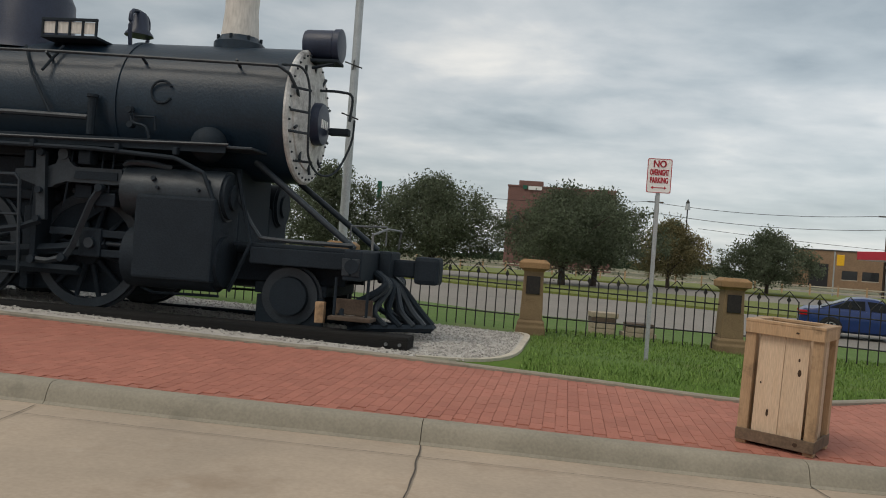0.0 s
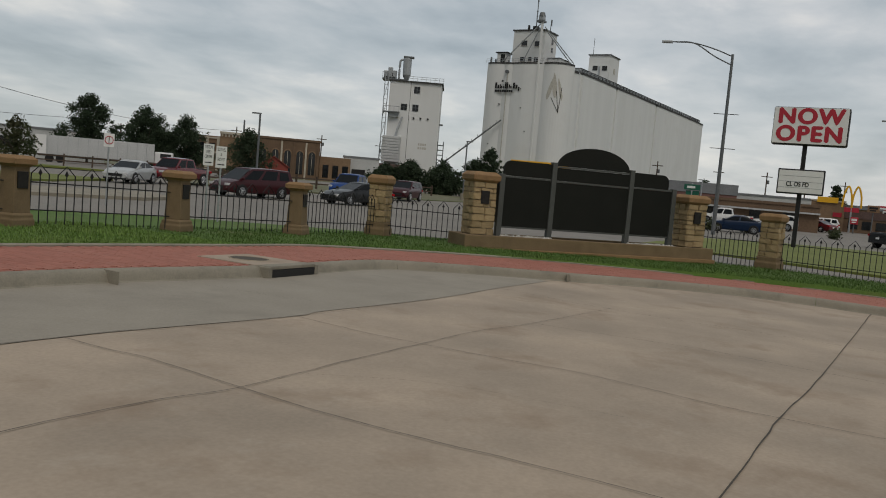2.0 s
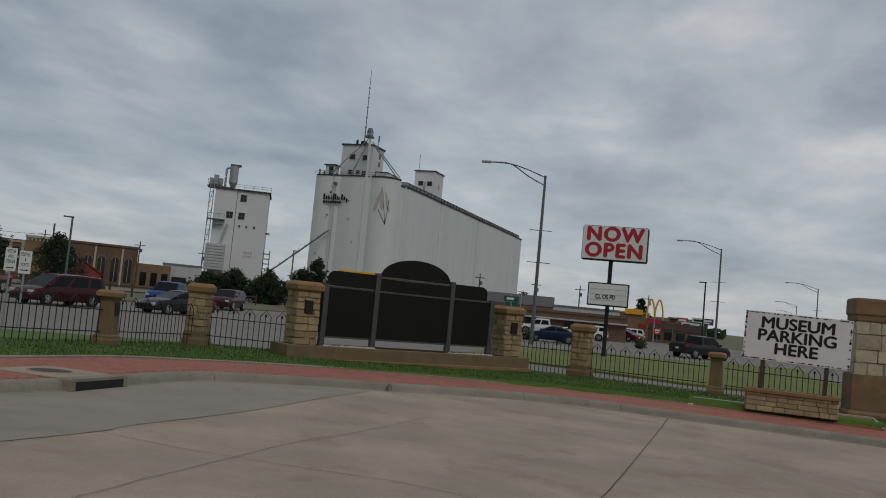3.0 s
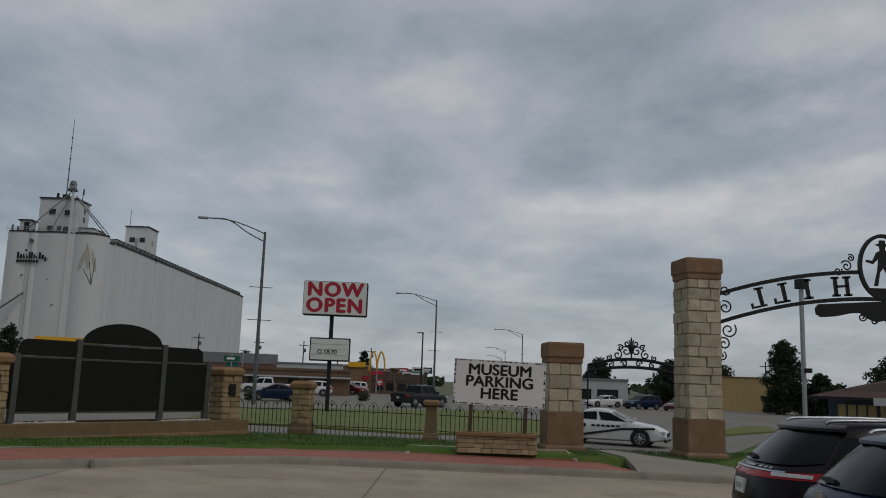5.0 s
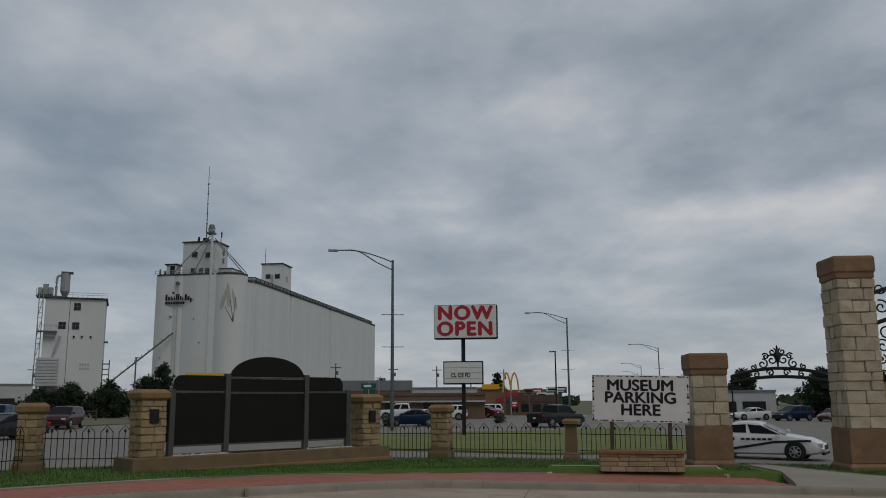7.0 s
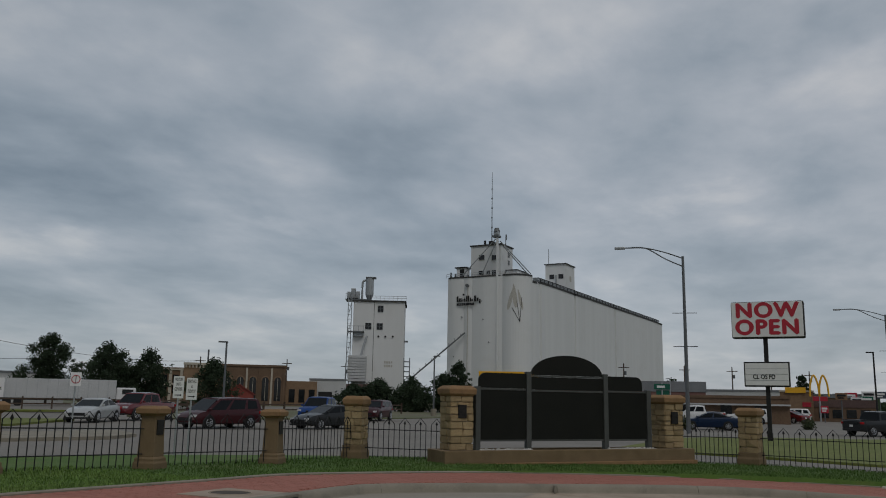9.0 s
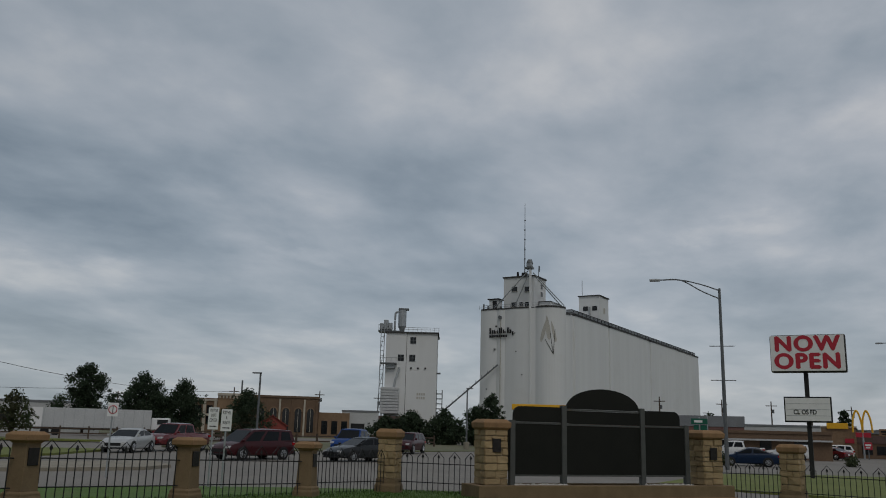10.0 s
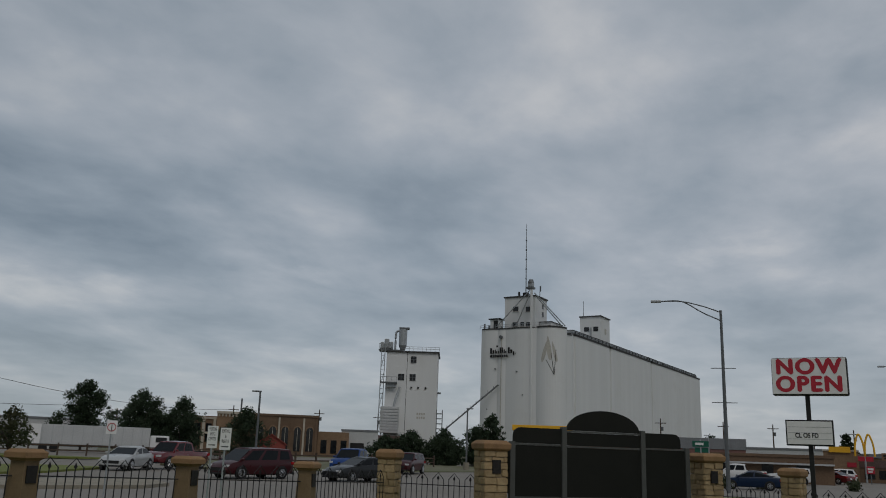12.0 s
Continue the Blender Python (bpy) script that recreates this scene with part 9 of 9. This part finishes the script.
for i in range(5):
    part("window", boxed(-9.8 + i * 0.75, -9.2 + i * 0.75, -0.06, 0, 0.9, 2.1), stucco, hall)
for i in range(4):
    part("window", boxed(6.0 + i * 1.0, 6.8 + i * 1.0, -0.06, 0, 0.5, 2.2), glass_dark, hall)
hoard = thing("hall_notice", "white notice board with black lettering before the museum hall", "sign", pose(51.2, -32.0, street_z(-33) + 0.25, 0, 0, turn_to(51.2, -32)))
part("panel", boxed(-1.25, 1.25, -0.05, 0.05, 1.55, 2.3, 0.01), white_paint, hoard)
text_part("lettering", "KANSAS", 0.24, black_paint, hoard, Matrix.Translation((0, -0.054, 2.18)) @ pose(0, 0, 0, 90, 0, 0), depth=0.003)
text_part("lettering", "TEACHERS HALL of FAME", 0.24, black_paint, hoard, Matrix.Translation((0, -0.054, 1.96)) @ pose(0, 0, 0, 90, 0, 0), depth=0.003, squeeze=0.78)
part("writing_bar", boxed(-1.0, 1.0, -0.054, -0.05, 1.66, 1.8), black_paint, hoard)
for x in (-0.9, 0.9):
    part("post", boxed(x - 0.06, x + 0.06, -0.04, 0.04, -0.3, 1.55), galv_dark, hoard)

# second arch across the side street
a2 = thing("far_gate_arch", "black iron ornamental arch with scrolls across the side street", "gate arch", pose(59.0, -13.9, street_z(-13) + 0.5, 0, 0, turn_to(59, -13.9)))
for r in ((3.35, 3.85), (2.95, 3.3)):
    part("arch_bar", tube([(-3.0 + 6.0 * i / 20, 0, r[0] + (r[1] - r[0]) * (1 - ((i - 10) / 10) ** 2)) for i in range(21)], 0.11, 6, up=(0, 1, 0)), iron_black, a2)
for w in (-1, 1):
    part("post", boxed(w * 3.0 - 0.05, w * 3.0 + 0.05, -0.05, 0.05, -0.5, 3.4), iron_black, a2)
    for cx, cz, r, st0 in ((0.36, 4.4, 0.36, 0.6), (0.95, 4.15, 0.34, 1.5), (0.3, 4.95, 0.24, 2.0), (0.75, 4.65, 0.22, 0.5), (0.5, 3.55, 0.24, 0.0), (1.4, 3.45, 0.22, 1.0), (1.55, 3.95, 0.2, 2.0), (2.4, 3.3, 0.32, 1.0), (2.75, 2.7, 0.26, 2.0)):
        part("scroll", tube(scroll(w * cx, cz, r, 1.3, st0, w), 0.055, 5, up=(0, 1, 0)), iron_black, a2)
bm = bmesh.new()
revolve(bm, [(0.05, 3.8), (0.06, 4.2), (0.2, 4.5), (0.24, 4.75), (0.12, 5.0), (0.05, 5.1), (0.08, 5.18), (0.01, 5.4)], 10)
part("finial", bm, iron_black, a2, smooth=True)

# ================= street furniture =================


def street_lamp(x, y, h, arm, rz, label="tall galvanised street lamp with a curved truss arm", flags=True):
    S = thing("street_lamp", label, "street lamp", pose(x, y, street_z(y), 0, 0, rz), "street lamps")
    part("pole", rod((0, 0, 0), (0, 0, h), 0.15, 0.09, 12), galv_dark, S, smooth=True)
    for z0, bend in ((h - 0.15, 0.75), (h - 0.75, 0.95)):
        part("arm", tube(smooth_line([(0, 0, z0), (-arm * 0.3, 0, z0 + bend * 0.62), (-arm * 0.65, 0, h + 0.68), (-arm, 0, h + 0.72)], 5), 0.045, 7), galv_dark, S, smooth=True)
    part("head", boxed(-arm - 0.75, -arm, -0.16, 0.16, h + 0.62, h + 0.8, 0.06), galv, S)
    if flags:
        for z in (h * 0.672, h * 0.482):
            part("banner_arm", rod((-0.85, 0, z), (0.85, 0, z), 0.025, seg=6), iron_black, S)
    return S


street_lamp(60.93, 12.8, 12.6, 4.1, -75.4)
street_lamp(107.4, 0.5, 12.55, 4.6, -87)
street_lamp(167.7, -16.2, 12.3, 5.0, -86)
street_lamp(255, -19.0, 12.3, 5.0, -86)
street_lamp(330, -23.0, 12.3, 5.0, -86)


def small_lamp(x, y, h, rz, m, base=False):
    S = thing("lamp_post", "slim lamp post with a flat square head", "lamp post", pose(x, y, street_z(y), 0, 0, rz), "lamp posts")
    part("pole", rod((0, 0, 0), (0, 0, h), 0.09, 0.07, 10), m, S, smooth=True)
    part("head", boxed(-0.6, 0.1, -0.14, 0.14, h - 0.02, h + 0.08, 0.03), m, S)
    if base:
        part("footing", rod((0, 0, 0), (0, 0, 0.8), 0.3, seg=16), concrete_kerb, S)
    return S


small_lamp(47.1, 43.3, 5.65, -50, galv_dark, True)
small_lamp(75.6, 41.5, 6.1, 130, galv_dark, True)
small_lamp(85.4, 1.5, 7.0, -90, iron_black)
small_lamp(128.0, 30.0, 5.5, -90, galv)
gl = thing("tall_lamp_pole", "tall square grey pole with a box lamp beyond the gate", "lamp post", pose(47.0, -20.8, street_z(-20), 0, 0, 20))
part("pole", boxed(-0.09, 0.09, -0.09, 0.09, 0, 8.5, 0.01), galv, gl)
part("lamp_box", boxed(-0.3, 0.3, -0.3, 0.2, 8.3, 8.85, 0.03), iron_black, gl)
part("speaker", boxed(-0.5, -0.13, -0.15, 0.1, 3.6, 3.85, 0.03), iron_black, gl)
twin = thing("flood_light_pole", "grey pole with twin flood lights", "lamp post", pose(86.0, -27.5, street_z(-27), 0, 0, 20))
part("pole", rod((0, 0, 0), (0, 0, 6.2), 0.12, 0.1, 10), galv_dark, twin)
for sx in (-1, 1):
    part("flood_light", boxed(sx * 0.5 - 0.3, sx * 0.5 + 0.3, -0.25, 0.2, 6.1, 6.55, 0.05), iron_black, twin)


def utility_pole(x, y, h, label="weathered timber utility pole with a crossarm"):
    U = thing("utility_pole", label, "utility pole", pose(x, y, street_z(y), 0, 0, turn_to(x, y)), "utility poles")
    part("pole", rod((0, 0, 0), (0, 0, h), 0.16, 0.1, 8), wood_old, U)
    part("crossarm", boxed(-1.0, 1.0, -0.06, 0.06, h - 0.9, h - 0.75), wood_old, U)
    part("transformer", rod((0.3, 0, h - 2.2), (0.3, 0, h - 1.5), 0.22, seg=10), galv_dark, U)


POLES = [(10.9, 109, 10.9), (37.0, 103.3, 10.4), (56.4, 94.2, 9.4), (-20, 116, 11), (93, 128, 8), (98, 124, 7), (122, 120, 9), (135, 109, 9), (150, 105, 9), (165, 36, 9), (170, 28, 9), (178, 22, 9), (190, 16, 9), (155, 45, 9), (160, -52, 8), (150, -58, 8)]
for x, y, h in POLES:
    utility_pole(x, y, h)


def wire(a, b, sag):
    a, b = Vector(a), Vector(b)
    pts = [a.lerp(b, i / 12) - Vector((0, 0, sag * 4 * (i / 12) * (1 - i / 12))) for i in range(13)]
    W = link("power_line", tube(pts, 0.03, 4), iron_black, label="thin sagging power line", category="power line", group="power lines")
    return W


for k in (-0.8, 0.8):
    for (xa, ya, ha), (xb, yb_, hb) in ((POLES[3], POLES[0]), (POLES[0], POLES[1]), (POLES[1], POLES[2])):
        wire((xa + k, ya, street_z(ya) + ha - 0.8 - (1.5 if k > 0 else 0)), (xb + k, yb_, street_z(yb_) + hb - 0.8 - (1.5 if k > 0 else 0)), 0.7)
wire((56.4, 94.2, 8.2), (122, 120, 8.0), 1.2)
wire((93, 128, 7.0), (20, 133, 8.0), 1.2)
wire((24.9, -18.7, 4.9), (90, -60, 6.0), 1.0)

lant = thing("street_lantern", "black post lantern above the trees", "street lamp", pose(12.2, 88.7, street_z(80)))
part("post", rod((0, 0, 0), (0, 0, 7.9), 0.08, 0.06, 8), iron_black, lant)
part("lantern", rod((0, 0, 7.9), (0, 0, 8.6), 0.28, 0.18, 8), galv, lant)
part("lantern_cap", rod((0, 0, 8.6), (0, 0, 9.0), 0.25, 0.03, 8), iron_black, lant)
gpole = thing("green_sign_post", "pole with a small green street sign", "sign", pose(-14.0, 60, street_z(60)))
part("pole", rod((0, 0, 0), (0, 0, 6.0), 0.08, seg=8), galv, gpole)
part("plate", boxed(-0.16, 0.16, -0.15, -0.08, 5.3, 6.6, 0.01), green_sign, gpole)

# now open sign
now = thing("street_sign_tower", "white and red sign over a letter board on a pole", "sign", pose(52.3, 6.33, street_z(6), 0, 0, turn_to(52, 6.3) - 4))
part("pole", boxed(-0.12, 0.12, 0.25, 0.5, 0, 6.4, 0.01), iron_black, now)
part("cabinet", boxed(-1.84, 2.2, 0, 0.75, 6.0, 8.17, 0.12), black_paint, now)
part("sign_face", boxed(-1.80, 2.12, -0.06, -0.005, 6.07, 8.12, 0.02), white_paint, now)
for body, zz, sz in (("NOW", 7.60, 1.20), ("OPEN", 6.60, 1.20)):
    text_part("lettering", body, sz, red_paint, now, Matrix.Translation((0.15, -0.066, zz)) @ pose(0, 0, 0, 90, 0, 0), "bold red lettering", 0.004, 1.04, bold=0.05, spacing=1.14)
part("letter_board", boxed(-1.25, 1.25, 0.0, 0.5, 3.18, 4.62, 0.03), black_paint, now)
part("letter_board_face", boxed(-1.18, 1.18, -0.03, -0.005, 3.26, 4.54, 0.01), white_paint, now)
for z in (3.55, 3.9, 4.22):
    part("letter_track", boxed(-1.15, 1.15, -0.036, -0.031, z - 0.01, z + 0.01), galv, now)
text_part("lettering", "CL OS FD", 0.36, black_paint, now, Matrix.Translation((-0.15, -0.037, 3.74)) @ pose(0, 0, 0, 90, 0, 0), depth=0.003, squeeze=0.8, bold=0.03)

# stop sign
stop = thing("stop_sign", "red octagonal stop sign on a steel post", "sign", pose(23.2, -15.55, lot_z(23, -15) - 0.1, 0, 0, turn_to(23.2, -15.55)))
part("post", rod((0, 0, 0), (0, 0, 2.85), 0.03, seg=8), galv, stop)
for k, m, r in ((0, white_paint, 0.40), (1, red_paint, 0.375)):
    bm = bmesh.new()
    prism(bm, [(r * math.cos(math.pi / 8 + i * math.pi / 4), 2.43 + r * math.sin(math.pi / 8 + i * math.pi / 4)) for i in range(8)], 0.006, Matrix.Translation((0, -0.036 - 0.007 * k, 0)))
    part("plate", bm, m, stop, "white octagon edge" if k == 0 else "red octagon plate")
for k in (-0.006, 0.006):
    text_part("lettering", "STOP", 0.33, white_paint, stop, Matrix.Translation((k, -0.048, 2.43)) @ pose(0, 0, 0, 90, 0, 0), depth=0.001, squeeze=0.85)


def road_sign(x, y, w, z0, z1, rows, mark=None, label="white road sign with black writing on a steel post"):
    S = thing("road_sign", label, "sign", pose(x, y, lawn_z(x, y) * 0.3 + street_z(y) * 0.7 - 0.1, 0, 0, turn_to(x, y)), "road signs")
    b = S.location.z
    part("post", rod((0, 0, 0), (0, 0, z1 - b), 0.03, seg=8), galv, S)
    part("plate", boxed(-w / 2, w / 2, -0.045, -0.032, z0 - b, z1 - b, 0.004), white_paint, S)
    if mark is None:
        bar_text(S, rows, w * 0.8, z1 - b - 0.07, (z1 - z0) / (rows + 0.6), black_paint, -0.0455, random.Random(3))
    else:
        part("ring", tube([(0.14 * math.cos(i * math.pi / 12), -0.05, (z0 + z1) / 2 - b + 0.14 * math.sin(i * math.pi / 12)) for i in range(24)], 0.014, 6, True, up=(0, 1, 0)), red_paint, S)
        part("slash", boxed(-0.012, 0.012, -0.052, -0.046, (z0 + z1) / 2 - b - 0.13, (z0 + z1) / 2 - b + 0.13), black_paint, S)
    return S


for sx_, sy_, words, low, high in ((20.97, 20.85, ("VISITOR", "INFO", "CENTER"), 1.29, 2.02), (20.5, 19.77, ("BOOT HILL", "&", "FRONT ST"), 1.25, 1.95)):
    RS = road_sign(sx_, sy_, 0.34, low, high, 0)
    b = RS.location.z
    for k, word in enumerate(words):
        text_part("lettering", word, 0.15, black_paint, RS, Matrix.Translation((0, -0.047, high - b - 0.11 - 0.16 * k)) @ pose(0, 0, 0, 90, 0, 0), depth=0.001, squeeze=0.34 if len(word) > 7 else 0.46, bold=0.01)
    part("arrow", boxed(-0.11, 0.06, -0.0485, -0.0452, low - b + 0.09, low - b + 0.12), black_paint, RS)
    bm = bmesh.new()
    prism(bm, [(0.06, low - b + 0.07), (0.12, low - b + 0.105), (0.06, low - b + 0.14)], 0.003, Matrix.Translation((0, -0.047, 0)))
    part("arrow_head", bm, black_paint, RS)
road_sign(20.84, 25.87, 0.36, 1.65, 2.14, 3, mark=1, label="white no-turn sign with a red ring on a steel post")
sg = thing("street_name_sign", "small green street name sign", "sign", pose(60.2, 14.4, street_z(14), 0, 0, turn_to(60, 14)))
part("post", rod((0, 0, 0), (0, 0, 3.5), 0.05, seg=8), galv, sg)
part("plate", boxed(-0.55, 0.55, -0.06, -0.03, 3.0, 3.4, 0.01), green_sign, sg)
part("plate", boxed(-0.4, 0.5, 0.03, 0.06, 2.62, 2.96, 0.01), green_sign, sg)
part("writing_bar", boxed(-0.35, 0.2, -0.066, -0.061, 3.12, 3.28), white_paint, sg)

# sign tower and digital board across the street
tw = thing("sign_tower", "tall red and white roadside sign on a post", "sign", pose(60.45, 103.4, 0.0, 0, 0, turn_to(60, 103)))
part("post", boxed(-0.15, 0.15, 0, 0.3, 0, 8.3), galv, tw)
part("panel", boxed(-0.75, 0.75, -0.1, 0, 4.4, 8.3), white_paint, tw)
for i in range(4):
    part("sign_bar", boxed(-0.55, 0.55, -0.13, -0.101, 7.5 - i * 0.85, 8.1 - i * 0.85), red_paint if i < 2 else black_paint, tw)
dg = thing("banner_frame", "slim dark banner board in a steel frame", "sign", pose(35.2, 71.6, street_z(60), 0, 0, turn_to(35, 71.6)))
part("post", boxed(-0.5, -0.42, -0.04, 0.04, 0, 3.9), iron_black, dg)
part("post", boxed(0.42, 0.5, -0.04, 0.04, 0, 3.9), iron_black, dg)
part("panel", boxed(-0.418, 0.418, -0.03, 0.03, 0.7, 3.85), board_dark, dg)
bar_text(dg, 7, 0.6, 3.2, 0.34, white_paint, -0.034, random.Random(6))
ys = thing("yellow_sign_post", "post with a yellow traffic signal box", "traffic signal", pose(26.8, 88.0, street_z(60), 0, 0, turn_to(26, 88)))
part("post", rod((0, 0, 0), (0, 0, 4.6), 0.07, seg=8), galv, ys)
part("signal_box", boxed(0.2, 0.9, -0.2, 0.2, 3.2, 4.3, 0.05), yellow_paint, ys)


def rail_fence(a, b, label, post_m, rail_m):
    a, b = Vector((*a, 0)), Vector((*b, 0))
    d = b - a
    F = thing("rail_fence", label, "fence", pose(a.x, a.y, street_z(a.y), 0, 0, math.degrees(math.atan2(d.y, d.x))), "yard rail fences")
    n = round(d.length / 2.6)
    for i in range(n + 1):
        x = d.length * i / n
        part("post", boxed(x - 0.07, x + 0.07, -0.07, 0.07, 0, 1.2), post_m, F)
    for z in (0.5, 0.95):
        part("rail", boxed(0, d.length, -0.03, 0.03, z - 0.06, z + 0.06), rail_m, F)


rail_fence((-24, 92), (34, 84), "weathered pale rail fence along the yard", wood_rail, stone_trim)
rail_fence((34, 84), (66, 66), "dark weathered rail fence along the yard", wood_old, wood_old)
rail_fence((48, 50), (80, 48), "dark rail fence by the crossing", wood_old, wood_old)

# ================= paving bricks =================
bx, by, gap = 0.1, 0.2, 0.0024


def walk_has(x, y):
    n, inside = len(wpoly), False
    j = n - 1
    for i in range(n):
        xi, yi = wpoly[i]
        xj, yj = wpoly[j]
        if (yi > y) != (yj > y) and x < (xj - xi) * (y - yi) / (yj - yi) + xi:
            inside = not inside
        j = i
    return inside


def clear_of_edge(x, y):
    return walk_has(x - 0.055, y - 0.11) and walk_has(x + 0.055, y + 0.11) and walk_has(x + 0.055, y - 0.11) and walk_has(x - 0.055, y + 0.11)


brick_me = bpy.data.meshes.new("brick")
bm = bmesh.new()
box(bm, -bx / 2 + gap / 2, bx / 2 - gap / 2, -by / 2 + gap / 2, by / 2 - gap / 2, -0.03, 0.003)
for v in bm.verts:
    if v.co.z > 0:
        v.co.x *= 0.985
        v.co.y *= 0.992
bm.to_mesh(brick_me)
bm.free()
brick_me.materials.append(brick_red)
near_n, rv, rf_ = 0, [], []
rb = random.Random(12)
CORN = [(-1, -1), (1, -1), (1, 1), (-1, 1)]
for i in range(-120, 235):
    x = i * bx
    for k in range(-36, 55):
        y = k * by + (0.1 if i % 2 else 0.0)
        if y > 11 or not clear_of_edge(x, y):
            continue
        dz = rb.uniform(-0.0009, 0.0009)
        if 0.3 < x < 3.9 and 6.1 < y < 6.95 and near_n < 300:
            o = new("brick", brick_me)
            o.parent = pavement
            o.location = (x, y, walk_z(x, y) + dz)
            o.rotation_euler = (0.012 + rb.uniform(-0.008, 0.008), 0.022 + rb.uniform(-0.012, 0.012), rb.uniform(-0.015, 0.015))
            near_n += 1
            continue
        o, a = len(rv), rb.uniform(-0.015, 0.015)
        t1, t2 = rb.uniform(-0.005, 0.005), rb.uniform(-0.005, 0.005)
        for h in (-0.01, 0.003):
            s = 0.5 if h < 0 else 0.494
            for cx, cy in CORN:
                px, py = cx * (bx - gap) * s, cy * (by - gap) * s
                qx, qy = x + px - a * py, y + py + a * px
                rv.append((qx, qy, walk_z(qx, qy) + h + dz + px * t1 + py * t2))
        rf_ += [(o + 4, o + 5, o + 6, o + 7), (o, o + 1, o + 5, o + 4), (o + 1, o + 2, o + 6, o + 5), (o + 2, o + 3, o + 7, o + 6), (o + 3, o, o + 4, o + 7)]
raw("brick_field", rv, rf_, brick_red, pavement, kind="stuff")

# storm drain in the kerb
dr = thing("storm_drain", "concrete storm drain inlet with a round iron cover behind the kerb", "drain", pose(10.28, 8.36, walk_z(10.28, 8.36), 0.7, 1.25, 7))
part("slab", boxed(-0.62, 0.62, -0.42, 0.68, -0.05, 0.014, 0.004), concrete_lot, dr, "pale concrete slab")
part("cover", rod((0.0, 0.18, -0.02), (0.0, 0.18, 0.018), 0.29, seg=32), joint_dark, dr, "dark iron cover")
part("cover_ring", tube([(0.31 * math.cos(i * math.pi / 16), 0.18 + 0.31 * math.sin(i * math.pi / 16), 0.012) for i in range(32)], 0.014, 6, True), mortar, dr)
part("inlet", boxed(-0.58, 0.58, -0.66, -0.46, -0.148, -0.035, 0.004), iron_black, dr, "black inlet slot under the lip")
part("lip", boxed(-0.62, 0.62, -0.655, -0.425, -0.030, 0.022, 0.012), concrete_kerb, dr, "worn concrete lip")
for sx in (-1, 1):
    part("cheek", boxed(sx * 0.62 - 0.05, sx * 0.62 + 0.05, -0.67, -0.44, -0.15, 0.012, 0.015), concrete_kerb, dr)
